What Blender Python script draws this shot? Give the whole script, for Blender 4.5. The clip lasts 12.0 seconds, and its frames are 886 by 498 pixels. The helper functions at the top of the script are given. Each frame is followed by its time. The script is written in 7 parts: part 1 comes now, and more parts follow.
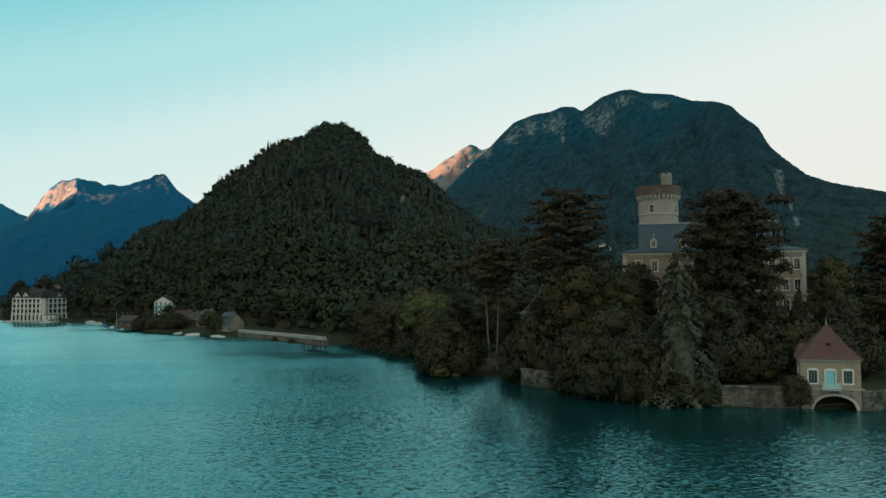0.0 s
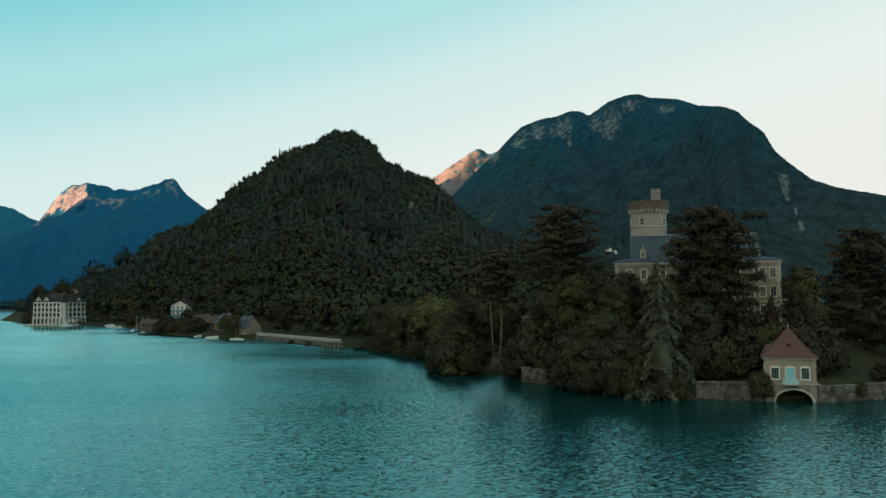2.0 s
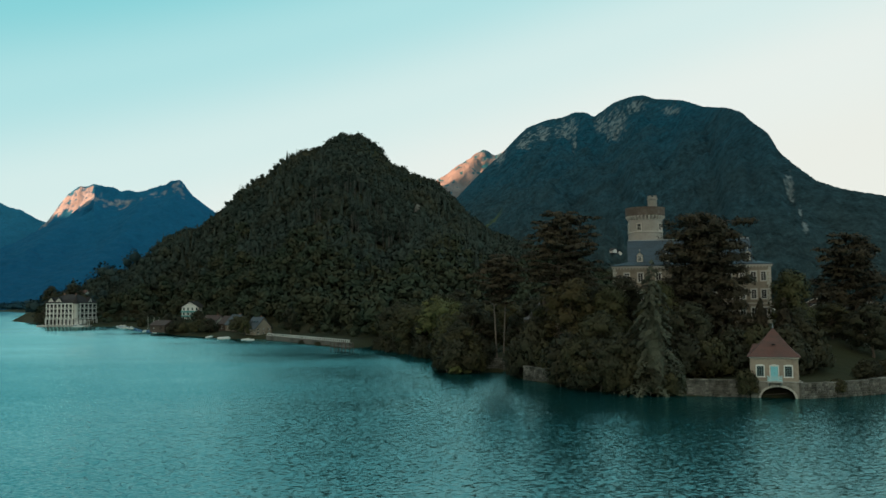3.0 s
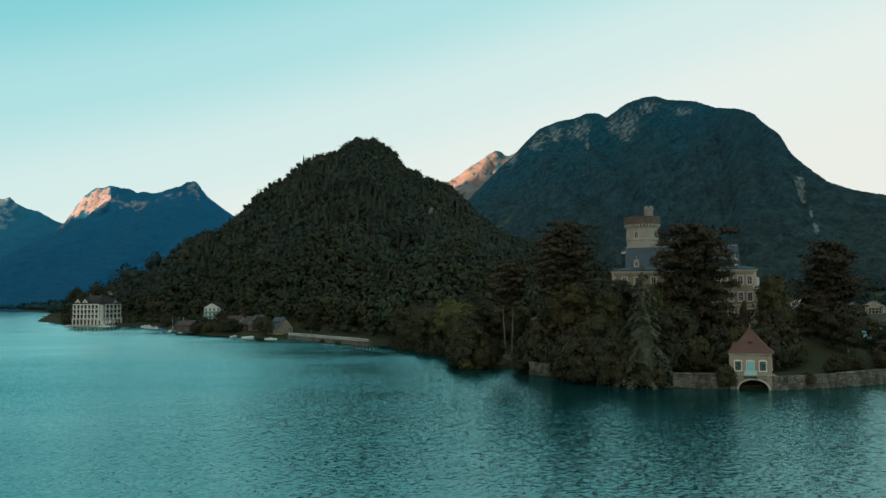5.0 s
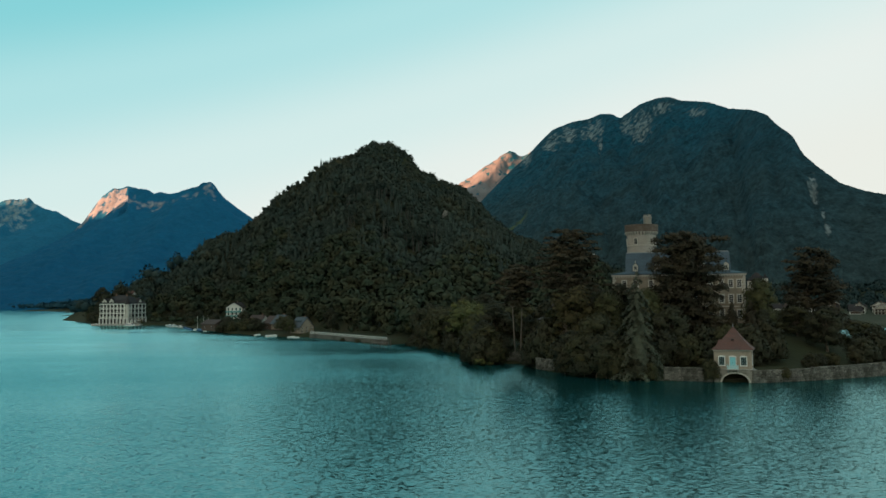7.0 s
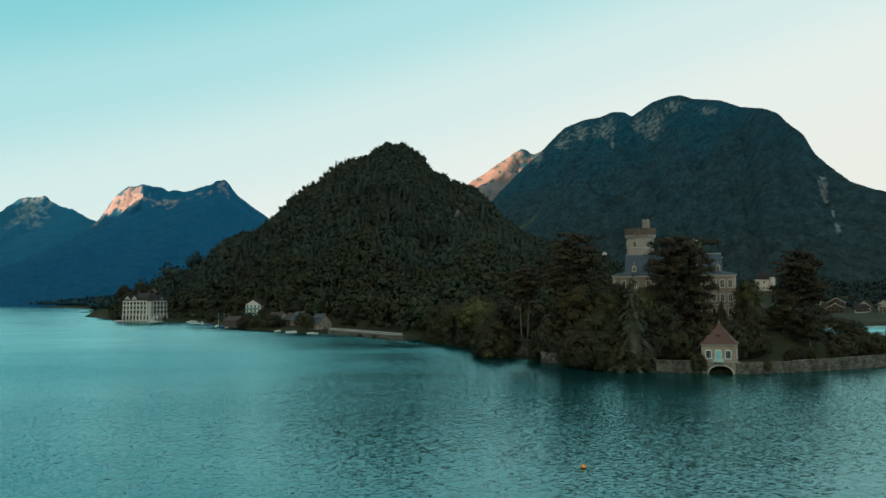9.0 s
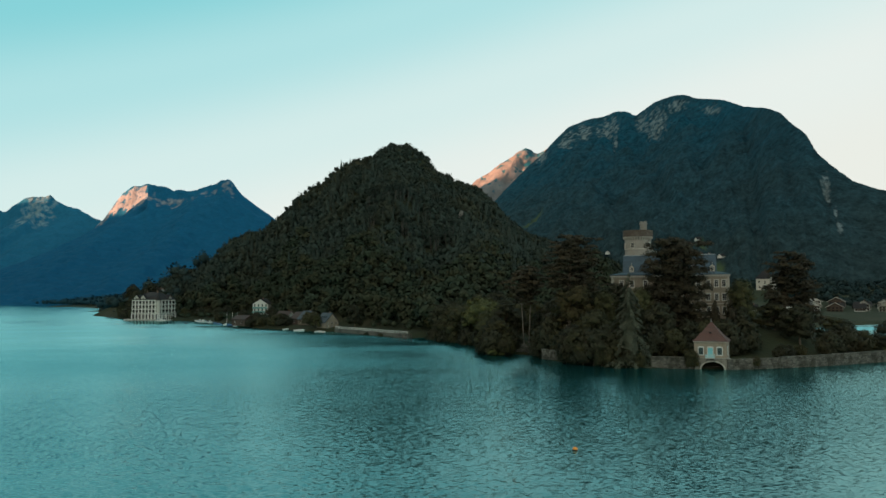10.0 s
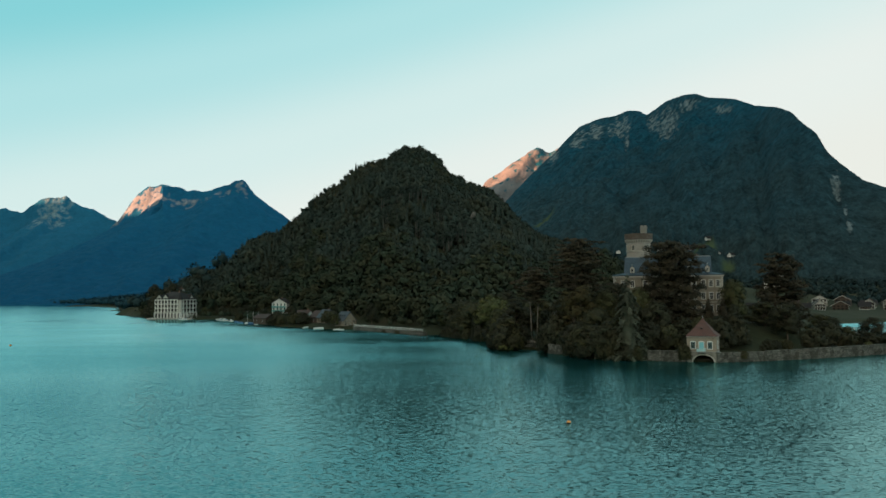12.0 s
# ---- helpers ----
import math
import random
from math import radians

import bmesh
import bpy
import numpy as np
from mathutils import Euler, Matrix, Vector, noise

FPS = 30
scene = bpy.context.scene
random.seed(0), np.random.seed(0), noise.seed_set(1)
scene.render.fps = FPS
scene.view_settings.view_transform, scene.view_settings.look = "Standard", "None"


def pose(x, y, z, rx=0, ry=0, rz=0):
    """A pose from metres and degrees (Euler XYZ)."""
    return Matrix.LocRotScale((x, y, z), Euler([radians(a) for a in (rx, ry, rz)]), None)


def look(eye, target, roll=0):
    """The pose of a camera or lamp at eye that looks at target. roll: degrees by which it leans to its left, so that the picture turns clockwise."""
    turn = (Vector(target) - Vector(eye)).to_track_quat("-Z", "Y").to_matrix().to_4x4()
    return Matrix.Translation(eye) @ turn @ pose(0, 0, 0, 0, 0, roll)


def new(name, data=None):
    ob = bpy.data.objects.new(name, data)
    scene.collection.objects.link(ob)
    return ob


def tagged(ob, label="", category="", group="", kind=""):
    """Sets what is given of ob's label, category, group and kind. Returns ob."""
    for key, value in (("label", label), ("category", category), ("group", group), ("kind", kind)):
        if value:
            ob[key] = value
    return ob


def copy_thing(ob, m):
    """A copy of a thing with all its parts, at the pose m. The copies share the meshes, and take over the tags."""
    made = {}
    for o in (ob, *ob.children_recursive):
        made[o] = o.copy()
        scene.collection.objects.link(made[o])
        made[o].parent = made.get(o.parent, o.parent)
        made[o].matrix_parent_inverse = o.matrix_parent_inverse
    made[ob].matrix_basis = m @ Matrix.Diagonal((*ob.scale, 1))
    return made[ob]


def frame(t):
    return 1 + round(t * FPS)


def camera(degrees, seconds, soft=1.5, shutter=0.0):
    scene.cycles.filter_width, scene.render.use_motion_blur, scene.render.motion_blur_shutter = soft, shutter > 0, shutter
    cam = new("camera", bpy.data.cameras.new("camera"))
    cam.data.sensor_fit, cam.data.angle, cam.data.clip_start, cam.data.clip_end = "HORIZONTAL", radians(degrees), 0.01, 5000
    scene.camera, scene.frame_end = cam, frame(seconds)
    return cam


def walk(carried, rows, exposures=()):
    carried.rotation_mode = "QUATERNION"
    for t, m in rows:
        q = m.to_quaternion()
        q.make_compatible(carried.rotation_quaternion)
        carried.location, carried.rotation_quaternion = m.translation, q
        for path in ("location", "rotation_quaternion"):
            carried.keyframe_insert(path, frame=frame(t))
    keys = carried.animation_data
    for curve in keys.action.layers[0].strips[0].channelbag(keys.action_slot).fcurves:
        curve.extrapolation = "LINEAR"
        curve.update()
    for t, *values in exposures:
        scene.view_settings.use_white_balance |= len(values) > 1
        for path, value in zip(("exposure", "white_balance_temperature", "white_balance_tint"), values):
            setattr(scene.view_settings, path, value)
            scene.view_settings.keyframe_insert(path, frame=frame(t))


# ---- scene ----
cam = camera(56.0, 12.0)
PATH = [
    (0, (0.408, 12.277, 13.235), (0.413, 14.273, 13.35), -0.5),
    (0.5, (0.229, 8.814, 13.337), (0.231, 10.81, 13.455), -0.5),
    (1, (0.288, 5.251, 13.428), (0.283, 7.247, 13.548), -0.5),
    (1.5, (0.235, 1.718, 13.543), (0.227, 3.714, 13.664), -0.5),
    (2, (0.265, -1.984, 13.604), (0.252, 0.012, 13.728), -0.5),
    (2.5, (0.306, -5.66, 13.666), (0.286, -3.664, 13.791), -0.5),
    (3, (0.259, -9.628, 13.849), (0.233, -7.632, 13.975), -0.5),
    (5, (0.425, -25.176, 14.192), (0.368, -23.181, 14.319), -0.5),
    (5.5, (0.469, -29.146, 14.272), (0.405, -27.151, 14.399), -0.4),
    (6, (0.583, -33.165, 14.414), (0.51, -31.17, 14.541), -0.5),
    (6.5, (0.596, -37.247, 14.405), (0.516, -35.253, 14.532), -0.4),
    (7, (0.757, -41.438, 14.453), (0.667, -39.444, 14.58), -0.4),
    (9, (1.361, -57.155, 14.658), (1.242, -55.162, 14.779), -0.3),
    (9.5, (1.489, -61.378, 14.697), (1.366, -59.385, 14.817), -0.3),
    (10, (1.632, -65.407, 14.67), (1.504, -63.415, 14.789), -0.3),
    (10.5, (1.807, -69.361, 14.682), (1.671, -67.369, 14.8), -0.4),
    (11, (2.008, -73.755, 14.637), (1.865, -71.764, 14.755), -0.3),
    (11.5, (2.235, -77.811, 14.669), (2.085, -75.82, 14.786), -0.3),
    (12, (2.271, -82.357, 14.702), (2.114, -80.366, 14.819), -0.4),
]
walk(cam, [(t, look(eye, target, roll)) for t, eye, target, roll in PATH], [(0, 1.47), (12, 1.47)])

# ---------------------------------------------------------------- world and light
world = bpy.data.worlds.new("sky")
scene.world = world
world.use_nodes = True
wn, wl = world.node_tree.nodes, world.node_tree.links
wn.clear()
SUN_AZ, SUN_EL = 250.0, 6.0      # the sun stands low to the left, beyond the lake
sky = wn.new("ShaderNodeTexSky")
sky.sky_type = "NISHITA"
sky.sun_disc = False
sky.sun_elevation = radians(SUN_EL)
sky.sun_rotation = radians(SUN_AZ)
coord = wn.new("ShaderNodeTexCoord")
dot = wn.new("ShaderNodeVectorMath")
dot.operation = "DOT_PRODUCT"
dot.inputs[1].default_value = (-0.25, -0.05, 0.965)
ramp = wn.new("ShaderNodeValToRGB")
ramp.color_ramp.interpolation = "EASE"
stops = [(0.0, (0.82, 0.84, 0.78)), (0.10, (0.80, 0.86, 0.82)), (0.19, (0.66, 0.83, 0.815)), (0.29, (0.43, 0.745, 0.765)), (0.38, (0.24, 0.645, 0.69)),
         (0.47, (0.14, 0.54, 0.61)), (0.64, (0.26, 0.50, 0.55)), (1.0, (0.38, 0.47, 0.48))]
ramp.color_ramp.elements[0].position, ramp.color_ramp.elements[0].color = stops[0][0], (*stops[0][1], 1)
ramp.color_ramp.elements[1].position, ramp.color_ramp.elements[1].color = stops[-1][0], (*stops[-1][1], 1)
for p, c in stops[1:-1]:
    el = ramp.color_ramp.elements.new(p)
    el.color = (*c, 1)
sky_gain = wn.new("ShaderNodeMix")
sky_gain.data_type = "RGBA"
sky_gain.blend_type = "MULTIPLY"
sky_gain.inputs[0].default_value = 1.0
sky_gain.inputs[7].default_value = (0.10, 0.10, 0.10, 1)
sky_mix = wn.new("ShaderNodeMix")
sky_mix.data_type = "RGBA"
sky_mix.inputs[0].default_value = 0.92
back = wn.new("ShaderNodeBackground")
back.inputs[1].default_value = 0.385
wout = wn.new("ShaderNodeOutputWorld")
wl.new(coord.outputs["Generated"], dot.inputs[0])
wl.new(dot.outputs["Value"], ramp.inputs[0])
wl.new(sky.outputs[0], sky_gain.inputs[6])
wl.new(sky_gain.outputs[2], sky_mix.inputs[6])
wl.new(ramp.outputs[0], sky_mix.inputs[7])
# afterglow low over the lake towards the sunset
glow_dot = wn.new("ShaderNodeVectorMath")
glow_dot.operation = "DOT_PRODUCT"
glow_dot.inputs[1].default_value = (-0.55, -0.80, 0.20)
glow_range = wn.new("ShaderNodeMapRange")
glow_range.interpolation_type = "SMOOTHSTEP"
glow_range.inputs[1].default_value, glow_range.inputs[2].default_value = -0.05, 1.0
glow = wn.new("ShaderNodeMix")
glow.data_type, glow.blend_type = "RGBA", "ADD"
glow.inputs[7].default_value = (0.62, 0.37, 0.19, 1)
wl.new(coord.outputs["Generated"], glow_dot.inputs[0])
wl.new(glow_dot.outputs["Value"], glow_range.inputs[0])
wl.new(glow_range.outputs[0], glow.inputs[0])
wl.new(sky_mix.outputs[2], glow.inputs[6])
wl.new(glow.outputs[2], back.inputs[0])
wl.new(back.outputs[0], wout.inputs[0])

sun_data = bpy.data.lights.new("sun", "SUN")
sun_data.energy, sun_data.angle, sun_data.color = 7.0, radians(0.5), (1.0, 0.42, 0.22)
sun = new("sun", sun_data)
az = radians(SUN_AZ)
to_sun = Vector((math.sin(az) * math.cos(radians(SUN_EL)), math.cos(az) * math.cos(radians(SUN_EL)), math.sin(radians(SUN_EL))))
sun.matrix_world = look((0, 0, 300), Vector((0, 0, 300)) - to_sun)


# ---------------------------------------------------------------- materials
def material(name, color, rough=0.8, metal=0.0, vary=0.25, scale=1.0, bump=0.0, bump_scale=None, second=None,
             second_scale=None, second_at=(0.45, 0.65), per_piece=0.0, per_object=0.0, stretch=(1, 1, 1), spec=0.4):
    """A surface with grain at two scales, a second colour in patches and relief. scale: bumps per metre."""
    m = bpy.data.materials.new(name)
    m.use_nodes = True
    n, l = m.node_tree.nodes, m.node_tree.links
    b = n["Principled BSDF"]
    b.inputs["Roughness"].default_value, b.inputs["Metallic"].default_value = rough, metal
    b.inputs["Specular IOR Level"].default_value = spec
    tc = n.new("ShaderNodeTexCoord")
    mp = n.new("ShaderNodeMapping")
    mp.inputs["Scale"].default_value = stretch
    l.new(tc.outputs["Object"], mp.inputs[0])

    def tex(s, detail=5.0):
        t = n.new("ShaderNodeTexNoise")
        t.inputs["Scale"].default_value, t.inputs["Detail"].default_value = s, detail
        l.new(mp.outputs[0], t.inputs["Vector"])
        return t.outputs[0]

    def math_node(op, a, bb):
        t = n.new("ShaderNodeMath")
        t.operation = op
        for i, v in enumerate((a, bb)):
            if isinstance(v, (int, float)):
                t.inputs[i].default_value = v
            else:
                l.new(v, t.inputs[i])
        return t.outputs[0]

    def mix(f, a, c, blend="MIX"):
        t = n.new("ShaderNodeMix")
        t.data_type, t.blend_type = "RGBA", blend
        for i, v in ((0, f), (6, a), (7, c)):
            if isinstance(v, (int, float)):
                t.inputs[i].default_value = v
            elif isinstance(v, tuple):
                t.inputs[i].default_value = (*v, 1)
            else:
                l.new(v, t.inputs[i])
        return t.outputs[2]

    fine, coarse = tex(scale), tex(scale * 0.13, 3.0)
    col = color
    if second:
        r = n.new("ShaderNodeMapRange")
        r.inputs[1].default_value, r.inputs[2].default_value = second_at
        l.new(tex(second_scale or scale * 0.2, 6.0), r.inputs[0])
        col = mix(r.outputs[0], color, second)
    gain = math_node("ADD", math_node("MULTIPLY", math_node("ADD", fine, coarse), vary * 2.0), 1.0 - vary * 2.0)
    if per_piece:
        g = n.new("ShaderNodeNewGeometry")
        gain = math_node("MULTIPLY", gain, math_node("ADD", math_node("MULTIPLY", g.outputs["Random Per Island"], 2 * per_piece), 1 - per_piece))
    if per_object:
        o = n.new("ShaderNodeObjectInfo")
        gain = math_node("MULTIPLY", gain, math_node("ADD", math_node("MULTIPLY", o.outputs["Random"], 2 * per_object), 1 - per_object))
    c = n.new("ShaderNodeCombineColor")
    for i in range(3):
        l.new(gain, c.inputs[i])
    l.new(mix(1.0, col, c.outputs[0], "MULTIPLY"), b.inputs["Base Color"])
    if bump:
        bp = n.new("ShaderNodeBump")
        bp.inputs["Strength"].default_value = 1.0
        bp.inputs["Distance"].default_value = bump
        l.new(tex(bump_scale or scale, 6.0), bp.inputs["Height"])
        l.new(bp.outputs[0], b.inputs["Normal"])
    return m


def glass_material():
    m = bpy.data.materials.new("window_glass")
    m.use_nodes = True
    b = m.node_tree.nodes["Principled BSDF"]
    b.inputs["Base Color"].default_value = (0.012, 0.016, 0.018, 1)
    b.inputs["Roughness"].default_value = 0.06
    b.inputs["Specular IOR Level"].default_value = 0.22
    return m


def water_material():
    """Clear teal lake water: a tinted mirror over a dark body, with small waves that tilt it."""
    m = bpy.data.materials.new("lake_water")
    m.use_nodes = True
    n, l = m.node_tree.nodes, m.node_tree.links
    n.clear()
    tc = n.new("ShaderNodeTexCoord")

    def tex(sx, sy, detail, rough=0.55, turn=0.0, out=1):
        mp = n.new("ShaderNodeMapping")
        mp.inputs["Scale"].default_value = (sx, sy, 1)
        mp.inputs["Rotation"].default_value = (0, 0, turn)
        t = n.new("ShaderNodeTexNoise")
        t.inputs["Scale"].default_value, t.inputs["Detail"].default_value = 1.0, detail
        t.inputs["Roughness"].default_value = rough
        l.new(tc.outputs["Object"], mp.inputs[0])
        l.new(mp.outputs[0], t.inputs["Vector"])
        return t.outputs[out]

    def vec(op, a, b):
        t = n.new("ShaderNodeVectorMath")
        t.operation = op
        for i, v in enumerate((a, b)):
            if v is None:
                continue
            if isinstance(v, tuple):
                t.inputs[i].default_value = v
            else:
                l.new(v, t.inputs[i])
        return t.outputs[0]

    # wind: calm and ruffled stretches
    wind = n.new("ShaderNodeMapRange")
    wind.inputs[1].default_value, wind.inputs[2].default_value = 0.36, 0.64
    wind.inputs[3].default_value, wind.inputs[4].default_value = 0.7, 1.2
    l.new(tex(0.010, 0.022, 3.0, turn=0.12, out=0), wind.inputs[0])
    small = vec("MULTIPLY", vec("SUBTRACT", tex(2.2, 6.4, 2.0, 0.55, 0.16), (0.5, 0.5, 0.5)), (WAVE_SMALL * 0.7, WAVE_SMALL, 0))
    large = vec("MULTIPLY", vec("SUBTRACT", tex(0.9, 1.5, 1.5, 0.5, 0.12), (0.5, 0.5, 0.5)), (WAVE_LARGE * 0.7, WAVE_LARGE, 0))
    # less lean and steeper ripples by the promontory, set to suit the camera's view
    by_promontory = n.new("ShaderNodeMapRange")
    by_promontory.interpolation_type = "SMOOTHSTEP"
    by_promontory.inputs[1].default_value, by_promontory.inputs[2].default_value = 2.0, 105.0
    by_promontory.inputs[3].default_value, by_promontory.inputs[4].default_value = 0.42, 1.0
    away = vec("MULTIPLY", vec("SUBTRACT", tc.outputs["Object"], (34.0, 106.0, 0.0)), (1.05, 0.8, 1.0))
    far = n.new("ShaderNodeVectorMath")
    far.operation = "LENGTH"
    l.new(away, far.inputs[0])
    l.new(far.outputs["Value"], by_promontory.inputs[0])
    by_wall = n.new("ShaderNodeMapRange")
    by_wall.interpolation_type = "SMOOTHSTEP"
    by_wall.inputs[1].default_value, by_wall.inputs[2].default_value = 10.0, 60.0
    by_wall.inputs[3].default_value, by_wall.inputs[4].default_value = 0.25, 1.0
    beside = n.new("ShaderNodeVectorMath")
    beside.operation = "LENGTH"
    l.new(vec("MULTIPLY", vec("SUBTRACT", tc.outputs["Object"], (80.0, 118.0, 0.0)), (0.8, 1.1, 1.0)), beside.inputs[0])
    l.new(beside.outputs["Value"], by_wall.inputs[0])
    by_shore = n.new("ShaderNodeMath")
    by_shore.operation = "MULTIPLY"
    l.new(by_promontory.outputs[0], by_shore.inputs[0])
    l.new(by_wall.outputs[0], by_shore.inputs[1])
    force = n.new("ShaderNodeMath")
    force.operation = "MULTIPLY"
    l.new(wind.outputs[0], force.inputs[0])
    l.new(by_shore.outputs[0], force.inputs[1])
    ripple = n.new("ShaderNodeMapRange")
    ripple.inputs[3].default_value, ripple.inputs[4].default_value = 2.4, 1.0
    l.new(by_promontory.outputs[0], ripple.inputs[0])
    stir = n.new("ShaderNodeMath")
    stir.operation = "MULTIPLY"
    l.new(wind.outputs[0], stir.inputs[0])
    # long smooth reaches farther out
    smooth = n.new("ShaderNodeMapRange")
    smooth.interpolation_type = "SMOOTHSTEP"
    smooth.inputs[1].default_value, smooth.inputs[2].default_value = 95.0, 230.0
    smooth.inputs[3].default_value, smooth.inputs[4].default_value = 1.0, 0.5
    l.new(far.outputs["Value"], smooth.inputs[0])
    ease = n.new("ShaderNodeMath")
    ease.operation = "MULTIPLY"
    l.new(ripple.outputs[0], ease.inputs[0])
    l.new(smooth.outputs[0], ease.inputs[1])
    l.new(ease.outputs[0], stir.inputs[1])
    tilt = n.new("ShaderNodeVectorMath")
    tilt.operation = "SCALE"
    l.new(vec("ADD", small, large), tilt.inputs[0])
    l.new(stir.outputs[0], tilt.inputs["Scale"])
    # constant tilt towards the camera, standing in for the wave faces it sees
    lean = n.new("ShaderNodeVectorMath")
    lean.operation = "SCALE"
    lean.inputs[0].default_value = (0, WAVE_LEAN, 0)
    # lean eased a little farther out, tuned for the camera's view
    off_shore = n.new("ShaderNodeMapRange")
    off_shore.interpolation_type = "SMOOTHSTEP"
    off_shore.inputs[1].default_value, off_shore.inputs[2].default_value = 45.0, 220.0
    off_shore.inputs[3].default_value, off_shore.inputs[4].default_value = 1.0, 0.8
    l.new(far.outputs["Value"], off_shore.inputs[0])
    lean_share = n.new("ShaderNodeMath")
    lean_share.operation = "MULTIPLY"
    l.new(off_shore.outputs[0], lean_share.inputs[0])
    l.new(force.outputs[0], lean_share.inputs[1])
    # lean grows with distance from the middle of the camera's path
    by_camera = n.new("ShaderNodeMapRange")
    by_camera.interpolation_type = "SMOOTHSTEP"
    by_camera.inputs[1].default_value, by_camera.inputs[2].default_value = 60.0, 190.0
    by_camera.inputs[3].default_value, by_camera.inputs[4].default_value = 0.6, 2.8
    mid = n.new("ShaderNodeVectorMath")
    mid.operation = "LENGTH"
    l.new(vec("SUBTRACT", tc.outputs["Object"], (0.0, -40.0, 0.0)), mid.inputs[0])
    l.new(mid.outputs["Value"], by_camera.inputs[0])
    drift = n.new("ShaderNodeMath")
    drift.operation = "MULTIPLY"
    l.new(lean_share.outputs[0], drift.inputs[0])
    l.new(by_camera.outputs[0], drift.inputs[1])
    l.new(drift.outputs[0], lean.inputs["Scale"])
    normal = vec("NORMALIZE", vec("ADD", vec("ADD", tilt.outputs[0], lean.outputs[0]), (0, 0, 1)), None)
    fres = n.new("ShaderNodeFresnel")
    fres.inputs["IOR"].default_value = 2.15
    body = n.new("ShaderNodeBsdfDiffuse")
    body.inputs["Color"].default_value = (0.0015, 0.030, 0.034, 1)
    gloss = n.new("ShaderNodeBsdfGlossy")
    gloss.inputs["Color"].default_value = (0.50, 0.98, 1.0, 1)
    gloss.inputs["Roughness"].default_value = 0.055
    mixer = n.new("ShaderNodeMixShader")
    out = n.new("ShaderNodeOutputMaterial")
    l.new(normal, fres.inputs["Normal"])
    l.new(normal, gloss.inputs["Normal"])
    l.new(fres.outputs[0], mixer.inputs[0])
    l.new(body.outputs[0], mixer.inputs[1])
    l.new(gloss.outputs[0], mixer.inputs[2])
    l.new(mixer.outputs[0], out.inputs[0])
    return m


WAVE_SMALL, WAVE_LARGE, WAVE_LEAN = 0.56, 0.03, -0.038    # slopes of the waves; the lean tilts them towards the camera
GLASS = glass_material()
WATER = water_material()
LEAF = material("broad_leaves", (0.048, 0.048, 0.022), 0.7, vary=0.3, scale=0.8, second=(0.051, 0.043, 0.015), second_scale=0.12, per_piece=0.16, per_object=0.25, spec=0.2)
LEAF_DARK = material("dark_leaves", (0.034, 0.036, 0.020), 0.7, vary=0.3, scale=0.8, second=(0.037, 0.032, 0.015), second_scale=0.15, per_piece=0.16, per_object=0.2, spec=0.2)
LEAF_LIGHT = material("light_green_leaves", (0.088, 0.096, 0.034), 0.7, vary=0.3, scale=0.8, second=(0.116, 0.109, 0.034), second_scale=0.15, per_piece=0.16, per_object=0.15, spec=0.2)
LEAF_RUST = material("rusty_autumn_leaves", (0.057, 0.046, 0.017), 0.7, vary=0.3, scale=0.8, second=(0.050, 0.041, 0.014), second_scale=0.2, per_piece=0.16, per_object=0.1, spec=0.2)
LEAF_MID = material("mid_green_leaves", (0.053, 0.056, 0.023), 0.7, vary=0.3, scale=0.8, second=(0.070, 0.063, 0.023), second_scale=0.12, per_piece=0.16, per_object=0.25, spec=0.2)
NEEDLE = material("cedar_needles", (0.042, 0.036, 0.022), 0.75, vary=0.3, scale=0.9, second=(0.055, 0.042, 0.022), second_scale=0.2, per_piece=0.16, per_object=0.1, spec=0.2)
NEEDLE_BLUE = material("silvery_spruce_needles", (0.084, 0.094, 0.064), 0.7, vary=0.3, scale=0.9, second=(0.048, 0.054, 0.034), second_scale=0.5, per_piece=0.16, spec=0.2)
FOREST = material("hill_forest_leaves", (0.034, 0.049, 0.031), 0.85, vary=0.16, scale=0.8, second=(0.050, 0.053, 0.029), second_scale=0.06, per_piece=0.05, spec=0.12, bump=0.1, bump_scale=1.1)
FOREST_UPPER = material("upper_hill_leaves", (0.031, 0.045, 0.036), 0.85, vary=0.16, scale=0.8, second=(0.040, 0.045, 0.029), second_scale=0.04, per_piece=0.05, spec=0.12, bump=0.1, bump_scale=1.1)
FOREST_DARK = material("hill_conifer_needles", (0.030, 0.044, 0.036), 0.8, vary=0.28, scale=0.25, second=(0.038, 0.048, 0.035), second_scale=0.05, per_piece=0.08, spec=0.15)
# these two leaf colours carry haze, bluer the farther the trees stand
FOREST_HAZED = material("far_woods_leaves", (0.020, 0.040, 0.042), 0.8, vary=0.28, scale=0.15, second=(0.029, 0.045, 0.040), second_scale=0.02, per_piece=0.08, spec=0.1)
FOREST_HAZED_SHORE = material("distant_shore_leaves", (0.014, 0.050, 0.070), 0.8, vary=0.28, scale=0.1, second=(0.020, 0.058, 0.072), second_scale=0.01, spec=0.1)
BARK = material("bark", (0.13, 0.10, 0.075), 0.9, vary=0.3, scale=4, bump=0.05, stretch=(1, 1, 0.25))
BARK_GREY = material("grey_pine_bark", (0.082, 0.078, 0.068), 0.9, vary=0.35, scale=0.4)
BARK_PALE = material("pale_pine_bark", (0.15, 0.125, 0.10), 0.9, vary=0.25, scale=3, bump=0.05, stretch=(1, 1, 0.25))
GRASS = material("meadow_and_soil", (0.028, 0.033, 0.016), 0.9, vary=0.3, scale=0.7, second=(0.042, 0.041, 0.022), second_scale=0.03, bump=0.15, bump_scale=0.8, spec=0.1)
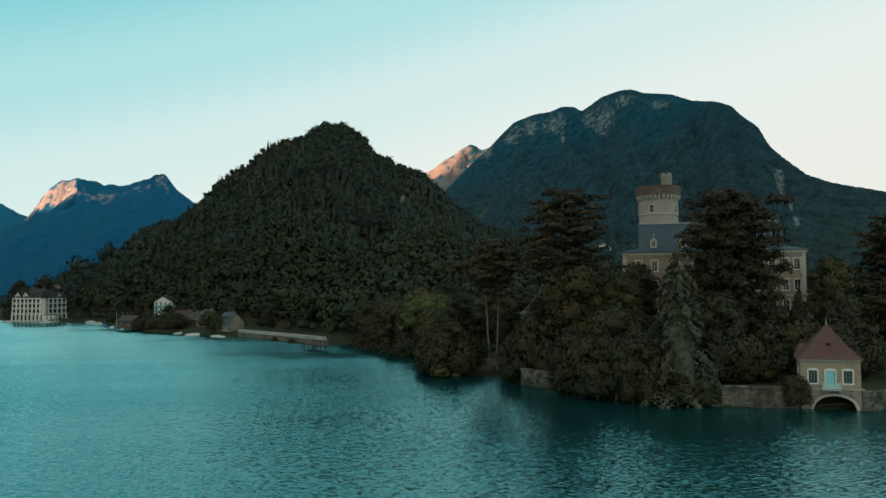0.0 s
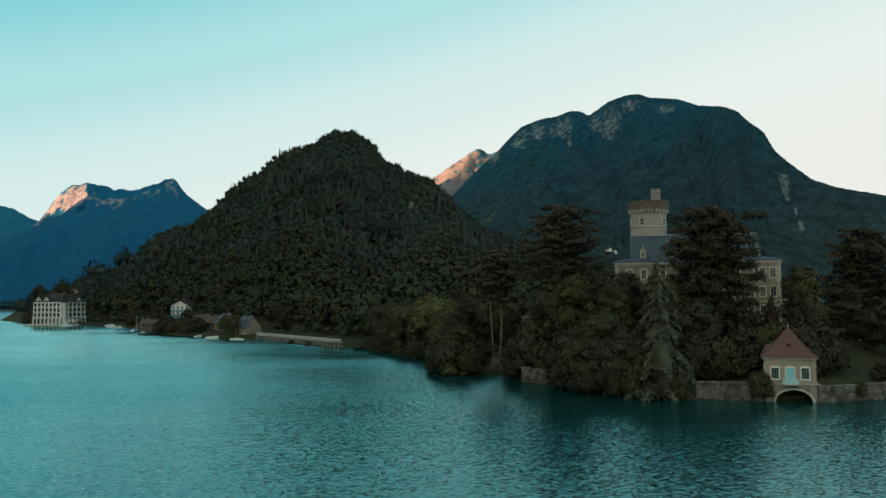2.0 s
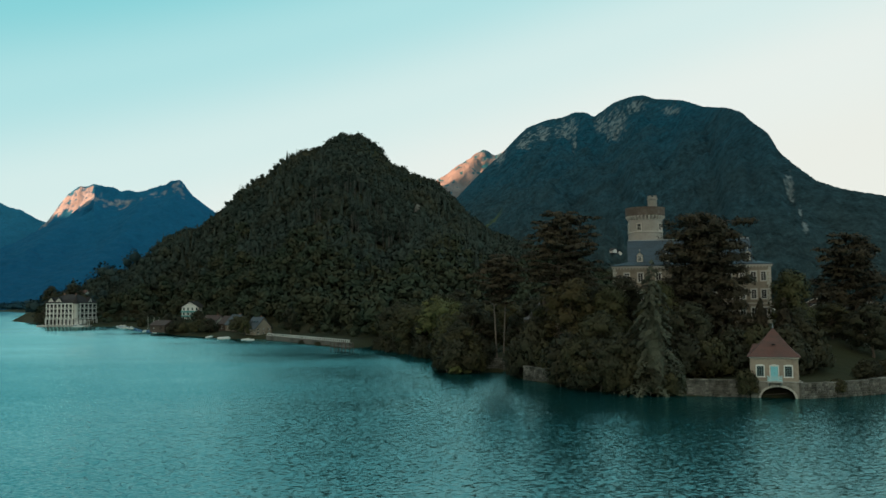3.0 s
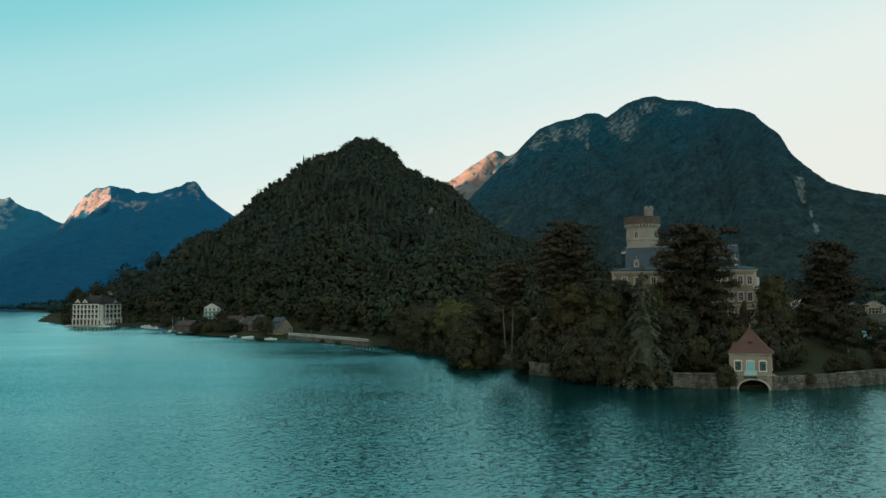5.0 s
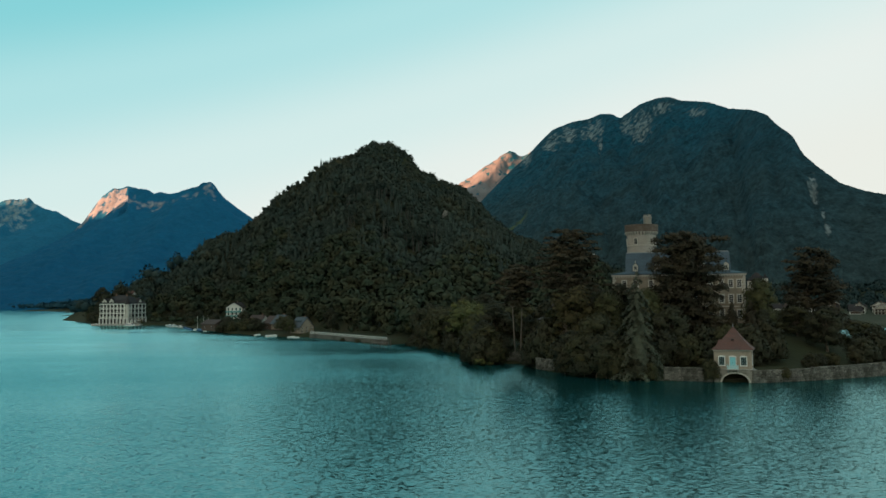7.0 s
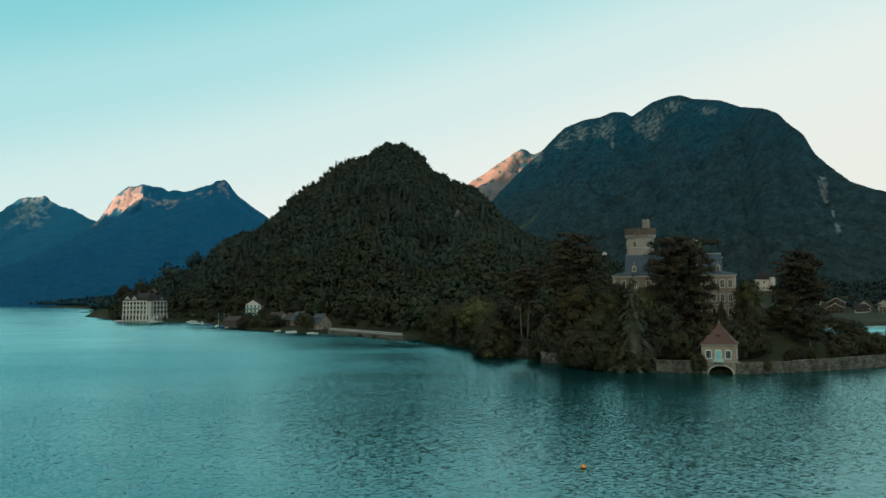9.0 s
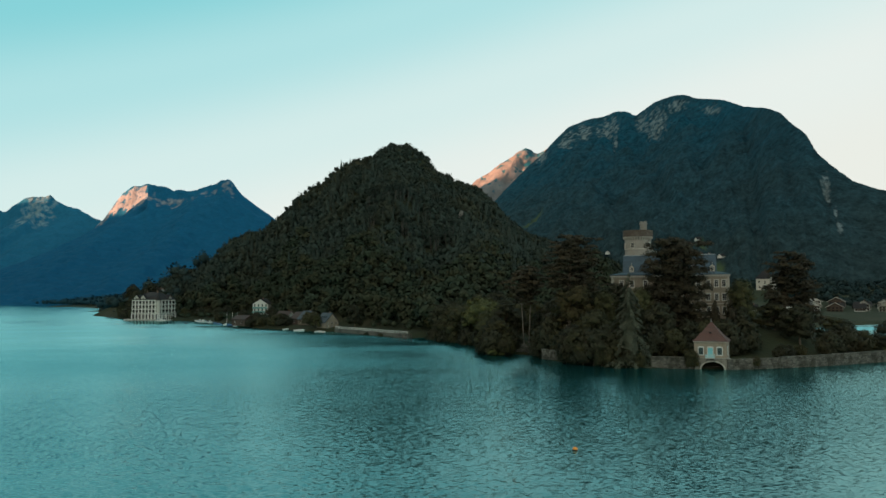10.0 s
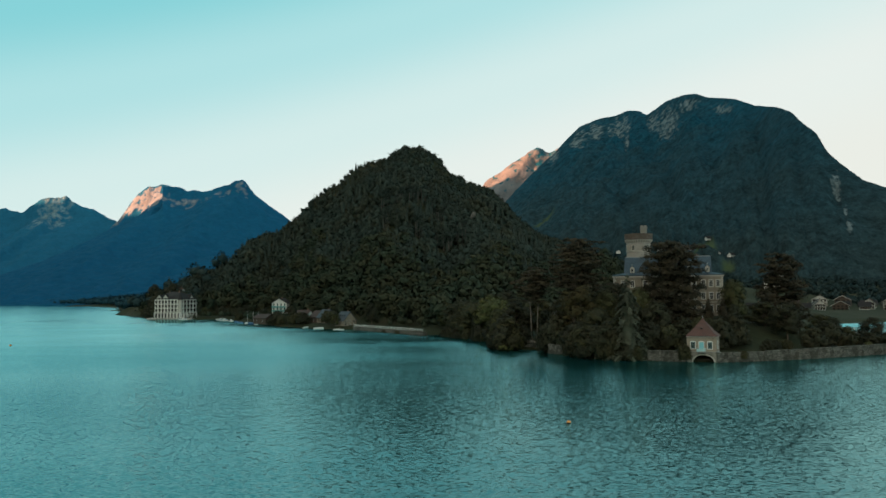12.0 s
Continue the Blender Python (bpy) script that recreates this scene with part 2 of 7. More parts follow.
STUCCO = material("castle_lime_render", (0.25, 0.21, 0.162), 0.9, vary=0.18, scale=1.6, second=(0.19, 0.155, 0.115), second_scale=0.35, bump=0.03, bump_scale=5)
TOWER_STONE = material("tower_limestone", (0.235, 0.216, 0.188), 0.9, vary=0.2, scale=2.2, second=(0.22, 0.198, 0.165), second_scale=0.5, bump=0.06, bump_scale=4)
TRIM = material("pale_dressed_stone", (0.42, 0.39, 0.335), 0.8, vary=0.12, scale=3)
SLATE = material("blue_grey_slate", (0.036, 0.064, 0.086), 0.5, vary=0.3, scale=2.0, second=(0.030, 0.050, 0.066), second_scale=0.3, bump=0.04, bump_scale=4, stretch=(1, 1, 3))
TILE = material("red_brown_roof_tiles", (0.098, 0.048, 0.039), 0.8, vary=0.25, scale=3.0, second=(0.082, 0.048, 0.041), second_scale=0.6, bump=0.05, bump_scale=6, stretch=(1, 1, 2.5), per_piece=0.2)
DARK_SLATE = material("dark_slate", (0.030, 0.040, 0.050), 0.6, vary=0.2, scale=2.0, second=(0.042, 0.050, 0.058), second_scale=0.3, bump=0.04)
TILE_DULL = material("weathered_brown_tiles", (0.056, 0.038, 0.033), 0.85, vary=0.25, scale=3.0, second=(0.042, 0.033, 0.029), second_scale=0.4, bump=0.05, bump_scale=5)
DARK_ROOF = material("dark_grey_roof", (0.026, 0.024, 0.025), 0.85, vary=0.2, scale=1.0, second=(0.038, 0.034, 0.032), second_scale=0.2, bump=0.04, spec=0.15)
DARK_BRICK = material("dark_weathered_brick", (0.085, 0.062, 0.048), 0.95, vary=0.35, scale=2, second=(0.12, 0.10, 0.08), second_scale=0.8, bump=0.08)
BRICK = material("brown_brick", (0.17, 0.105, 0.075), 0.9, vary=0.25, scale=3, bump=0.04)
PAV_WALL = material("ochre_pavilion_render", (0.285, 0.232, 0.178), 0.9, vary=0.22, scale=2.5, second=(0.20, 0.155, 0.112), second_scale=0.6, second_at=(0.5, 0.7), bump=0.02, bump_scale=8)
PAV_BASE = material("stained_boathouse_stone", (0.20, 0.185, 0.155), 0.95, vary=0.35, scale=3, second=(0.10, 0.09, 0.072), second_scale=0.9, second_at=(0.44, 0.6), bump=0.05, bump_scale=4)
SASH_TEAL = material("dull_teal_sash_paint", (0.13, 0.20, 0.20), 0.6, vary=0.1, scale=3)
PALE_TURQUOISE = material("pale_turquoise_paint", (0.36, 0.56, 0.57), 0.55, vary=0.1, scale=3)
RUBBLE = material("rubble_stone", (0.128, 0.120, 0.102), 0.95, vary=0.4, scale=4, second=(0.050, 0.046, 0.035), second_scale=0.55, second_at=(0.46, 0.58), bump=0.12, bump_scale=3.5, per_piece=0.45)
MORTAR = material("dark_wall_core", (0.09, 0.085, 0.07), 0.95, vary=0.3, scale=4, bump=0.06)
CONCRETE = material("pale_concrete", (0.36, 0.35, 0.32), 0.9, vary=0.2, scale=2, second=(0.22, 0.21, 0.19), second_scale=0.5, bump=0.03)
WHITE = material("white_paint", (0.62, 0.62, 0.58), 0.6, vary=0.06, scale=2)
HOTEL_WHITE = material("white_hotel_render", (0.80, 0.79, 0.72), 0.8, vary=0.1, scale=1.0)
CREAM = material("cream_facade", (0.47, 0.455, 0.40), 0.85, vary=0.12, scale=1.0, second=(0.38, 0.36, 0.31), second_scale=0.25)
TURQUOISE = material("turquoise_door_paint", (0.20, 0.55, 0.60), 0.5, vary=0.1, scale=3)
GREEN_PAINT = material("sea_green_paint", (0.07, 0.27, 0.26), 0.6, vary=0.1, scale=2)
WOOD_DARK = material("dark_weathered_timber", (0.075, 0.055, 0.042), 0.85, vary=0.3, scale=4, bump=0.02, stretch=(1, 1, 0.3))
IRON = material("dark_iron", (0.03, 0.03, 0.03), 0.5, metal=0.6, vary=0.1)
LEAD = material("grey_lead", (0.26, 0.28, 0.29), 0.5, metal=0.3, vary=0.15)
ORANGE = material("orange_plastic", (0.75, 0.26, 0.03), 0.4, vary=0.08)
BOAT_BLUE = material("blue_boat_cover", (0.05, 0.13, 0.25), 0.7, vary=0.15)
LIMESTONE = material("limestone_cliff", (0.14, 0.14, 0.125), 0.95, vary=0.3, scale=0.08, bump=3.0, bump_scale=0.05)


# ---------------------------------------------------------------- building helpers
class Acc:
    """Collects points and faces of one mesh."""

    def __init__(self):
        self.v, self.f, self.n = [], [], []

    def add(self, pts, faces):
        k = len(self.v)
        self.v.extend(tuple(p) for p in pts)
        self.f.extend(tuple(i + k for i in q) for q in faces)
        return self

    def box(self, x0, y0, z0, x1, y1, z1):
        return self.add([(x0, y0, z0), (x1, y0, z0), (x1, y1, z0), (x0, y1, z0), (x0, y0, z1), (x1, y0, z1), (x1, y1, z1), (x0, y1, z1)],
                        [(3, 2, 1, 0), (4, 5, 6, 7), (0, 1, 5, 4), (1, 2, 6, 5), (2, 3, 7, 6), (3, 0, 4, 7)])

    def tube(self, p0, p1, r0, r1, n=7):
        p0, p1 = Vector(p0), Vector(p1)
        d = (p1 - p0).normalized()
        u = d.orthogonal().normalized()
        w = d.cross(u)
        ring = [(u * math.cos(2 * math.pi * i / n) + w * math.sin(2 * math.pi * i / n)) for i in range(n)]
        pts = [p0 + q * r0 for q in ring] + [p1 + q * r1 for q in ring]
        faces = [(i, (i + 1) % n, n + (i + 1) % n, n + i) for i in range(n)] + [tuple(range(n))[::-1], tuple(range(n, 2 * n))]
        return self.add(pts, faces)

    def lathe(self, profile, n=24, cx=0.0, cy=0.0, cap=True):
        pts = [(cx + r * math.cos(2 * math.pi * i / n), cy + r * math.sin(2 * math.pi * i / n), z) for r, z in profile for i in range(n)]
        faces = [(j * n + i, j * n + (i + 1) % n, (j + 1) * n + (i + 1) % n, (j + 1) * n + i) for j in range(len(profile) - 1) for i in range(n)]
        if cap:
            faces += [tuple(range(n))[::-1], tuple(range((len(profile) - 1) * n, len(profile) * n))]
        return self.add(pts, faces)

    def quads(self, arr, soft=None):
        k = len(self.v)
        if soft is not None:
            self.n.append((k, np.repeat(soft, 4, axis=0)))
        m = len(arr) // 4
        self.v.extend(map(tuple, arr.tolist()))
        self.f.extend((k + 4 * i, k + 4 * i + 1, k + 4 * i + 2, k + 4 * i + 3) for i in range(m))
        return self

    def mesh(self, name, mat, smooth=False):
        me = bpy.data.meshes.new(name)
        me.from_pydata(self.v, [], self.f)
        if mat:
            me.materials.append(mat)
        if smooth:
            me.polygons.foreach_set("use_smooth", [True] * len(me.polygons))
        me.update()
        if self.n:
            # foliage is shaded by the roundness of its clump
            me.polygons.foreach_set("use_smooth", [True] * len(me.polygons))
            nrm = np.zeros(len(self.v) * 3)
            me.vertex_normals.foreach_get("vector", nrm)
            nrm = nrm.reshape(-1, 3)
            for k, arr in self.n:
                nrm[k:k + len(arr)] = arr
            nrm /= np.linalg.norm(nrm, axis=1)[:, None] + 1e-9
            me.normals_split_custom_set_from_vertices(nrm.tolist())
        return me


def part(name, me, parent=None, m=None, label=""):
    """Links a mesh as one object under a thing or a part."""
    ob = new(name, me)
    ob.parent = parent
    if m is not None:
        ob.matrix_basis = m
    return tagged(ob, label)


def thing(name, m, label, category, group="", kind=""):
    return_ob = new(name)
    return_ob.matrix_basis = m
    return tagged(return_ob, label, category, group, kind)


def structure(name, me, label, category="", m=None):
    ob = new(name, me)
    if m is not None:
        ob.matrix_basis = m
    return tagged(ob, label, category, kind="structure")


def at(x=0.0, y=0.0, z=0.0, turn=0.0):
    return pose(x, y, z, 0, 0, turn)


def wall_mesh(length, height, thick, openings, mat, gable=0.0):
    """A wall from x = 0 to length, y = 0 (outside) to thick, with openings (x, z, w, h) through it and a gable on top if wanted."""
    xs = sorted({0.0, length, *(o[0] for o in openings), *(o[0] + o[2] for o in openings)})
    zs = sorted({0.0, height, *(o[1] for o in openings), *(o[1] + o[3] for o in openings)})
    a = Acc()
    for i in range(len(xs) - 1):
        run = None
        for j in range(len(zs) - 1):
            cx, cz = (xs[i] + xs[i + 1]) / 2, (zs[j] + zs[j + 1]) / 2
            is_open = any(o[0] < cx < o[0] + o[2] and o[1] < cz < o[1] + o[3] for o in openings)
            if not is_open:
                run = [zs[j], zs[j + 1]] if run is None else [run[0], zs[j + 1]]
            if (is_open or j == len(zs) - 2) and run:
                a.box(xs[i], 0, run[0], xs[i + 1], thick, run[1])
                run = None
    if gable:
        h = height - 0.001
        a.add([(0, 0, h), (length, 0, h), (length / 2, 0, h + gable), (0, thick, h), (length, thick, h), (length / 2, thick, h + gable)],
              [(0, 1, 2), (5, 4, 3), (0, 2, 5, 3), (1, 4, 5, 2), (0, 3, 4, 1)])
    return a.mesh("wall", mat)


MESHES = {}


def window(parent, m, w, h, sash=WHITE, surround=TRIM, cols=2, rows=3, shutters=None, band=0.16, sill=True):
    """A window filling an opening w by h; m: its lower left outer corner, x along the wall, y inwards."""
    key = (round(w, 2), round(h, 2), sash.name, surround.name if surround else "", cols, rows, band)
    if key not in MESHES:
        a = Acc()
        t = min(0.07, w * 0.07)
        a.box(0, 0.16, 0, t, 0.22, h).box(w - t, 0.16, 0, w, 0.22, h).box(t, 0.16, 0, w - t, 0.22, t).box(t, 0.16, h - t, w - t, 0.22, h)
        for i in range(1, cols):
            a.box(w * i / cols - 0.025, 0.17, t, w * i / cols + 0.025, 0.21, h - t)
        for j in range(1, rows):
            z = h * j / rows
            for i in range(cols):
                a.box(w * i / cols + (t if i == 0 else 0.025), 0.175, z - 0.02, w * (i + 1) / cols - (t if i == cols - 1 else 0.025), 0.205, z + 0.02)
        g = Acc().box(t * 0.5, 0.185, t * 0.5, w - t * 0.5, 0.196, h - t * 0.5)
        s = None
        if surround:
            s = Acc().box(-band, -0.04, -band, 0, 0.12, h + band).box(w, -0.04, -band, w + band, 0.12, h + band)
            s.box(0, -0.04, h, w, 0.12, h + band)
            if sill:
                s.box(0, -0.09, -band, w, 0.15, 0)
            s = s.mesh("surround", surround)
        MESHES[key] = (a.mesh("window", sash), g.mesh("pane", GLASS), s)
    a, g, s = MESHES[key]
    ob = part("window", a, parent, m)
    part("pane", g, ob)
    if s:
        part("surround", s, ob)
    if shutters:
        key = ("shutter", round(w, 2), round(h, 2), shutters.name)
        if key not in MESHES:
            sw = w * 0.5
            c = Acc().box(0, -0.05, 0, sw, -0.01, h)
            for j in range(8):
                c.box(0.05, -0.065, h * (j + 0.2) / 8, sw - 0.05, -0.05, h * (j + 0.7) / 8)
            MESHES[key] = c.mesh("shutter", shutters)
        part("shutter", MESHES[key], ob, at(-w * 0.5 - band, -0.04))
        part("shutter", MESHES[key], ob, at(w + band, -0.04))
    return ob


def hip_roof(w, d, over, rise, ridge, mat, fascia=0.18, kick=0.0):
    """A hipped roof over a block x = -w/2..w/2, y = 0..d; ridge: length of the ridge along x (0: a pyramid)."""
    x0, x1, y0, y1 = -w / 2 - over, w / 2 + over, -over, d + over
    ym = d / 2
    a = Acc()
    lo = [(x0, y0, 0), (x1, y0, 0), (x1, y1, 0), (x0, y1, 0)]
    e = [(x, y, fascia) for x, y, _ in lo]
    if kick:
        k = 0.22
        mid = [(x * (1 - k), ym + (y - ym) * (1 - k), fascia + rise * kick) for x, y, _ in lo]
    else:
        mid = None
    r = max(ridge, 0.3) / 2
    top = [(-r, ym - 0.05, rise), (r, ym - 0.05, rise), (r, ym + 0.05, rise), (-r, ym + 0.05, rise)]
    rings = [lo, e] + ([mid] if mid else []) + [top]
    for i in range(len(rings) - 1):
        a.add(rings[i] + rings[i + 1], [(j, (j + 1) % 4, 4 + (j + 1) % 4, 4 + j) for j in range(4)])
    a.add(lo, [(3, 2, 1, 0)]).add(top, [(0, 1, 2, 3)])
    return a.mesh("roof", mat)


def gable_roof(w, d, over, rise, mat, thick=0.18, along="y"):
    """A gabled roof over x = -w/2..w/2, y = 0..d, its ridge along y or x."""
    a = Acc()
    if along == "y":
        hw, y0, y1 = w / 2 + over, -over, d + over
        drop = rise * over / (w / 2)
        sec = [(-hw, -drop), (0, rise), (hw, -drop), (hw, -drop + thick), (0, rise + thick * 1.15), (-hw, -drop + thick)]
        pts = [(x, y0, z) for x, z in sec] + [(x, y1, z) for x, z in sec]
    else:
        hd, x0, x1 = d / 2 + over, -w / 2 - over, w / 2 + over
        drop = rise * over / (d / 2)
        sec = [(-hd, -drop), (0, rise), (hd, -drop), (hd, -drop + thick), (0, rise + thick * 1.15), (-hd, -drop + thick)]
        pts = [(x1, d / 2 + y, z) for y, z in sec] + [(x0, d / 2 + y, z) for y, z in sec]
    a.add(pts, [(0, 1, 7, 6), (1, 2, 8, 7), (2, 3, 9, 8), (3, 4, 10, 9), (4, 5, 11, 10), (5, 0, 6, 11), (5, 4, 1, 0), (4, 3, 2, 1), (6, 7, 10, 11), (7, 8, 9, 10)])
    return a.mesh("roof", mat)


def chimney(parent, x, y, z, h, mat=BRICK, s=0.7):
    a = Acc().box(-s / 2, -s / 2, 0, s / 2, s / 2, h).box(-s / 2 - 0.08, -s / 2 - 0.08, h, s / 2 + 0.08, s / 2 + 0.08, h + 0.16)
    a.lathe([(0.13, h + 0.16), (0.12, h + 0.5)], 8)
    return part("chimney", a.mesh("chimney", mat), parent, at(x, y, z))


def shell(parent, w, d, h, holes, mat, thick=0.45, faces="frlb", gable=0.0, gable_on="", **win):
    """Four walls of a block with their windows. holes: a face's letter -> list of (x, z, w, h)."""
    spots = {"f": (at(-w / 2, 0, 0, 0), w), "r": (at(w / 2, 0, 0, 90), d), "b": (at(w / 2, d, 0, 180), w), "l": (at(-w / 2, d, 0, -90), d)}
    for k in faces:
        m, length = spots[k]
        inset = thick if k in "rl" else 0.0
        op = [(x - inset, z, ww, hh) for x, z, ww, hh in holes.get(k, [])]
        part("wall", wall_mesh(length - 2 * inset, h, thick, op, mat, gable if k in gable_on else 0.0), parent, m @ at(inset))
        for x, z, ww, hh in op:
            window(parent, m @ at(inset + x, 0, z), ww, hh, **win)


def even(length, n, w, z, h, edge=None):
    """n openings w by h, evenly spread over a wall, at height z."""
    edge = length / n / 2 if edge is None else edge
    return [(edge + (length - 2 * edge) * (i / max(n - 1, 1) if n > 1 else 0.5) - w / 2, z, w, h) for i in range(n)]


# ---------------------------------------------------------------- the lie of the land
SHORE = [(-6500, 3300), (-3000, 3000), (-1900, 3000), (-1300, 2350), (-1050, 1950), (-880, 1730), (-700, 1370), (-525, 1000), (-430, 900), (-400, 800), (-385, 720),
         (-340, 650), (-300, 590), (-262, 530), (-225, 512), (-200, 505), (-160, 428), (-126, 364), (-105, 338), (-88, 318), (-71, 308),
         (-38, 252), (-30.5, 241.5), (-27, 252), (-21, 245), (-13, 229), (-7, 208), (-3.5, 180), (-3.0, 160), (-0.5, 151.5), (3.5, 150.5), (6.3, 156.2), (12.2, 155.6), (12.4, 141), (14.6, 134.5), (18, 123), (26, 113.5), (33, 112),
         (41.2, 109.9), (47.8, 107.6), (60, 112), (73, 118.5), (95, 133), (122, 152), (130, 180), (133, 215), (131, 250), (130, 290), (140, 330),
         (190, 380), (300, 425), (520, 440), (900, 430), (6500, 300)]
LAND = np.array(SHORE + [(6500, 6500), (-6500, 6500)], float)


def land_distance(x, y):
    """Metres inland (above zero) or out on the lake (below)."""
    p = np.stack([x, y], -1)
    best = np.full(x.shape, 1e9)
    inside = np.zeros(x.shape, bool)
    for a, b in zip(LAND, np.roll(LAND, -1, 0)):
        ab = b - a
        t = np.clip(((p - a) @ ab) / (ab @ ab), 0, 1)
        best = np.minimum(best, np.hypot(p[..., 0] - a[0] - t * ab[0], p[..., 1] - a[1] - t * ab[1]))
        cross = ((a[1] > y) != (b[1] > y)) & (x < (b[0] - a[0]) * (y - a[1]) / (b[1] - a[1] + 1e-12) + a[0])
        inside ^= cross
    return np.where(inside, best, -best)


def waves(x, y, wavelength, octaves=4, seed=0, gain=0.5):
    """Smooth random relief between about -1 and 1, from turned sine sheets."""
    rng = np.random.RandomState(100 + seed)
    x, y = np.asarray(x, float), np.asarray(y, float)
    out, amp, total = np.zeros_like(x), 1.0, 0.0
    for o in range(octaves):
        k = 2 * math.pi / wavelength * 1.9 ** o
        layer = np.zeros_like(x)
        for i in range(4):
            th, ph, ph2 = rng.uniform(0, math.pi), rng.uniform(0, 6.3), rng.uniform(0, 6.3)
            u, v = x * math.cos(th) + y * math.sin(th), -x * math.sin(th) + y * math.cos(th)
            layer += np.sin(k * u + ph + 1.7 * np.sin(0.6 * k * v + ph2))
        out += amp * layer / 2.2
        total += amp
        amp *= gain
    return out / total


HILL_Y = 690.0
HILL_X = [-420, -345, -300, -270, -220, -179, -159, -126, -112, -101, -92, -83, -69, -60, -53, -45, -29, -18, -2, 18, 35, 65, 110, 160, 230]
HILL_Z = [2, 8, 29, 47, 76, 107, 120, 142, 149, 151, 151, 150, 146, 138, 129, 127, 119, 110, 98, 81, 69, 52, 37, 24, 0]
FOOT_X = [-420, -300, -250, -200, -160, -126, -88, -70, -38, -24, -5, 30, 100, 200]
FOOT_Y = [700, 610, 560, 556, 500, 428, 374, 346, 286, 252, 238, 250, 330, 420]


def ground_height(x, y):
    s = land_distance(x, y)
    z = np.where(s < 0, np.maximum(-4.0, s * 0.5), 0.0)
    z = np.where(s >= 0, 0.25 + 1.5 * np.minimum(s / 5.0, 1.0) + np.minimum(s, 400) * 0.006, z)
    on = np.clip(s / 6.0, 0, 1)
    # the castle's mound
    r = np.hypot((x - 46) / 1.25, y - 156)
    z = z + on * 7.4 * np.clip((34 - r) / 20, 0, 1) ** 1.0
    # the wooded hill
    foot = np.interp(x, FOOT_X, FOOT_Y)
    ridge = np.interp(x, HILL_X, HILL_Z)
    ridge = ridge + np.interp(x, [-400, -300, 100, 230], [0, 1, 1, 0]) * 2.0 * waves(x, y * 0, 45, 2, 7)
    f = np.clip((y - foot) / np.maximum(HILL_Y - foot, 30), 0, 1)
    rear = np.clip((HILL_Y + 330 - y) / 330, 0, 1)
    # the dome stands forward of the shoulder behind it
    back = np.clip((x + 66) / 28, 0, 1) * np.clip((40 - x) / 60, 0, 1)
    shape = np.where(y < HILL_Y, (0.72 - 0.30 * back) * f + (0.28 + 0.30 * back) * f ** 2.4, rear)
    z = z + on * ridge * shape + on * 15.0 * (waves(x, y * 0.6, 85, 3, 3) - 0.1) * np.clip(ridge / 40, 0, 1) * np.clip(f * 2, 0, 1) * (1 - f * 0.7)
    # low headland far along the shore
    z = z + np.clip(s / 160.0, 0, 1) * 17 * np.exp(-((x + 960) / 230) ** 2 - ((y - 1960) / 280) ** 2)
    # the manor's knoll
    z = z + on * 18 * np.exp(-((x - 242) ** 2 + (y - 708) ** 2) / 3000)
    # foothills to the rear
    z = z + on * np.clip((y - 720) / 500, 0, 1) ** 1.3 * 50 * np.clip((x - 60) / 200, 0, 1)
    return z


def spacing(near0, near1, step, far0, far1):
    mid = list(np.arange(float(near0), near1 + 0.1, step))
    hi, lo, d = [], [], step
    v = near1
    while v < far1:
        d *= 1.17
        v += d
        hi.append(v)
    d, v = step, near0
    while v > far0:
        d *= 1.17
        v -= d
        lo.append(v)
    return np.array(lo[::-1] + mid + hi)


def sheet(name, xs, ys, heights, mat, smooth=True, bare=None, fan=None):
    gx, gy = np.meshgrid(xs, ys)
    if fan:
        gx = gx * gy / fan
    gz = heights(gx, gy)
    v = np.stack([gx, gy, gz], -1).reshape(-1, 3)
    nx, ny = len(xs), len(ys)
    i = np.arange(nx - 1)[None, :] + np.arange(ny - 1)[:, None] * nx
    f = np.stack([i, i + 1, i + nx + 1, i + nx], -1).reshape(-1, 4)
    me = bpy.data.meshes.new(name)
    me.from_pydata(v.tolist(), [], f.tolist())
    me.materials.append(mat)
    if smooth:
        me.polygons.foreach_set("use_smooth", [True] * len(me.polygons))
    me.update()
    if bare:
        me.attributes.new("bare", "FLOAT", "POINT").data.foreach_set("value", bare(gx, gy).reshape(-1))
    return me


structure("ground", sheet("ground", spacing(-340, 260, 5, -6500, 6500), spacing(92, 700, 5, -6500, 6500), ground_height, GRASS),
          "grassy shore and lake bed under the wooded hills", "ground")
structure("water", Acc().add([(-6500, -6500, 0), (6500, -6500, 0), (6500, 6500, 0), (-6500, 6500, 0)], [(0, 1, 2, 3)]).mesh("water", WATER),
          "rippled turquoise lake water reflecting the evening sky", "lake")


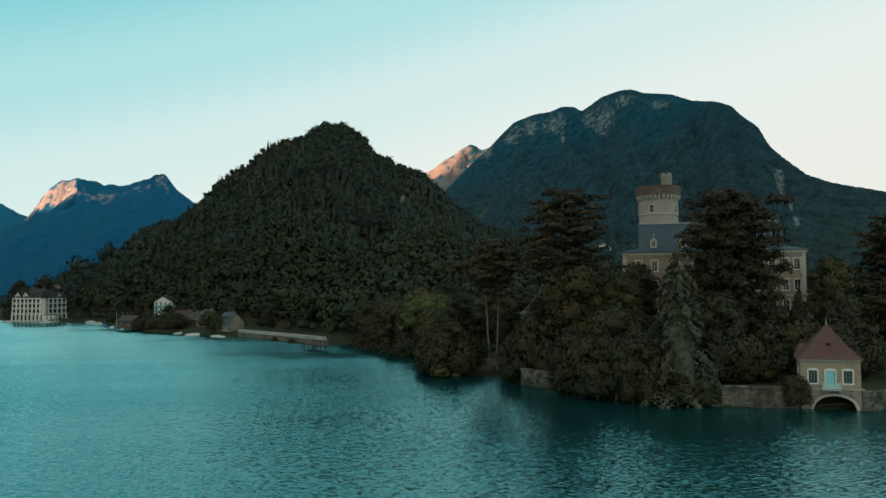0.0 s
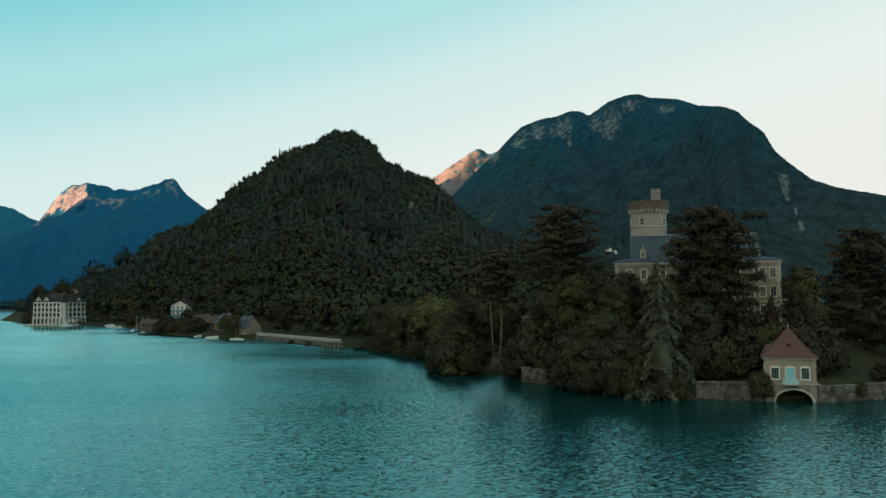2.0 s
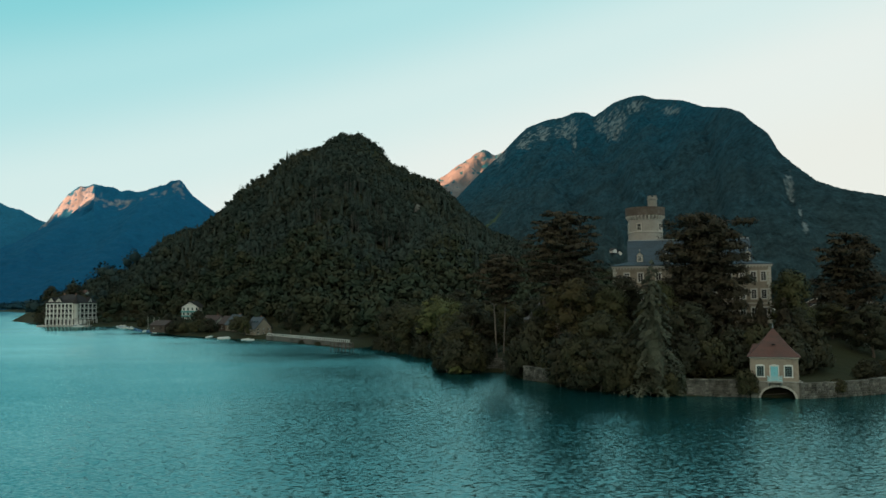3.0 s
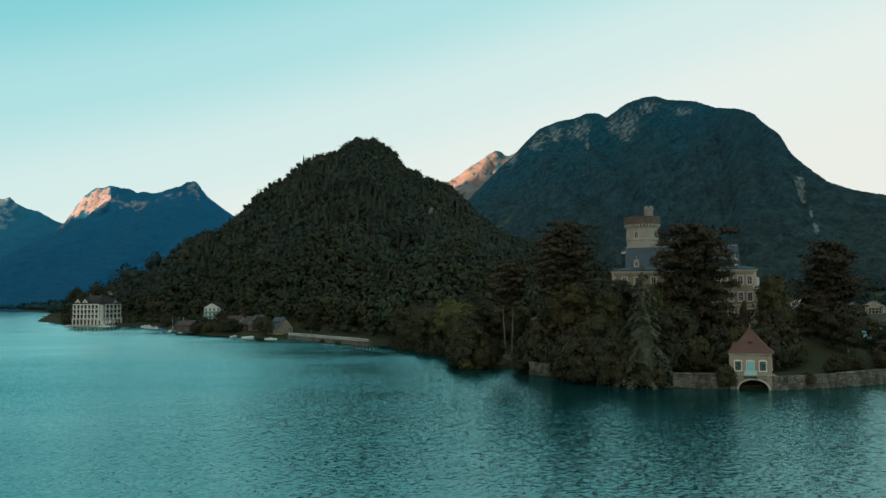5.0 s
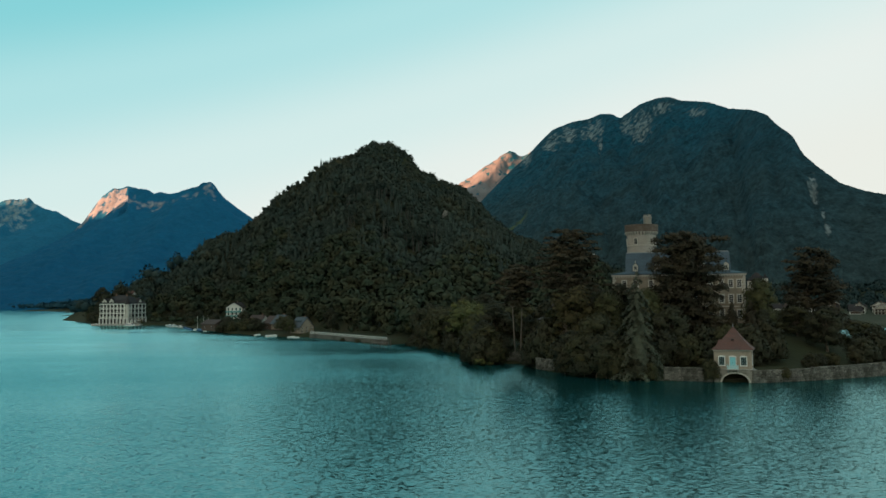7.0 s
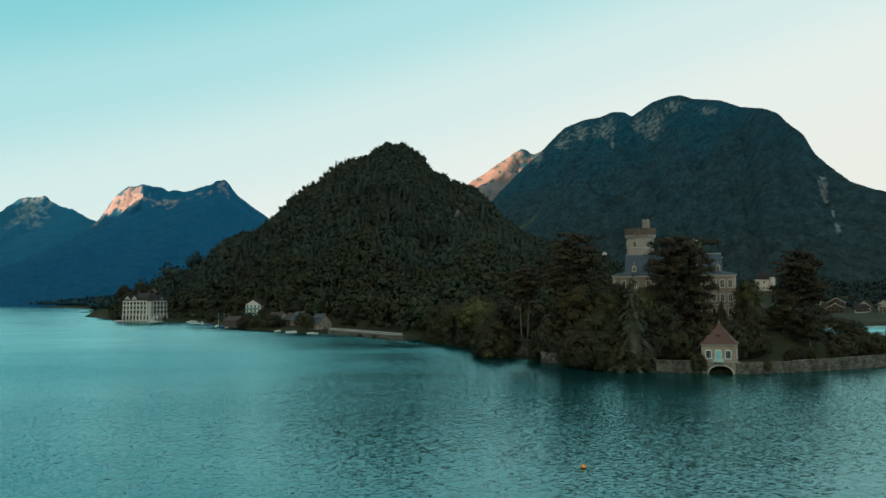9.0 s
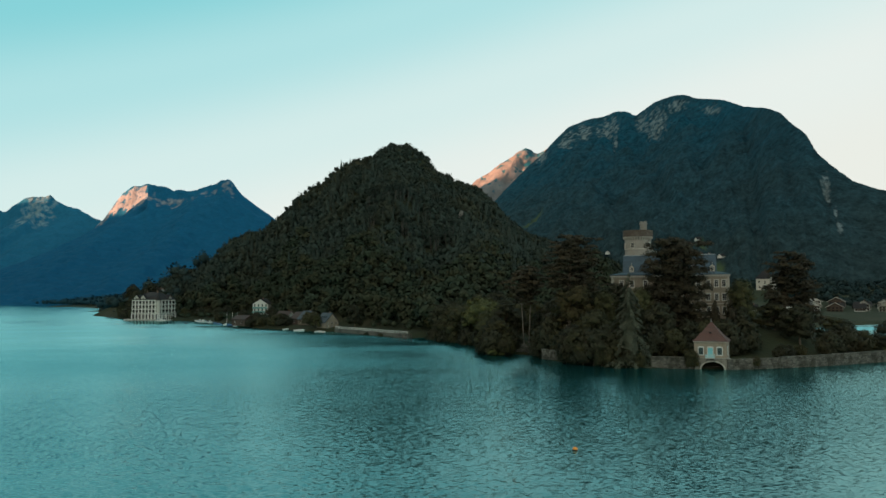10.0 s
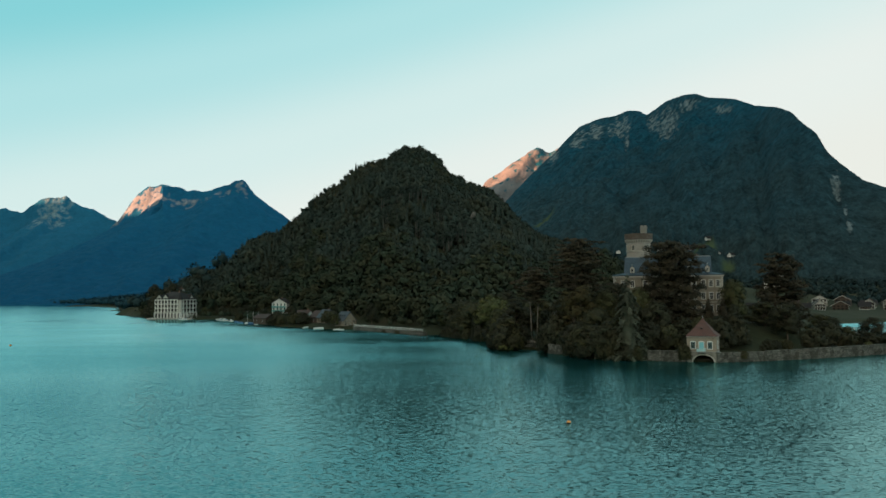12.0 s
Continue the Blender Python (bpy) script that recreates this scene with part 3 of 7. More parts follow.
# ---------------------------------------------------------------- mountains
def mountain_material(name, woods, woods2, rock, bare0, bare1, grain, contrast=1.4):
    m = bpy.data.materials.new(name)
    m.use_nodes = True
    n, l = m.node_tree.nodes, m.node_tree.links
    b = n["Principled BSDF"]
    b.inputs["Roughness"].default_value, b.inputs["Specular IOR Level"].default_value = 0.95, 0.05
    tc = n.new("ShaderNodeTexCoord")

    def tex(s, detail=6.0):
        t = n.new("ShaderNodeTexNoise")
        t.inputs["Scale"].default_value, t.inputs["Detail"].default_value = s, detail
        l.new(tc.outputs["Object"], t.inputs["Vector"])
        return t.outputs[0]

    def math_node(op, a, bb):
        t = n.new("ShaderNodeMath")
        t.operation = op
        for i, v in enumerate((a, bb)):
            if isinstance(v, (int, float)):
                t.inputs[i].default_value = v
            else:
                l.new(v, t.inputs[i])
        return t.outputs[0]

    def mix(f, a, c, blend="MIX"):
        t = n.new("ShaderNodeMix")
        t.data_type, t.blend_type = "RGBA", blend
        for i, v in ((0, f), (6, a), (7, c)):
            if isinstance(v, (int, float)):
                t.inputs[i].default_value = v
            elif isinstance(v, tuple):
                t.inputs[i].default_value = (*v, 1)
            else:
                l.new(v, t.inputs[i])
        return t.outputs[2]

    patch = n.new("ShaderNodeMapRange")
    patch.inputs[1].default_value, patch.inputs[2].default_value = 0.42, 0.62
    l.new(tex(grain * 0.12), patch.inputs[0])
    # haze painted in by height: bluer woods colour above, duller one below
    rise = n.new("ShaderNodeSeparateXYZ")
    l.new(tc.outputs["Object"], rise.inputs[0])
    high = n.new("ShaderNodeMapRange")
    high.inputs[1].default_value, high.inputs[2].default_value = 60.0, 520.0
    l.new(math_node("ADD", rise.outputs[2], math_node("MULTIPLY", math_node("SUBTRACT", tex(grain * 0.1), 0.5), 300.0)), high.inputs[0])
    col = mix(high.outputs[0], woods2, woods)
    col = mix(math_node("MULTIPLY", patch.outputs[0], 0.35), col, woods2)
    gain = math_node("ADD", math_node("MULTIPLY", math_node("ADD", tex(grain, 3.0), tex(grain * 3.1, 4.0)), contrast * 0.5), 1.0 - contrast * 0.5)
    gr = n.new("ShaderNodeCombineColor")
    for i in range(3):
        l.new(gain, gr.inputs[i])
    col = mix(1.0, col, gr.outputs[0], "MULTIPLY")
    grass = n.new("ShaderNodeAttribute")
    grass.attribute_name = "meadow"
    col = mix(grass.outputs["Fac"], col, (0.060, 0.085, 0.042))
    rocky = n.new("ShaderNodeAttribute")
    rocky.attribute_name = "bare"
    bare = n.new("ShaderNodeMapRange")
    bare.inputs[1].default_value, bare.inputs[2].default_value = bare0, bare1
    l.new(math_node("MULTIPLY", rocky.outputs["Fac"], math_node("ADD", math_node("MULTIPLY", tex(grain * 1.6, 9.0), 4.6), -1.45)), bare.inputs[0])
    rk = n.new("ShaderNodeCombineColor")
    rg = math_node("ADD", math_node("MULTIPLY", tex(grain * 0.7), 1.2), 0.4)
    for i in range(3):
        l.new(rg, rk.inputs[i])
    rock_col = mix(1.0, rock, rk.outputs[0], "MULTIPLY")
    l.new(mix(bare.outputs[0], col, rock_col), b.inputs["Base Color"])
    bp = n.new("ShaderNodeBump")
    bp.inputs["Distance"].default_value = 0.5 / grain
    l.new(tex(grain * 0.8, 8.0), bp.inputs["Height"])
    l.new(bp.outputs[0], b.inputs["Normal"])
    return m


def mountain(name, mat, ridge_x, ridge_z, y0, depth, step, label, rugged, cliff=(), power=1.15, tree=0.0, seed=0, rear=900.0, spur=(), crags=(), bend=None, bands=(), kind="structure"):
    """A mountain whose crest runs along y0 through the given heights, falling over depth metres towards the lake. cliff: (x, half width, share of height).
    bend: beyond this line the crest comes forward by so much; bands: rock between two depths below the crest, along x."""
    xs = np.arange(ridge_x[0], ridge_x[-1] + 0.1, step)
    front = np.arange(0, depth + 0.1, step)
    ys = np.concatenate([y0 - front[::-1], y0 + np.linspace(step, rear, 14)])

    def slope(x, y, off):
        crest, y = np.interp(x / (1 + off / y0), ridge_x, ridge_z) * (1 + off / y0), y - off
        s = np.clip((y0 - y) / depth, 0, 1)
        drop = np.zeros_like(x)
        for cx, half, share in cliff:
            drop = np.maximum(drop, share * np.exp(-((x - cx) / half) ** 2))
        wall = np.clip(s * depth / 45.0, 0, 1)
        body = (1 - drop * wall) * (1 - np.where(drop > 0, s, s)) ** power
        z = crest * np.where(y <= y0, body, np.clip(1 - (y - y0) / rear, 0, 1) ** 1.3)
        fall = np.clip(s * 5, 0, 1) * np.clip((1 - s) * 4, 0, 1)
        # gullies that run down the slope
        z = z + rugged * fall * crest * 0.35 * (waves(x, y * 0.25, depth * 0.35, 4, seed) - 0.35)
        z = z + rugged * fall * crest * 0.12 * waves(x, y, depth * 0.08, 4, seed + 1)
        # spurs: beyond its edge the slope is set back behind a steep flank
        for ex, lean, share, fade, swell in spur:
            past = x - ex - lean * (y0 - y)
            z = z - crest * swell * np.clip(-past / 190.0, 0, 1) * np.clip((y0 - y) / 60.0, 0, 1) * (y <= y0) * np.clip((y - y0 + depth) / (0.6 * depth), 0, 1)
            z = z - crest * share * np.clip(past / 22.0, 0, 1) * np.exp(-np.clip(past, 0, None) / fade) * np.clip((y0 - y) / 60.0, 0, 1) * (y <= y0)
        across = x * y0 / (y + off) if bend else x
        edge = np.clip(np.minimum(across - ridge_x[0], ridge_x[-1] - across) / (8 * step), 0, 1)
        z = z + crest * 0.012 * waves(x, y, step * 9, 3, seed + 2)
        if tree:
            rng = np.random.RandomState(seed)
            z = z + tree * (rng.rand(*x.shape) - 0.3)
        return z * edge - 6

    def heights(x, y):
        if not bend:
            return slope(x, y, 0.0)
        u, behind = x * y0 / y, slope(x, y, 0.0)
        ahead = slope(x, y, bend[1] * np.clip((y - y0 + 640) / 320, 0, 1))
        # sheer near the crest, easing into the slope farther down
        ease = np.interp(y0 - y, [-bend[1] + 90, -bend[1] + 200, -bend[1] + 420], [1.0, 160.0, 420.0])
        near = np.clip((u - bend[0] + ease) / ease, 0, 1)
        return behind + (np.maximum(ahead, np.where(u < bend[0] + 60, behind, -9.0)) - behind) * near

    def bare(x, y):
        # (x, half width, metres before the crest, half depth, strength): stretches without trees
        out = np.zeros_like(x)
        for cx, half, d, hd, strong in crags:
            out = np.maximum(out, strong * np.exp(-((x - cx) / half) ** 4 - ((y0 - y - d) / hd) ** 4))
        if bands:
            off = np.where(x * y0 / y < bend[0], 0.0, bend[1]) if bend else 0.0
            along = x / (1 + off / y0)
            below = np.interp(along, ridge_x, ridge_z) - (heights(x, y) + 6) / (1 + off / y0)
            below = below + 14 * waves(along, below, 70, 3, seed + 5)
            for bx, top, bottom, strong in bands:
                t, b = np.interp(along, bx, top), np.interp(along, bx, bottom)
                out = np.maximum(out, np.interp(along, bx, strong) * np.clip((below - t) / 10 + 0.5, 0, 1) * np.clip((b - below) / 10 + 0.5, 0, 1) * (along > bx[0]) * (along < bx[-1]) * (y < y0 + off + 20))
        return out
    if bend:
        xs = np.sort(np.concatenate([xs, bend[0] + np.array([-3.0, -1.0, -0.2, 0.2, 1.0, 3.0])]))
    me = sheet(name, xs, ys, heights, mat, bare=bare, fan=y0 if bend else None)
    return tagged(new(name, me), label, "mountain", kind=kind)


# distant haze is put into the woods and rock colours as blue
HAZED_NEAR = mountain_material("mountain_woods", (0.0085, 0.058, 0.090), (0.023, 0.042, 0.046), (0.145, 0.19, 0.20), 0.30, 0.80, 0.05, 3.2)
HAZED_FAR = mountain_material("far_wooded_slopes", (0.010, 0.105, 0.20), (0.007, 0.076, 0.155), (0.21, 0.235, 0.26), 0.22, 0.75, 0.024, 0.8)
HAZED_DISTANT = mountain_material("distant_hazy_slopes", (0.017, 0.130, 0.225), (0.013, 0.103, 0.185), (0.18, 0.27, 0.30), 0.22, 0.75, 0.024, 0.8)
HAZED_MID = mountain_material("middle_wooded_slopes", (0.012, 0.088, 0.13), (0.014, 0.095, 0.13), (0.155, 0.16, 0.165), 0.15, 0.5, 0.02, 0.8)

# the long near mountain: its crest comes forward towards the plain on the right
CREST_X = [-247, -74, 72, 208, 282, 353, 410, 445, 478, 499, 531, 566, 578, 596, 629, 630, 603, 578, 577, 574, 574, 582, 593, 620, 653, 738, 867]
CREST_Y = [2600, 2900, 3100, 3200, 3150, 3100, 3050, 3000, 2950, 2900, 2700, 2600, 2500, 2400, 2250, 2070, 1800, 1640, 1590, 1500, 1450, 1400, 1350, 1320, 1300, 1250, 1200]
CREST_Z = [114, 283, 460, 604, 670, 689, 688, 695, 683, 655, 658, 653, 632, 595, 555, 494, 428, 381, 352, 312, 267, 234, 202, 184, 174, 147, 100]


FARMS = []


def long_mountain():
    cols, rows = 520, 230
    u = np.linspace(0, len(CREST_X) - 1, 4001)
    k = np.arange(len(CREST_X))
    dense = np.stack([np.interp(u, k, c) for c in (CREST_X, CREST_Y, CREST_Z)], -1)
    ang = np.arctan2(dense[:, 0], dense[:, 1])
    pick = np.linspace(ang[0], ang[-1], cols)
    cx, cy, cz = (np.interp(pick, ang, dense[:, i]) for i in range(3))
    even_y = np.convolve(np.pad(cy, 20, "edge"), np.ones(41) / 41, "valid")
    cz, cx, cy = cz * even_y / cy, even_y * np.tan(pick), even_y
    soft = np.array([0.1, 0.2, 0.4, 0.2, 0.1])
    cz = np.convolve(np.pad(cz, 2, "edge"), soft, "valid")
    s = np.concatenate([np.linspace(0, 1, rows) ** 1.25, np.array([-0.02, -0.08, -0.3])])
    s = np.sort(s)
    f = 1 - 930.0 / cy
    S, _ = np.meshgrid(s, cx, indexing="ij")
    scale = 1 - S * f[None]
    X, Y = cx[None] * scale, cy[None] * scale
    run = np.clip(S, 0, 1)
    Z = cz[None] * (1 - run) ** 1.18 * np.clip(1 + S * 2.5, 0, 1)
    fall = np.clip(run * 6, 0, 1) * np.clip((1 - run) * 4, 0, 1)
    across = np.cumsum(np.hypot(np.gradient(cx), np.gradient(cy)))[None] * np.ones_like(S)
    down = S * (cy * f)[None]
    Z = Z + fall * cz[None] * 0.034 * (waves(across, down * 0.5, 420, 4, 51) - 0.3)
    Z = Z + fall * cz[None] * 0.030 * waves(X, Y, 110, 4, 52)
    # crags: bare short steep steps in the slope, by bearing in degrees
    bearing = np.degrees(np.arctan2(cx, cy))[None] * np.ones_like(S)
    bare = np.zeros_like(S)
    for deg, half, at_s, deep, drop in ((3.3, 0.5, 0.03, 0.06, 0.03), (5.0, 0.7, 0.09, 0.07, 0.04), (6.3, 0.6, 0.06, 0.05, 0.04), (7.9, 0.9, 0.07, 0.06, 0.05), (8.4, 0.22, 0.20, 0.06, 0.02), (10.2, 0.5, 0.07, 0.06, 0.04),
                                        (11.2, 0.9, 0.11, 0.09, 0.06), (12.6, 0.8, 0.05, 0.03, 0.03), (14.9, 0.7, 0.055, 0.03, 0.02),
                                        (22.17, 0.36, 0.17, 0.08, 0.05), (22.75, 0.14, 0.31, 0.06, 0.03), (23.0, 0.22, 0.42, 0.06, 0.02), (-1.0, 1.0, 0.10, 0.06, 0.02)):
        w = np.exp(-((bearing - deg) / half) ** 2)
        Z = Z - cz[None] * drop * w * np.clip((run - at_s + deep) / (1.5 * deep), 0, 1) * np.exp(-np.clip(run - at_s - deep, 0, None) / 0.25)
        bare = np.maximum(bare, w * np.exp(-((run - at_s) / deep) ** 2))
    bare = bare * (0.75 + 0.5 * waves(across, down, 60, 3, 63))
    meadow = np.zeros_like(S)
    for deg, half, at_s, deep in ((14.1, 0.55, 0.78, 0.016), (13.5, 0.3, 0.805, 0.016), (15.5, 0.42, 0.838, 0.016), (2.6, 0.65, 0.555, 0.010), (18.6, 0.4, 0.915, 0.006), (20.5, 0.5, 0.86, 0.006)):
        meadow = np.maximum(meadow, np.exp(-((bearing - deg) / half) ** 4 - ((run - at_s) / deep) ** 4))
    for deg, at_s in ((12.94, 0.771), (14.22, 0.766), (15.81, 0.808), (15.0, 0.795), (8.09, 0.787), (11.43, 0.813), (11.0, 0.82), (18.6, 0.90)):
        i, j = int(np.argmin(np.abs(s - at_s))), int(np.argmin(np.abs(bearing[0] - deg)))
        FARMS.append((X[i, j], Y[i, j], Z[i, j] - 1.0))
    Z = Z + 6.0 * np.exp(-run / 0.15)
    rng = np.random.RandomState(9)
    near = (0.35 + 0.65 * run) * (S >= 0) * (1 - 0.9 * meadow)
    Z = Z + rng.rand(*Z.shape) * 5.5 * np.clip(near, 0.1, 1) - 3
    v = np.stack([X, Y, Z], -1).reshape(-1, 3)
    n = len(s)
    i = np.arange(cols - 1)[None, :] + np.arange(n - 1)[:, None] * cols
    q = np.stack([i, i + cols, i + cols + 1, i + 1], -1).reshape(-1, 4)
    me = bpy.data.meshes.new("mountain")
    me.from_pydata(v.tolist(), [], q.tolist())
    me.materials.append(HAZED_NEAR)
    me.attributes.new("bare", "FLOAT", "POINT").data.foreach_set("value", np.clip(bare, 0, 1).reshape(-1))
    me.attributes.new("meadow", "FLOAT", "POINT").data.foreach_set("value", meadow.reshape(-1))
    me.polygons.foreach_set("use_smooth", [True] * len(me.polygons))
    me.update()
    tagged(new("mountain", me), "long wooded mountain with grey limestone crags below its crest", "mountain", kind="structure")


long_mountain()
# rock masks are weaker on shaded faces, so some shade sits in the colour
mountain("backdrop_mountain", HAZED_MID,
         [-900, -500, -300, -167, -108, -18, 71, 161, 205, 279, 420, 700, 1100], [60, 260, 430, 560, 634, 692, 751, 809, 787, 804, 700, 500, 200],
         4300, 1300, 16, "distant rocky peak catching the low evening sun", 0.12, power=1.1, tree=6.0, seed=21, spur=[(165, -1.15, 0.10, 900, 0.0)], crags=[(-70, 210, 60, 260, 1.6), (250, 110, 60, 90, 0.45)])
mountain("backdrop_mountain", HAZED_FAR,
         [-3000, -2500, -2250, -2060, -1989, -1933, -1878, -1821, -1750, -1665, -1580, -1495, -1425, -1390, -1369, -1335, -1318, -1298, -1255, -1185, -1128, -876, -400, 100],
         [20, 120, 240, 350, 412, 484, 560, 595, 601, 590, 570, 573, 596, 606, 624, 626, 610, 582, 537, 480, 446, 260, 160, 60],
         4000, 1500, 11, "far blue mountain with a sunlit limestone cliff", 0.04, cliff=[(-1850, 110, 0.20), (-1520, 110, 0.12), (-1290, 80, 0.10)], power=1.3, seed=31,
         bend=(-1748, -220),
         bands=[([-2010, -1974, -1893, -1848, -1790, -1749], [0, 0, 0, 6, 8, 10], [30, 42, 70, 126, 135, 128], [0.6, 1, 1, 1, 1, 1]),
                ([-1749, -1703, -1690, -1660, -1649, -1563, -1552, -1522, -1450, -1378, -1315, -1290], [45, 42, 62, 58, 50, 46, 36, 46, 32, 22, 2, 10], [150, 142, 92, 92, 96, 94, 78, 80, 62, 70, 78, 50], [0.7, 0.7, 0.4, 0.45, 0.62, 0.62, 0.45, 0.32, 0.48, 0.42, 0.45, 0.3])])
mountain("backdrop_mountain", HAZED_DISTANT,
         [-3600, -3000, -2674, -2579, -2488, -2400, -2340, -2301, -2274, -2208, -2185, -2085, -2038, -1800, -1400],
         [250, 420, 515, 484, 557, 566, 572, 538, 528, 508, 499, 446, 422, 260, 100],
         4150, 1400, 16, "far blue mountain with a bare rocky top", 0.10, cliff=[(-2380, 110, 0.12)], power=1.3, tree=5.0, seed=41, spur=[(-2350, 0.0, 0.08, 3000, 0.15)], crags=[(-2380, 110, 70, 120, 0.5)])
# unseen range added to block the sun, its skyline cut to light chosen peaks
far_x = np.arange(-7000, 8200, 40.0)
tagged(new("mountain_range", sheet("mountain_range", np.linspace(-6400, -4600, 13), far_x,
       lambda x, y: (np.interp(y, [-7000, 1900, 2050, 2200, 2300, 2445, 2535, 2650, 3000, 3500, 8100], [1750, 1750, 1350, 1220, 1160, 1090, 890, 850, 880, 700, 300]) + 20 * waves(x, y, 900, 3, 5)) * np.clip(1 - np.abs(x + 5500) / 900, 0, 1) - 5, HAZED_MID)),
       "unseen mountain range added to block the low sun", "mountain", kind="structure")


# ---------------------------------------------------------------- woods on the hill
def leaf_quads(pos, nrm, size, rng, long=1.0, jitter=0.7):
    """One small leaf spray, a kinked diamond, at each place."""
    n = len(pos)
    nrm = nrm + jitter * rng.normal(size=(n, 3))
    nrm /= np.linalg.norm(nrm, axis=1)[:, None] + 1e-9
    t = np.cross(nrm, rng.normal(size=(n, 3)))
    t /= np.linalg.norm(t, axis=1)[:, None] + 1e-9
    u = np.cross(nrm, t)
    s = np.asarray(size).reshape(-1, 1) * np.ones((n, 1))
    a, b = t * s * long, u * s * 0.75
    k = nrm * s * 0.25
    return np.stack([pos - a - k, pos - b * 0.8 + k * 0.3, pos + a - k * 0.5, pos + b + k * 0.3], 1).reshape(-1, 3)


def unit(n, rng, up=0.0):
    d = rng.normal(size=(n, 3))
    d[:, 2] += up
    return d / np.linalg.norm(d, axis=1)[:, None]


def blob():
    bm = bmesh.new()
    bmesh.ops.create_icosphere(bm, subdivisions=1, radius=1.0)
    v = np.array([q.co[:] for q in bm.verts])
    f = np.array([[q.index for q in p.verts] for p in bm.faces])
    bm.free()
    return v, f


BLOB_V, BLOB_F = blob()


def woods(name, spots, hs, rs, mat, label, seed, leaves=90, pointed=False, leaf=0.165, core=0.74):
    """Many tree crowns in one mesh: a shaded core and leaf sprays round it."""
    rng = np.random.RandomState(seed)
    n = len(spots)
    if pointed:
        u = rng.rand(n, leaves)
        zz = 0.12 + 0.88 * (1 - np.sqrt(u))
        th = rng.rand(n, leaves) * 2 * math.pi
        rad = (1.03 - zz) * (0.75 + 0.4 * rng.rand(n, leaves)) * (0.85 + 0.25 * np.sin(zz * 26 + rng.rand(n, 1) * 6))
        off = np.stack([rad * np.cos(th), rad * np.sin(th), zz], -1)
        pos = spots[:, None] + off * np.stack([rs, rs, hs], -1)[:, None]
        nrm = np.stack([np.cos(th), np.sin(th), 0.45 + 0 * th], -1)
    else:
        d = unit(n * leaves, rng, 0.45).reshape(n, leaves, 3)
        w = rng.normal(size=(n, 3, 3)) * 1.6
        lump = 1 + 0.20 * np.sin(np.einsum("nkj,nij->nki", d, w) * 2.2).sum(-1)
        off = d * (lump * (0.82 + 0.28 * rng.rand(n, leaves)))[..., None]
        pos = spots[:, None] + off * np.stack([rs, rs, hs * 0.46], -1)[:, None] + np.stack([0 * hs, 0 * hs, hs * 0.56], -1)[:, None]
        nrm = d
    size = (leaf * rs[:, None] * (0.7 + 0.6 * rng.rand(n, leaves))).reshape(-1)
    nrm = nrm.reshape(-1, 3)
    quads = leaf_quads(pos.reshape(-1, 3), nrm, size, rng, 1.0, 0.45)
    a = Acc().quads(quads, nrm + np.array([0, 0, 0.15]) + 0.16 * rng.normal(size=nrm.shape))
    if pointed:
        cv = np.array([(math.cos(i * 1.257) * 0.7, math.sin(i * 1.257) * 0.7, 0.1) for i in range(5)] + [(0, 0, 0.93)])
        cf = np.array([(i, (i + 1) % 5, 5) for i in range(5)])
        scale = np.stack([rs, rs, hs], -1)
        base = spots
    else:
        cv, cf = BLOB_V * core, BLOB_F
        scale = np.stack([rs, rs, hs * 0.46], -1)
        base = spots + np.stack([0 * hs, 0 * hs, hs * 0.56], -1)
    vv = (cv[None] * (0.85 + 0.3 * rng.rand(n, len(cv), 1))) * scale[:, None] + base[:, None]
    k = len(a.v)
    a.v.extend(map(tuple, vv.reshape(-1, 3).tolist()))
    ff = cf[None] + (np.arange(n) * len(cv))[:, None, None] + k
    a.f.extend(map(tuple, ff.reshape(-1, 3).tolist()))
    return tagged(new(name, a.mesh(name, mat)), label, "trees", kind="stuff")


def scatter(n, x0, x1, y0, y1, keep, seed, gap):
    """Up to n places in a rectangle, at least gap apart, where keep(x, y) holds, on the ground."""
    rng = np.random.RandomState(seed)
    x, y = rng.uniform(x0, x1, n), rng.uniform(y0, y1, n)
    ok = keep(x, y, rng)
    x, y = x[ok], y[ok]
    taken, out = {}, []
    for i in range(len(x)):
        c = (int(x[i] // gap), int(y[i] // gap))
        near = [p for dx in (-1, 0, 1) for dy in (-1, 0, 1) for p in taken.get((c[0] + dx, c[1] + dy), ())]
        if all((x[i] - p[0]) ** 2 + (y[i] - p[1]) ** 2 > gap * gap for p in near):
            taken.setdefault(c, []).append((x[i], y[i]))
            out.append((x[i], y[i]))
    p = np.array(out)
    return np.column_stack([p, ground_height(p[:, 0], p[:, 1])])


# ground kept bare along camera sight lines to the houses: x, y, half width, length
CLEAR = [(-153.7, 475, 9, 60), (-146, 455, 6, 45), (-116, 384, 9, 40), (-100, 356, 8, 30), (-92, 350, 8, 30), (-76, 322, 8, 25), (-136, 372, 8, 20), (-254, 530, 22, 40),
         (-294, 640, 8, 60), (242, 704, 13, 200), (202.7, 542.1, 6.35, 76.2), (215.4, 565, 6.35, 76.2), (156, 458, 9, 200), (272.5, 626, 22.9, 114.3), (317, 626, 31.8, 101.6), (367.8, 626, 31.8, 101.6), (405.9, 634.9, 25.4, 101.6), (253.5, 615.8, 27.9, 165.1), (297.9, 620.9, 33, 177.8), (342.4, 623.4, 30.5, 152.4)]


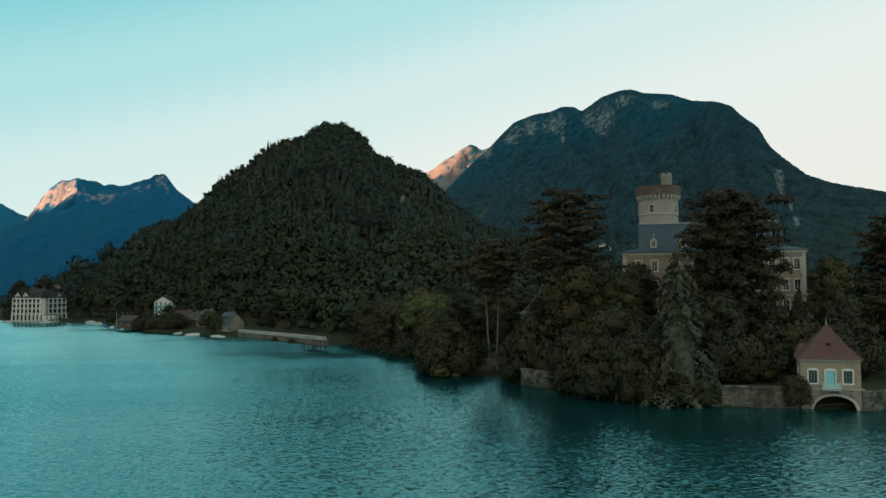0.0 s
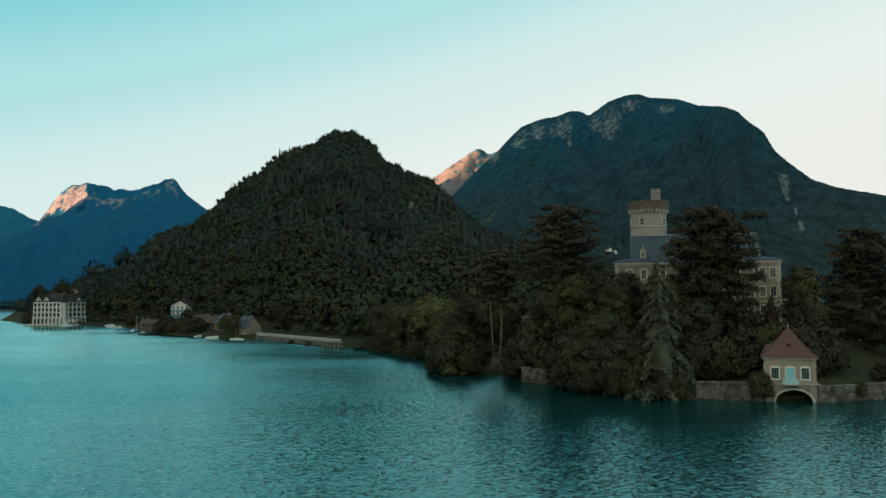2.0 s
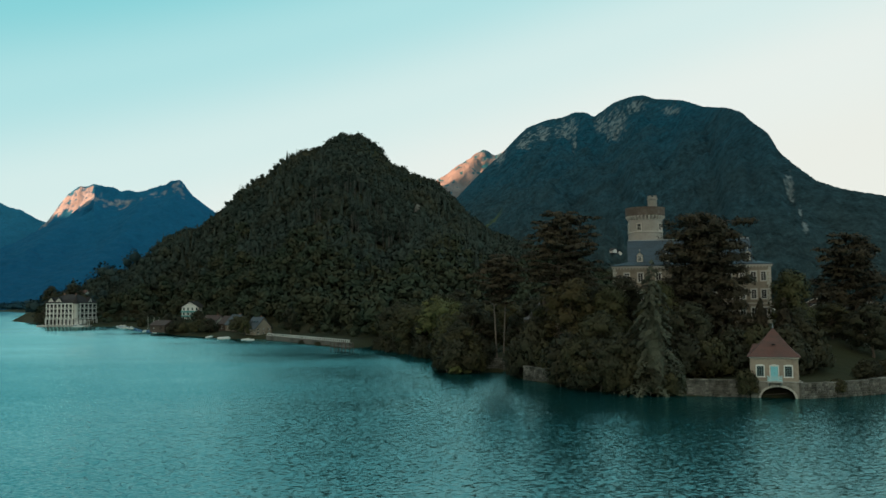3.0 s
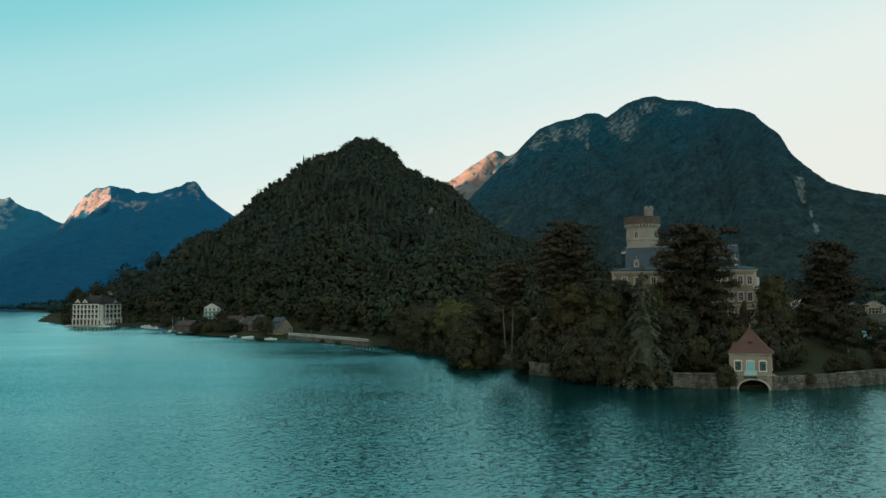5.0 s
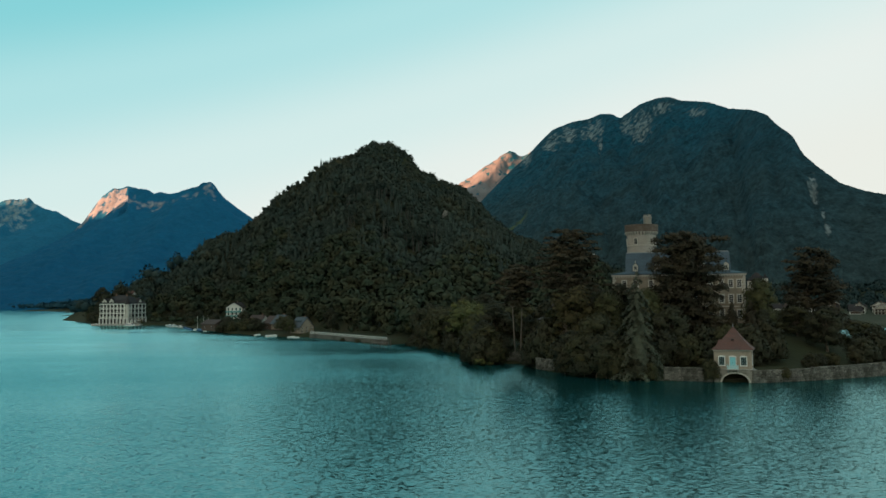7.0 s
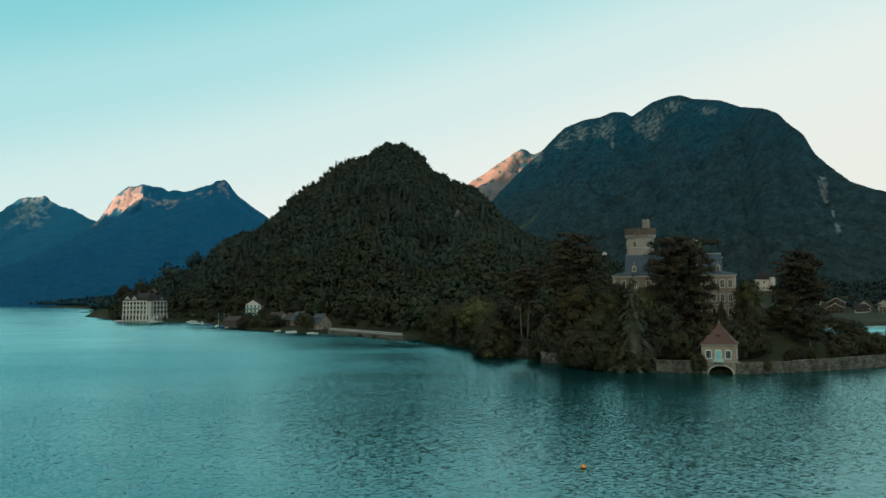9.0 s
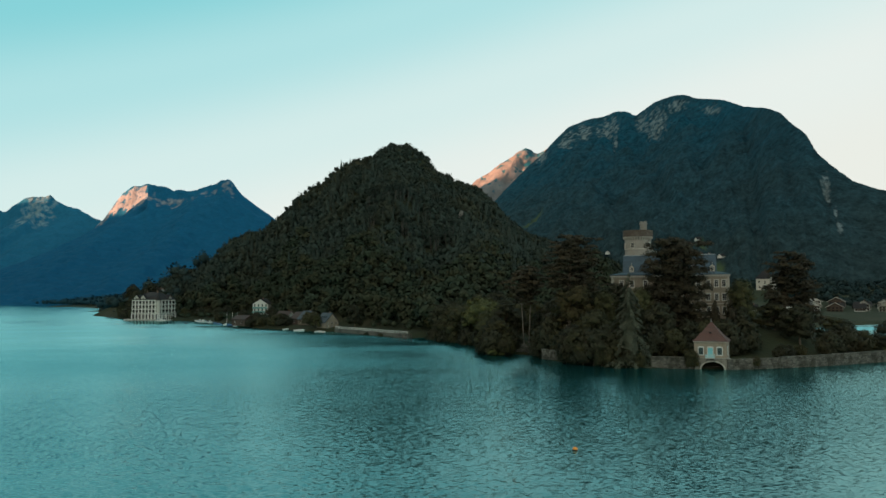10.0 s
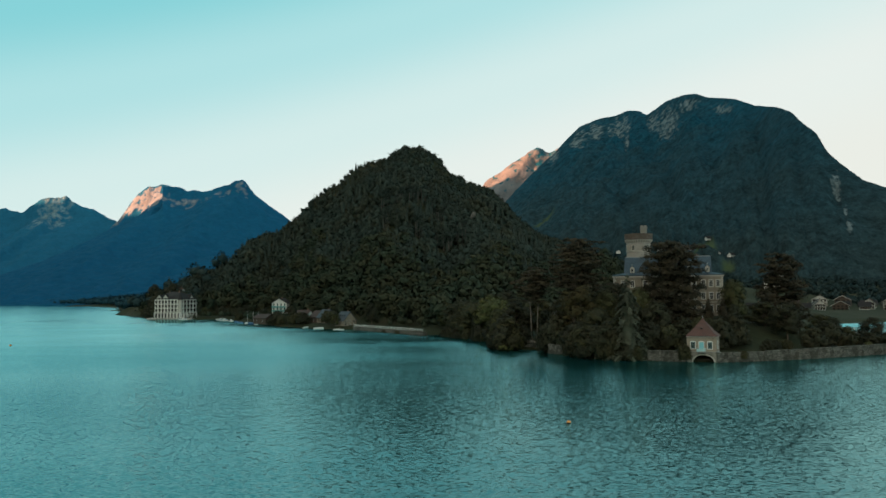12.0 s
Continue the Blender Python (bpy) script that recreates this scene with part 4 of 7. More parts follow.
def is_clear(x, y):
    out = np.zeros(x.shape, bool)
    for cx, cy, half, length in CLEAR:
        d = np.array([0.5 - cx, -40.0 - cy])
        d = d / np.hypot(*d)
        along, side = (x - cx) * d[0] + (y - cy) * d[1], (x - cx) * d[1] - (y - cy) * d[0]
        out |= (along > -half) & (along < length) & (np.abs(side) < half)
    return out


def on_hill(x, y, rng):
    foot = np.interp(x, FOOT_X, FOOT_Y)
    return (y > foot + 4) & (np.interp(x, HILL_X, HILL_Z) > 6) & (x > -330) & (y < HILL_Y + 14) & (land_distance(x, y) > 6) & ~is_clear(x, y) & ~((x > 0.27 * (y + 70)) & (y < 655))


def canopy(name, cents, rads, mat, label, seed, leaves, leaf, core=0.72, hubs=None):
    """Many clumps of foliage in one mesh: leaf sprays of about leaf metres over shaded cores."""
    rng = np.random.RandomState(seed)
    n = len(cents)
    d = unit(n * leaves, rng, 0.35).reshape(n, leaves, 3)
    w = rng.normal(size=(n, 3, 3)) * 1.8
    lump = 1 + 0.16 * np.sin(np.einsum("nkj,nij->nki", d, w) * 2.6).sum(-1)
    pos = cents[:, None] + d * (lump * (0.72 + 0.34 * rng.rand(n, leaves)))[..., None] * rads[:, None]
    nrm = d.reshape(-1, 3)
    size = leaf * (0.6 + 0.8 * rng.rand(n * leaves))
    soft = nrm
    if hubs is not None:
        # clumps of one crown share its roundness
        out = (pos - hubs[:, None]).reshape(-1, 3)
        soft = 0.75 * out / (np.linalg.norm(out, axis=1)[:, None] + 1e-9) + 0.35 * nrm
    soft = soft + np.array([0, -0.3, 0.5]) + 0.14 * rng.normal(size=nrm.shape)
    a = Acc().quads(leaf_quads(pos.reshape(-1, 3), nrm, size, rng, 1.0, 0.6), soft)
    heart = np.array([(1, 0, 0), (-1, 0, 0), (0, 1, 0), (0, -1, 0), (0, 0, 1), (0, 0, -1)], float)
    faces = np.array([(0, 2, 4), (2, 1, 4), (1, 3, 4), (3, 0, 4), (2, 0, 5), (1, 2, 5), (3, 1, 5), (0, 3, 5)])
    cv = heart * core
    vv = (cv[None] * (0.85 + 0.3 * rng.rand(n, len(cv), 1))) * rads[:, None] + cents[:, None]
    k = len(a.v)
    a.v.extend(map(tuple, vv.reshape(-1, 3).tolist()))
    a.f.extend(map(tuple, (faces[None] + (np.arange(n) * len(cv))[:, None, None] + k).reshape(-1, 3).tolist()))
    return tagged(new(name, a.mesh(name, mat)), label, "trees", kind="stuff")


# stands of pines whose pale trunks show: x, y, half width, number of stems
STANDS = [(-44, 511, 6.5, 12), (-65, 523, 2.0, 3), (-62, 512, 5, 5), (-89, 570, 9, 12), (-69, 572, 7, 10), (-52, 560, 6, 7), (-84, 528, 6, 6), (-30, 520, 5, 6)]


def is_stand(x, y):
    out = np.zeros(x.shape, bool)
    for cx, cy, half, count in STANDS:
        out |= (np.abs(x - cx) < half + 1) & (y > cy - 11) & (y < cy + 1)
    return out


def climb(p):
    foot = np.interp(p[:, 0], FOOT_X, FOOT_Y)
    return (p[:, 1] - foot) / (HILL_Y - foot)


rngh = np.random.RandomState(5)
# lower slopes: wide round crowns, each of several uneven clumps
low = scatter(30000, -335, 200, 235, 640, on_hill, 1, 5.9)
up = climb(low)
low = low[(up < 0.36 + 0.14 * waves(low[:, 0], low[:, 1], 130, 2, 31) + 0.25 * np.clip((low[:, 0] + 20) / 90, 0, 1)) & ~is_stand(low[:, 0], low[:, 1])]
R = rngh.uniform(3.9, 6.8, len(low)) * (0.9 + 0.2 * waves(low[:, 0], low[:, 1], 60, 2, 33))
H = R * rngh.uniform(1.7, 2.3, len(low))
cents, rads = [], []
hubs = np.tile(low + np.stack([0 * R, 0 * R, H * 0.45], -1), (8, 1))
for j in range(8):
    d = unit(len(low), rngh, 0.5)
    c = low + np.stack([0 * R, 0 * R, H * 0.56], -1) + (0 if j == 0 else 1) * d * np.stack([R * 0.58, R * 0.58, H * 0.30], -1)
    g = R * (0.72 if j == 0 else 1.0) * (1 if j == 0 else rngh.uniform(0.34, 0.54, len(low)))
    cents.append(c)
    rads.append(np.stack([g, g, g * rngh.uniform(0.7, 0.95, len(low))], -1))
canopy("hill_woods", np.concatenate(cents), np.concatenate(rads), FOREST, "dense broadleaved wood covering the foot of the hill, browning here and there", 3, 46, 0.80, 0.88, hubs)
# upper slopes: smaller broadleaves mixed with dark conifers
high = scatter(70000, -335, 200, 300, 705, on_hill, 41, 3.4)
up = climb(high)
keep = (up > 0.30 + 0.14 * waves(high[:, 0], high[:, 1], 130, 2, 31) + 0.25 * np.clip((high[:, 0] + 20) / 90, 0, 1)) & ~is_stand(high[:, 0], high[:, 1])
high, up = high[keep], up[keep]
dark = (waves(high[:, 0], high[:, 1], 80, 2, 9) + 0.5 * rngh.normal(size=len(high)) - 3.0 * (up > 0.86) * (high[:, 0] > -125)) > 0.50
size = rngh.uniform(0.7, 1.3, len(high)) * np.where(up > 0.93, 0.75, 1.0)
high[:, 2] -= np.interp(up, [0.8, 0.96], [1.0, 5.6]) * size
leafy, ls = high[~dark], size[~dark]
cents, rads = [], []
for j in range(3):
    g = ls * ((3.5, 2.4, 2.0)[j]) * rngh.uniform(0.85, 1.15, len(ls))
    cents.append(leafy + np.stack([0 * ls, 0 * ls, 4.8 * ls], -1) + (j > 0) * rngh.normal(size=leafy.shape) * np.array([1.5, 1.5, 1.2]) * ls[:, None])
    rads.append(np.stack([g, g, g * 1.15], -1))
canopy("hill_scrub", np.concatenate(cents), np.concatenate(rads), FOREST_UPPER, "dark mixed wood on the upper slopes of the hill", 6, 32, 0.68, 0.86)
woods("hill_conifers", high[dark], (12.5 * size)[dark], (2.3 * size)[dark], FOREST_DARK, "dark conifers standing among the hillside wood", 4, leaves=64, pointed=True, leaf=0.19)

# pines with bare pale trunks and small tops
a, tops = Acc(), []
rp = random.Random(77)
for cx, cy, half, count in STANDS:
    for i in range(count):
        x, y = cx + rp.uniform(-half, half), cy + rp.uniform(-3.5, 3.5)
        z = float(ground_height(np.array([x]), np.array([y]))[0])
        h = rp.uniform(12.0, 16.5)
        top = (x + rp.uniform(-0.7, 0.7), y - 0.5, z + h)
        a.tube((x, y, z - 0.5), top, 0.19, 0.10, 5)
        for j in range(3):
            tops.append((top[0] + rp.uniform(-1, 1), top[1] + rp.uniform(-1, 1), top[2] + rp.uniform(-2.2, 1.2), rp.uniform(1.1, 1.9)))
tagged(new("hill_trunks", a.mesh("hill_trunks", BARK_GREY)), "pale bare pine trunks standing on the steep hill", "tree trunks", kind="stuff")
tops = np.array(tops)
canopy("hill_pine_tops", tops[:, :3], tops[:, 3:] * np.array([1, 1, 0.75]), FOREST_DARK, "small dark tops of the pines on the hill", 8, 40, 0.45, 0.5)

# rock showing through the wood on the hill's steep side
def crag(x, y, w, h, seed):
    bm = bmesh.new()
    bmesh.ops.create_icosphere(bm, subdivisions=3, radius=1.0)
    for v in bm.verts:
        v.co *= 1 + 0.35 * noise.noise(v.co * 1.7 + Vector((seed, 0, 0))) + 0.12 * noise.noise(v.co * 5 + Vector((0, seed, 0)))
        v.co = Vector((v.co.x * w, v.co.y * w * 0.6, v.co.z * h))
    me = bpy.data.meshes.new("rock_face")
    bm.to_mesh(me)
    bm.free()
    me.materials.append(LIMESTONE)
    z = float(ground_height(np.array([x]), np.array([y]))[0])
    ob = new("rock_face", me)
    ob.location = (x, y, z)
    tagged(ob, "grey limestone outcrop among the trees of the hill", "rock", "rock faces on the hill")


for i, (x, y, w, h) in enumerate([(-26, 592, 2.6, 9), (-28.5, 583, 2.2, 5), (-55, 617, 2.4, 4), (-22, 604, 2.2, 6), (-37, 566, 1.8, 4)]):
    crag(x, y, w, h, i * 3.1)


def on_plain(x, y, rng):
    s = land_distance(x, y)
    open_field = waves(x, y * 1.6, 160, 3, 12) > 0.12
    return (s > 8) & (np.interp(x, HILL_X, HILL_Z) < 40) & ~((y < 262) & (x < 140)) & ~(open_field & (y > 330)) & ~is_clear(x, y) & ~((x > 0.27 * (y + 70)) & (y < 655))


plain = scatter(16000, 25, 760, 235, 1250, on_plain, 2, 7.6)
sz = np.random.RandomState(6).uniform(0.7, 1.3, len(plain))
rngp = np.random.RandomState(16)
spread = np.concatenate([np.zeros((1, len(plain), 3)), rngp.normal(size=(1, len(plain), 3))]) * np.array([2.4, 2.4, 1.2])
girth = (np.array([0.9, 0.65])[:, None] * rngp.uniform(0.8, 1.2, (2, len(plain))) * sz[None]).reshape(-1)
clumps = (plain[None] + spread).reshape(-1, 3)
clumps[:, 2] += 4.0 * girth
canopy("far_woods", clumps, np.stack([4.2 * girth, 4.2 * girth, 3.7 * girth], -1), FOREST_HAZED, "woods and hedgerows on the plain below the mountain", 8, 30, 1.1, 0.86)


def headland(x, y, rng):
    s = land_distance(x, y)
    return (s > 5) & (s < 160) & ~((x > -275) & (y < 565)) & (rng.rand(len(x)) < 0.5)


head = scatter(1600, -760, -262, 560, 1300, headland, 3, 9.0)
sz = np.random.RandomState(7).uniform(0.7, 1.25, len(head))
woods("headland_trees", head, 12.5 * sz, 6.0 * sz, FOREST_HAZED, "trees along the far wooded shore", 9)


def shore_strip(x, y, rng):
    s = land_distance(x, y)
    return (s > 2.5) & (s < 30) & (x < -12) & ~is_clear(x, y) & ~((s < 9) & (x > -75) & (x < -28))


strip = scatter(3000, -330, -10, 200, 640, shore_strip, 19, 4.2)
sz = np.random.RandomState(20).uniform(0.5, 1.3, len(strip))
woods("shore_bushes", strip, 4.0 * sz, 2.6 * sz, FOREST, "low bushes along the far shore", 21, leaves=60)


def far_strip(x, y, rng):
    s = land_distance(x, y)
    return (s > 4) & (s < np.where(y < 2300, 420, 140))


far_shore = scatter(14000, -3000, -500, 1000, 3050, far_strip, 23, 15.0)
sz = np.random.RandomState(24).uniform(0.7, 1.3, len(far_shore))
near_head = scatter(16000, -1500, -480, 950, 2300, far_strip, 27, 12.0)
far_shore = np.concatenate([far_shore, near_head])
sz = np.random.RandomState(24).uniform(0.7, 1.3, len(far_shore))
woods("far_shore_trees", far_shore, 14.0 * sz, 8.0 * sz, FOREST_HAZED_SHORE, "belt of trees along the distant shore", 25, leaves=18, leaf=0.28)


def gz(x, y):
    return float(ground_height(np.array([float(x)]), np.array([float(y)]))[0])


# ---------------------------------------------------------------- castle
def castle():
    w, d, eave = 29.1, 13.0, 11.5
    c = thing("castle", at(45.65, 151, 8.9, -11.9), "old lime-rendered lakeside castle with steep slate roofs and a round tower", "castle")
    fx = [2.6, 5.2, 8.6, 12.0, 15.4, 18.6, 21.6, 24.0, 26.0, 27.8]
    rows = {"f": [(x - 0.48, z, 0.96, 1.75) for z in (1.6, 5.0, 8.4) for x in fx], "r": even(d, 3, 1.0, 1.1, 1.85) + even(d, 3, 1.0, 4.7, 1.85) + even(d, 3, 1.0, 8.3, 1.85),
            "l": even(d, 3, 1.0, 4.7, 1.85) + even(d, 3, 1.0, 8.3, 1.85)}
    spots = {"f": (at(-w / 2, 0, 0, 0), w), "r": (at(w / 2, 0, 0, 90), d), "b": (at(w / 2, d, 0, 180), w), "l": (at(-w / 2, d, 0, -90), d)}
    t = 0.7
    for k, (m, length) in spots.items():
        inset = t if k in "rl" else 0.0
        op = [(x - inset, z, ww, hh) for x, z, ww, hh in rows.get(k, [])]
        part("wall", wall_mesh(length - 2 * inset, eave, t, op, STUCCO), c, m @ at(inset))
        for i, (x, z, ww, hh) in enumerate(op):
            window(c, m @ at(inset + x, 0, z), ww, hh, cols=2, rows=4, band=0.2)
    # cornice with dentils under the eaves, string course, quoins
    a = Acc().box(-w / 2 - 0.28, -0.28, eave - 0.35, w / 2 + 0.28, -0.002, eave).box(w / 2 + 0.002, 0, eave - 0.35, w / 2 + 0.28, d, eave).box(-w / 2 - 0.28, 0, eave - 0.35, -w / 2 - 0.002, d, eave)
    part("cornice", a.mesh("cornice", TRIM), c)
    dentil = Acc().box(-0.11, -0.24, eave - 0.62, 0.11, -0.002, eave - 0.352).mesh("dentil", TRIM)
    for i in range(50):
        part("dentil", dentil, c, at(-w / 2 + 0.3 + i * (w - 0.6) / 49))
    part("string_course", Acc().box(-w / 2 - 0.08, -0.08, 4.05, w / 2 + 0.08, -0.002, 4.25).mesh("string_course", TRIM), c)
    for sx in (-1, 1):
        for j in range(19):
            ww = 0.75 if j % 2 else 0.5
            key = ("quoin", sx, j % 2)
            if key not in MESHES:
                MESHES[key] = Acc().box(min(0, -sx * ww) - (0.05 if sx < 0 else 0), -0.05, 0, max(0, -sx * ww) + (0.05 if sx > 0 else 0), -0.003, 0.52).mesh("quoin", TRIM)
            part("quoin", MESHES[key], c, at(sx * w / 2, 0, 0.1 + j * 0.58))
    part("roof", hip_roof(w, d, 0.45, 5.4, w - 5.6, SLATE, kick=0.12), c, at(0, 0, eave), "blue-grey slate hipped roof")
    part("ridge_cap", Acc().box(-w / 2 + 2.9, d / 2 - 0.16, 5.36, w / 2 - 2.9, d / 2 + 0.16, 5.56).mesh("ridge_cap", LEAD), c, at(0, 0, eave))
    # dormers
    for x in (-9.4, -4.6, 0.4, 5.8, 10.6):
        dm = part("dormer", wall_mesh(1.15, 1.35, 1.3, [(0.27, 0.2, 0.61, 1.0)], TRIM), c, at(x - 0.57, 0.75, eave + 0.85))
        part("roof", gable_roof(1.15, 1.3, 0.15, 0.55, SLATE, 0.09), dm, at(0.575, 0, 1.35))
        part("gable", Acc().add([(0, 0, 1.35), (1.15, 0, 1.35), (0.575, 0, 1.9), (0, 0.3, 1.35), (1.15, 0.3, 1.35), (0.575, 0.3, 1.9)], [(0, 1, 2), (5, 4, 3), (0, 2, 5, 3), (1, 4, 5, 2)]).mesh("gable", TRIM), dm)
        part("finial", Acc().lathe([(0.06, 0), (0.09, 0.15), (0.04, 0.25), (0.09, 0.38), (0.0, 0.6)], 8, cap=False).mesh("finial", TRIM), dm, at(0.575, 0.05, 1.95))
        window(dm, at(0.27, 0, 0.2), 0.61, 1.0, surround=None, cols=2, rows=3)
    for x, y, h in ((-3.2, 8.4, 2.2), (8.0, 8.2, 2.6), (0.9, 4.6, 2.4)):
        chimney(c, x, y, eave + 3.1, h, BRICK, 1.0)
    # round tower
    tx, ty, tr = -8.03, 9.86, 3.46
    tower = part("tower", Acc().lathe([(tr + 0.25, 0), (tr, 2), (tr, 21.9)], 48).mesh("tower", TOWER_STONE, True), c, at(tx, ty, 0.35), "round limestone tower")
    part("string_course", Acc().lathe([(tr + 0.01, 18.3), (tr + 0.1, 18.32), (tr + 0.1, 18.5), (tr + 0.01, 18.52)], 48, cap=False).mesh("string_course", TRIM), tower)
    for i in range(32):
        a = 2 * math.pi * i / 32
        if "corbel" not in MESHES:
            MESHES["corbel"] = Acc().add([(-0.16, 0, 0), (0.16, 0, 0), (0.16, 0.5, 0.55), (-0.16, 0.5, 0.55), (-0.16, 0, 0.9), (0.16, 0, 0.9), (0.16, 0.5, 0.9), (-0.16, 0.5, 0.9)],
                                         [(3, 2, 1, 0), (4, 5, 6, 7), (0, 1, 5, 4), (1, 2, 6, 5), (2, 3, 7, 6), (3, 0, 4, 7)]).mesh("corbel", TRIM)
        part("corbel", MESHES["corbel"], tower, at((tr - 0.02) * math.cos(a), (tr - 0.02) * math.sin(a), 20.85, math.degrees(a) - 90))
    part("parapet", Acc().lathe([(tr + 0.5, 21.75), (tr + 0.5, 23.3), (tr + 0.2, 23.3), (tr + 0.2, 22.0), (0.1, 22.0)], 48).mesh("parapet", DARK_BRICK), tower, None, "dark weathered brick parapet")
    part("cap_stones", Acc().lathe([(tr + 0.55, 23.3), (tr + 0.55, 23.45), (tr + 0.15, 23.45), (tr + 0.15, 23.3)], 48).mesh("cap_stones", DARK_BRICK), tower)
    for a in (-1.95, -0.62, -2.9):
        m = at(tr * math.cos(a), tr * math.sin(a), 18.75, math.degrees(a) + 90)
        g = part("window", Acc().box(-0.34, -0.03, 0, 0.34, 0.3, 1.25).mesh("window", GLASS), tower, m)
        b = Acc().box(-0.5, -0.1, -0.16, 0.5, 0.2, 0).box(-0.5, -0.1, 1.25, 0.5, 0.2, 1.42).box(-0.5, -0.1, 0, -0.34, 0.2, 1.25).box(0.34, -0.1, 0, 0.5, 0.2, 1.25).box(-0.03, -0.07, 0, 0.03, -0.02, 1.25).box(-0.34, -0.07, 0.6, 0.34, -0.02, 0.66)
        part("surround", b.mesh("surround", TRIM), g)
    turret = part("stair_turret", Acc().lathe([(0.95, 22.0), (0.95, 25.1), (1.08, 25.15), (1.08, 25.4), (0.95, 25.45), (0.9, 25.6)], 16).mesh("stair_turret", TOWER_STONE), tower, at(1.5, -0.3, 0))
    for i in range(6):
        a = math.pi * i / 3
        part("merlon", Acc().box(-0.22, -0.12, 25.6, 0.22, 0.12, 25.95).mesh("merlon", TOWER_STONE), turret, at(0.8 * math.cos(a), 0.8 * math.sin(a), 0, math.degrees(a) + 90))


castle()


# ---------------------------------------------------------------- lakeside pavilion
def arch_wall(w, h, thick, cx, half, rise, mat):
    """A wall with one round-headed opening from the ground up."""
    a = Acc()
    n = 14
    a.box(0, 0, -1.0, cx - half, thick, h).box(cx + half, 0, -1.0, w, thick, h)
    for i in range(n):
        x0, x1 = cx - half + 2 * half * i / n, cx - half + 2 * half * (i + 1) / n
        z0, z1 = (rise * math.sqrt(max(0.0, 1 - ((x - cx) / half) ** 2)) for x in (x0, x1))
        a.add([(x0, 0, z0), (x1, 0, z1), (x1, 0, h), (x0, 0, h), (x0, thick, z0), (x1, thick, z1), (x1, thick, h), (x0, thick, h)],
              [(0, 1, 2, 3), (7, 6, 5, 4), (4, 5, 1, 0), (3, 2, 6, 7)])
    return a.mesh("wall", mat)


def arched_top(w, h, band, thick, rise, y0=-0.05):
    """A surround with a bowed head."""
    a = Acc().box(-band, y0, 0, 0, thick, h).box(w, y0, 0, w + band, thick, h)
    n = 8
    for i in range(n):
        x0, x1 = -band + (w + 2 * band) * i / n, -band + (w + 2 * band) * (i + 1) / n
        f = [(rise * (1 - ((2 * (x + band) / (w + 2 * band)) - 1) ** 2)) for x in (x0, x1)]
        a.add([(x0, y0, h), (x1, y0, h), (x1, y0, h + band + f[1]), (x0, y0, h + band + f[0]), (x0, thick, h), (x1, thick, h), (x1, thick, h + band + f[1]), (x0, thick, h + band + f[0])],
              [(0, 1, 2, 3), (7, 6, 5, 4), (3, 2, 6, 7), (4, 5, 1, 0), (0, 3, 7, 4), (1, 5, 6, 2)])
    return a


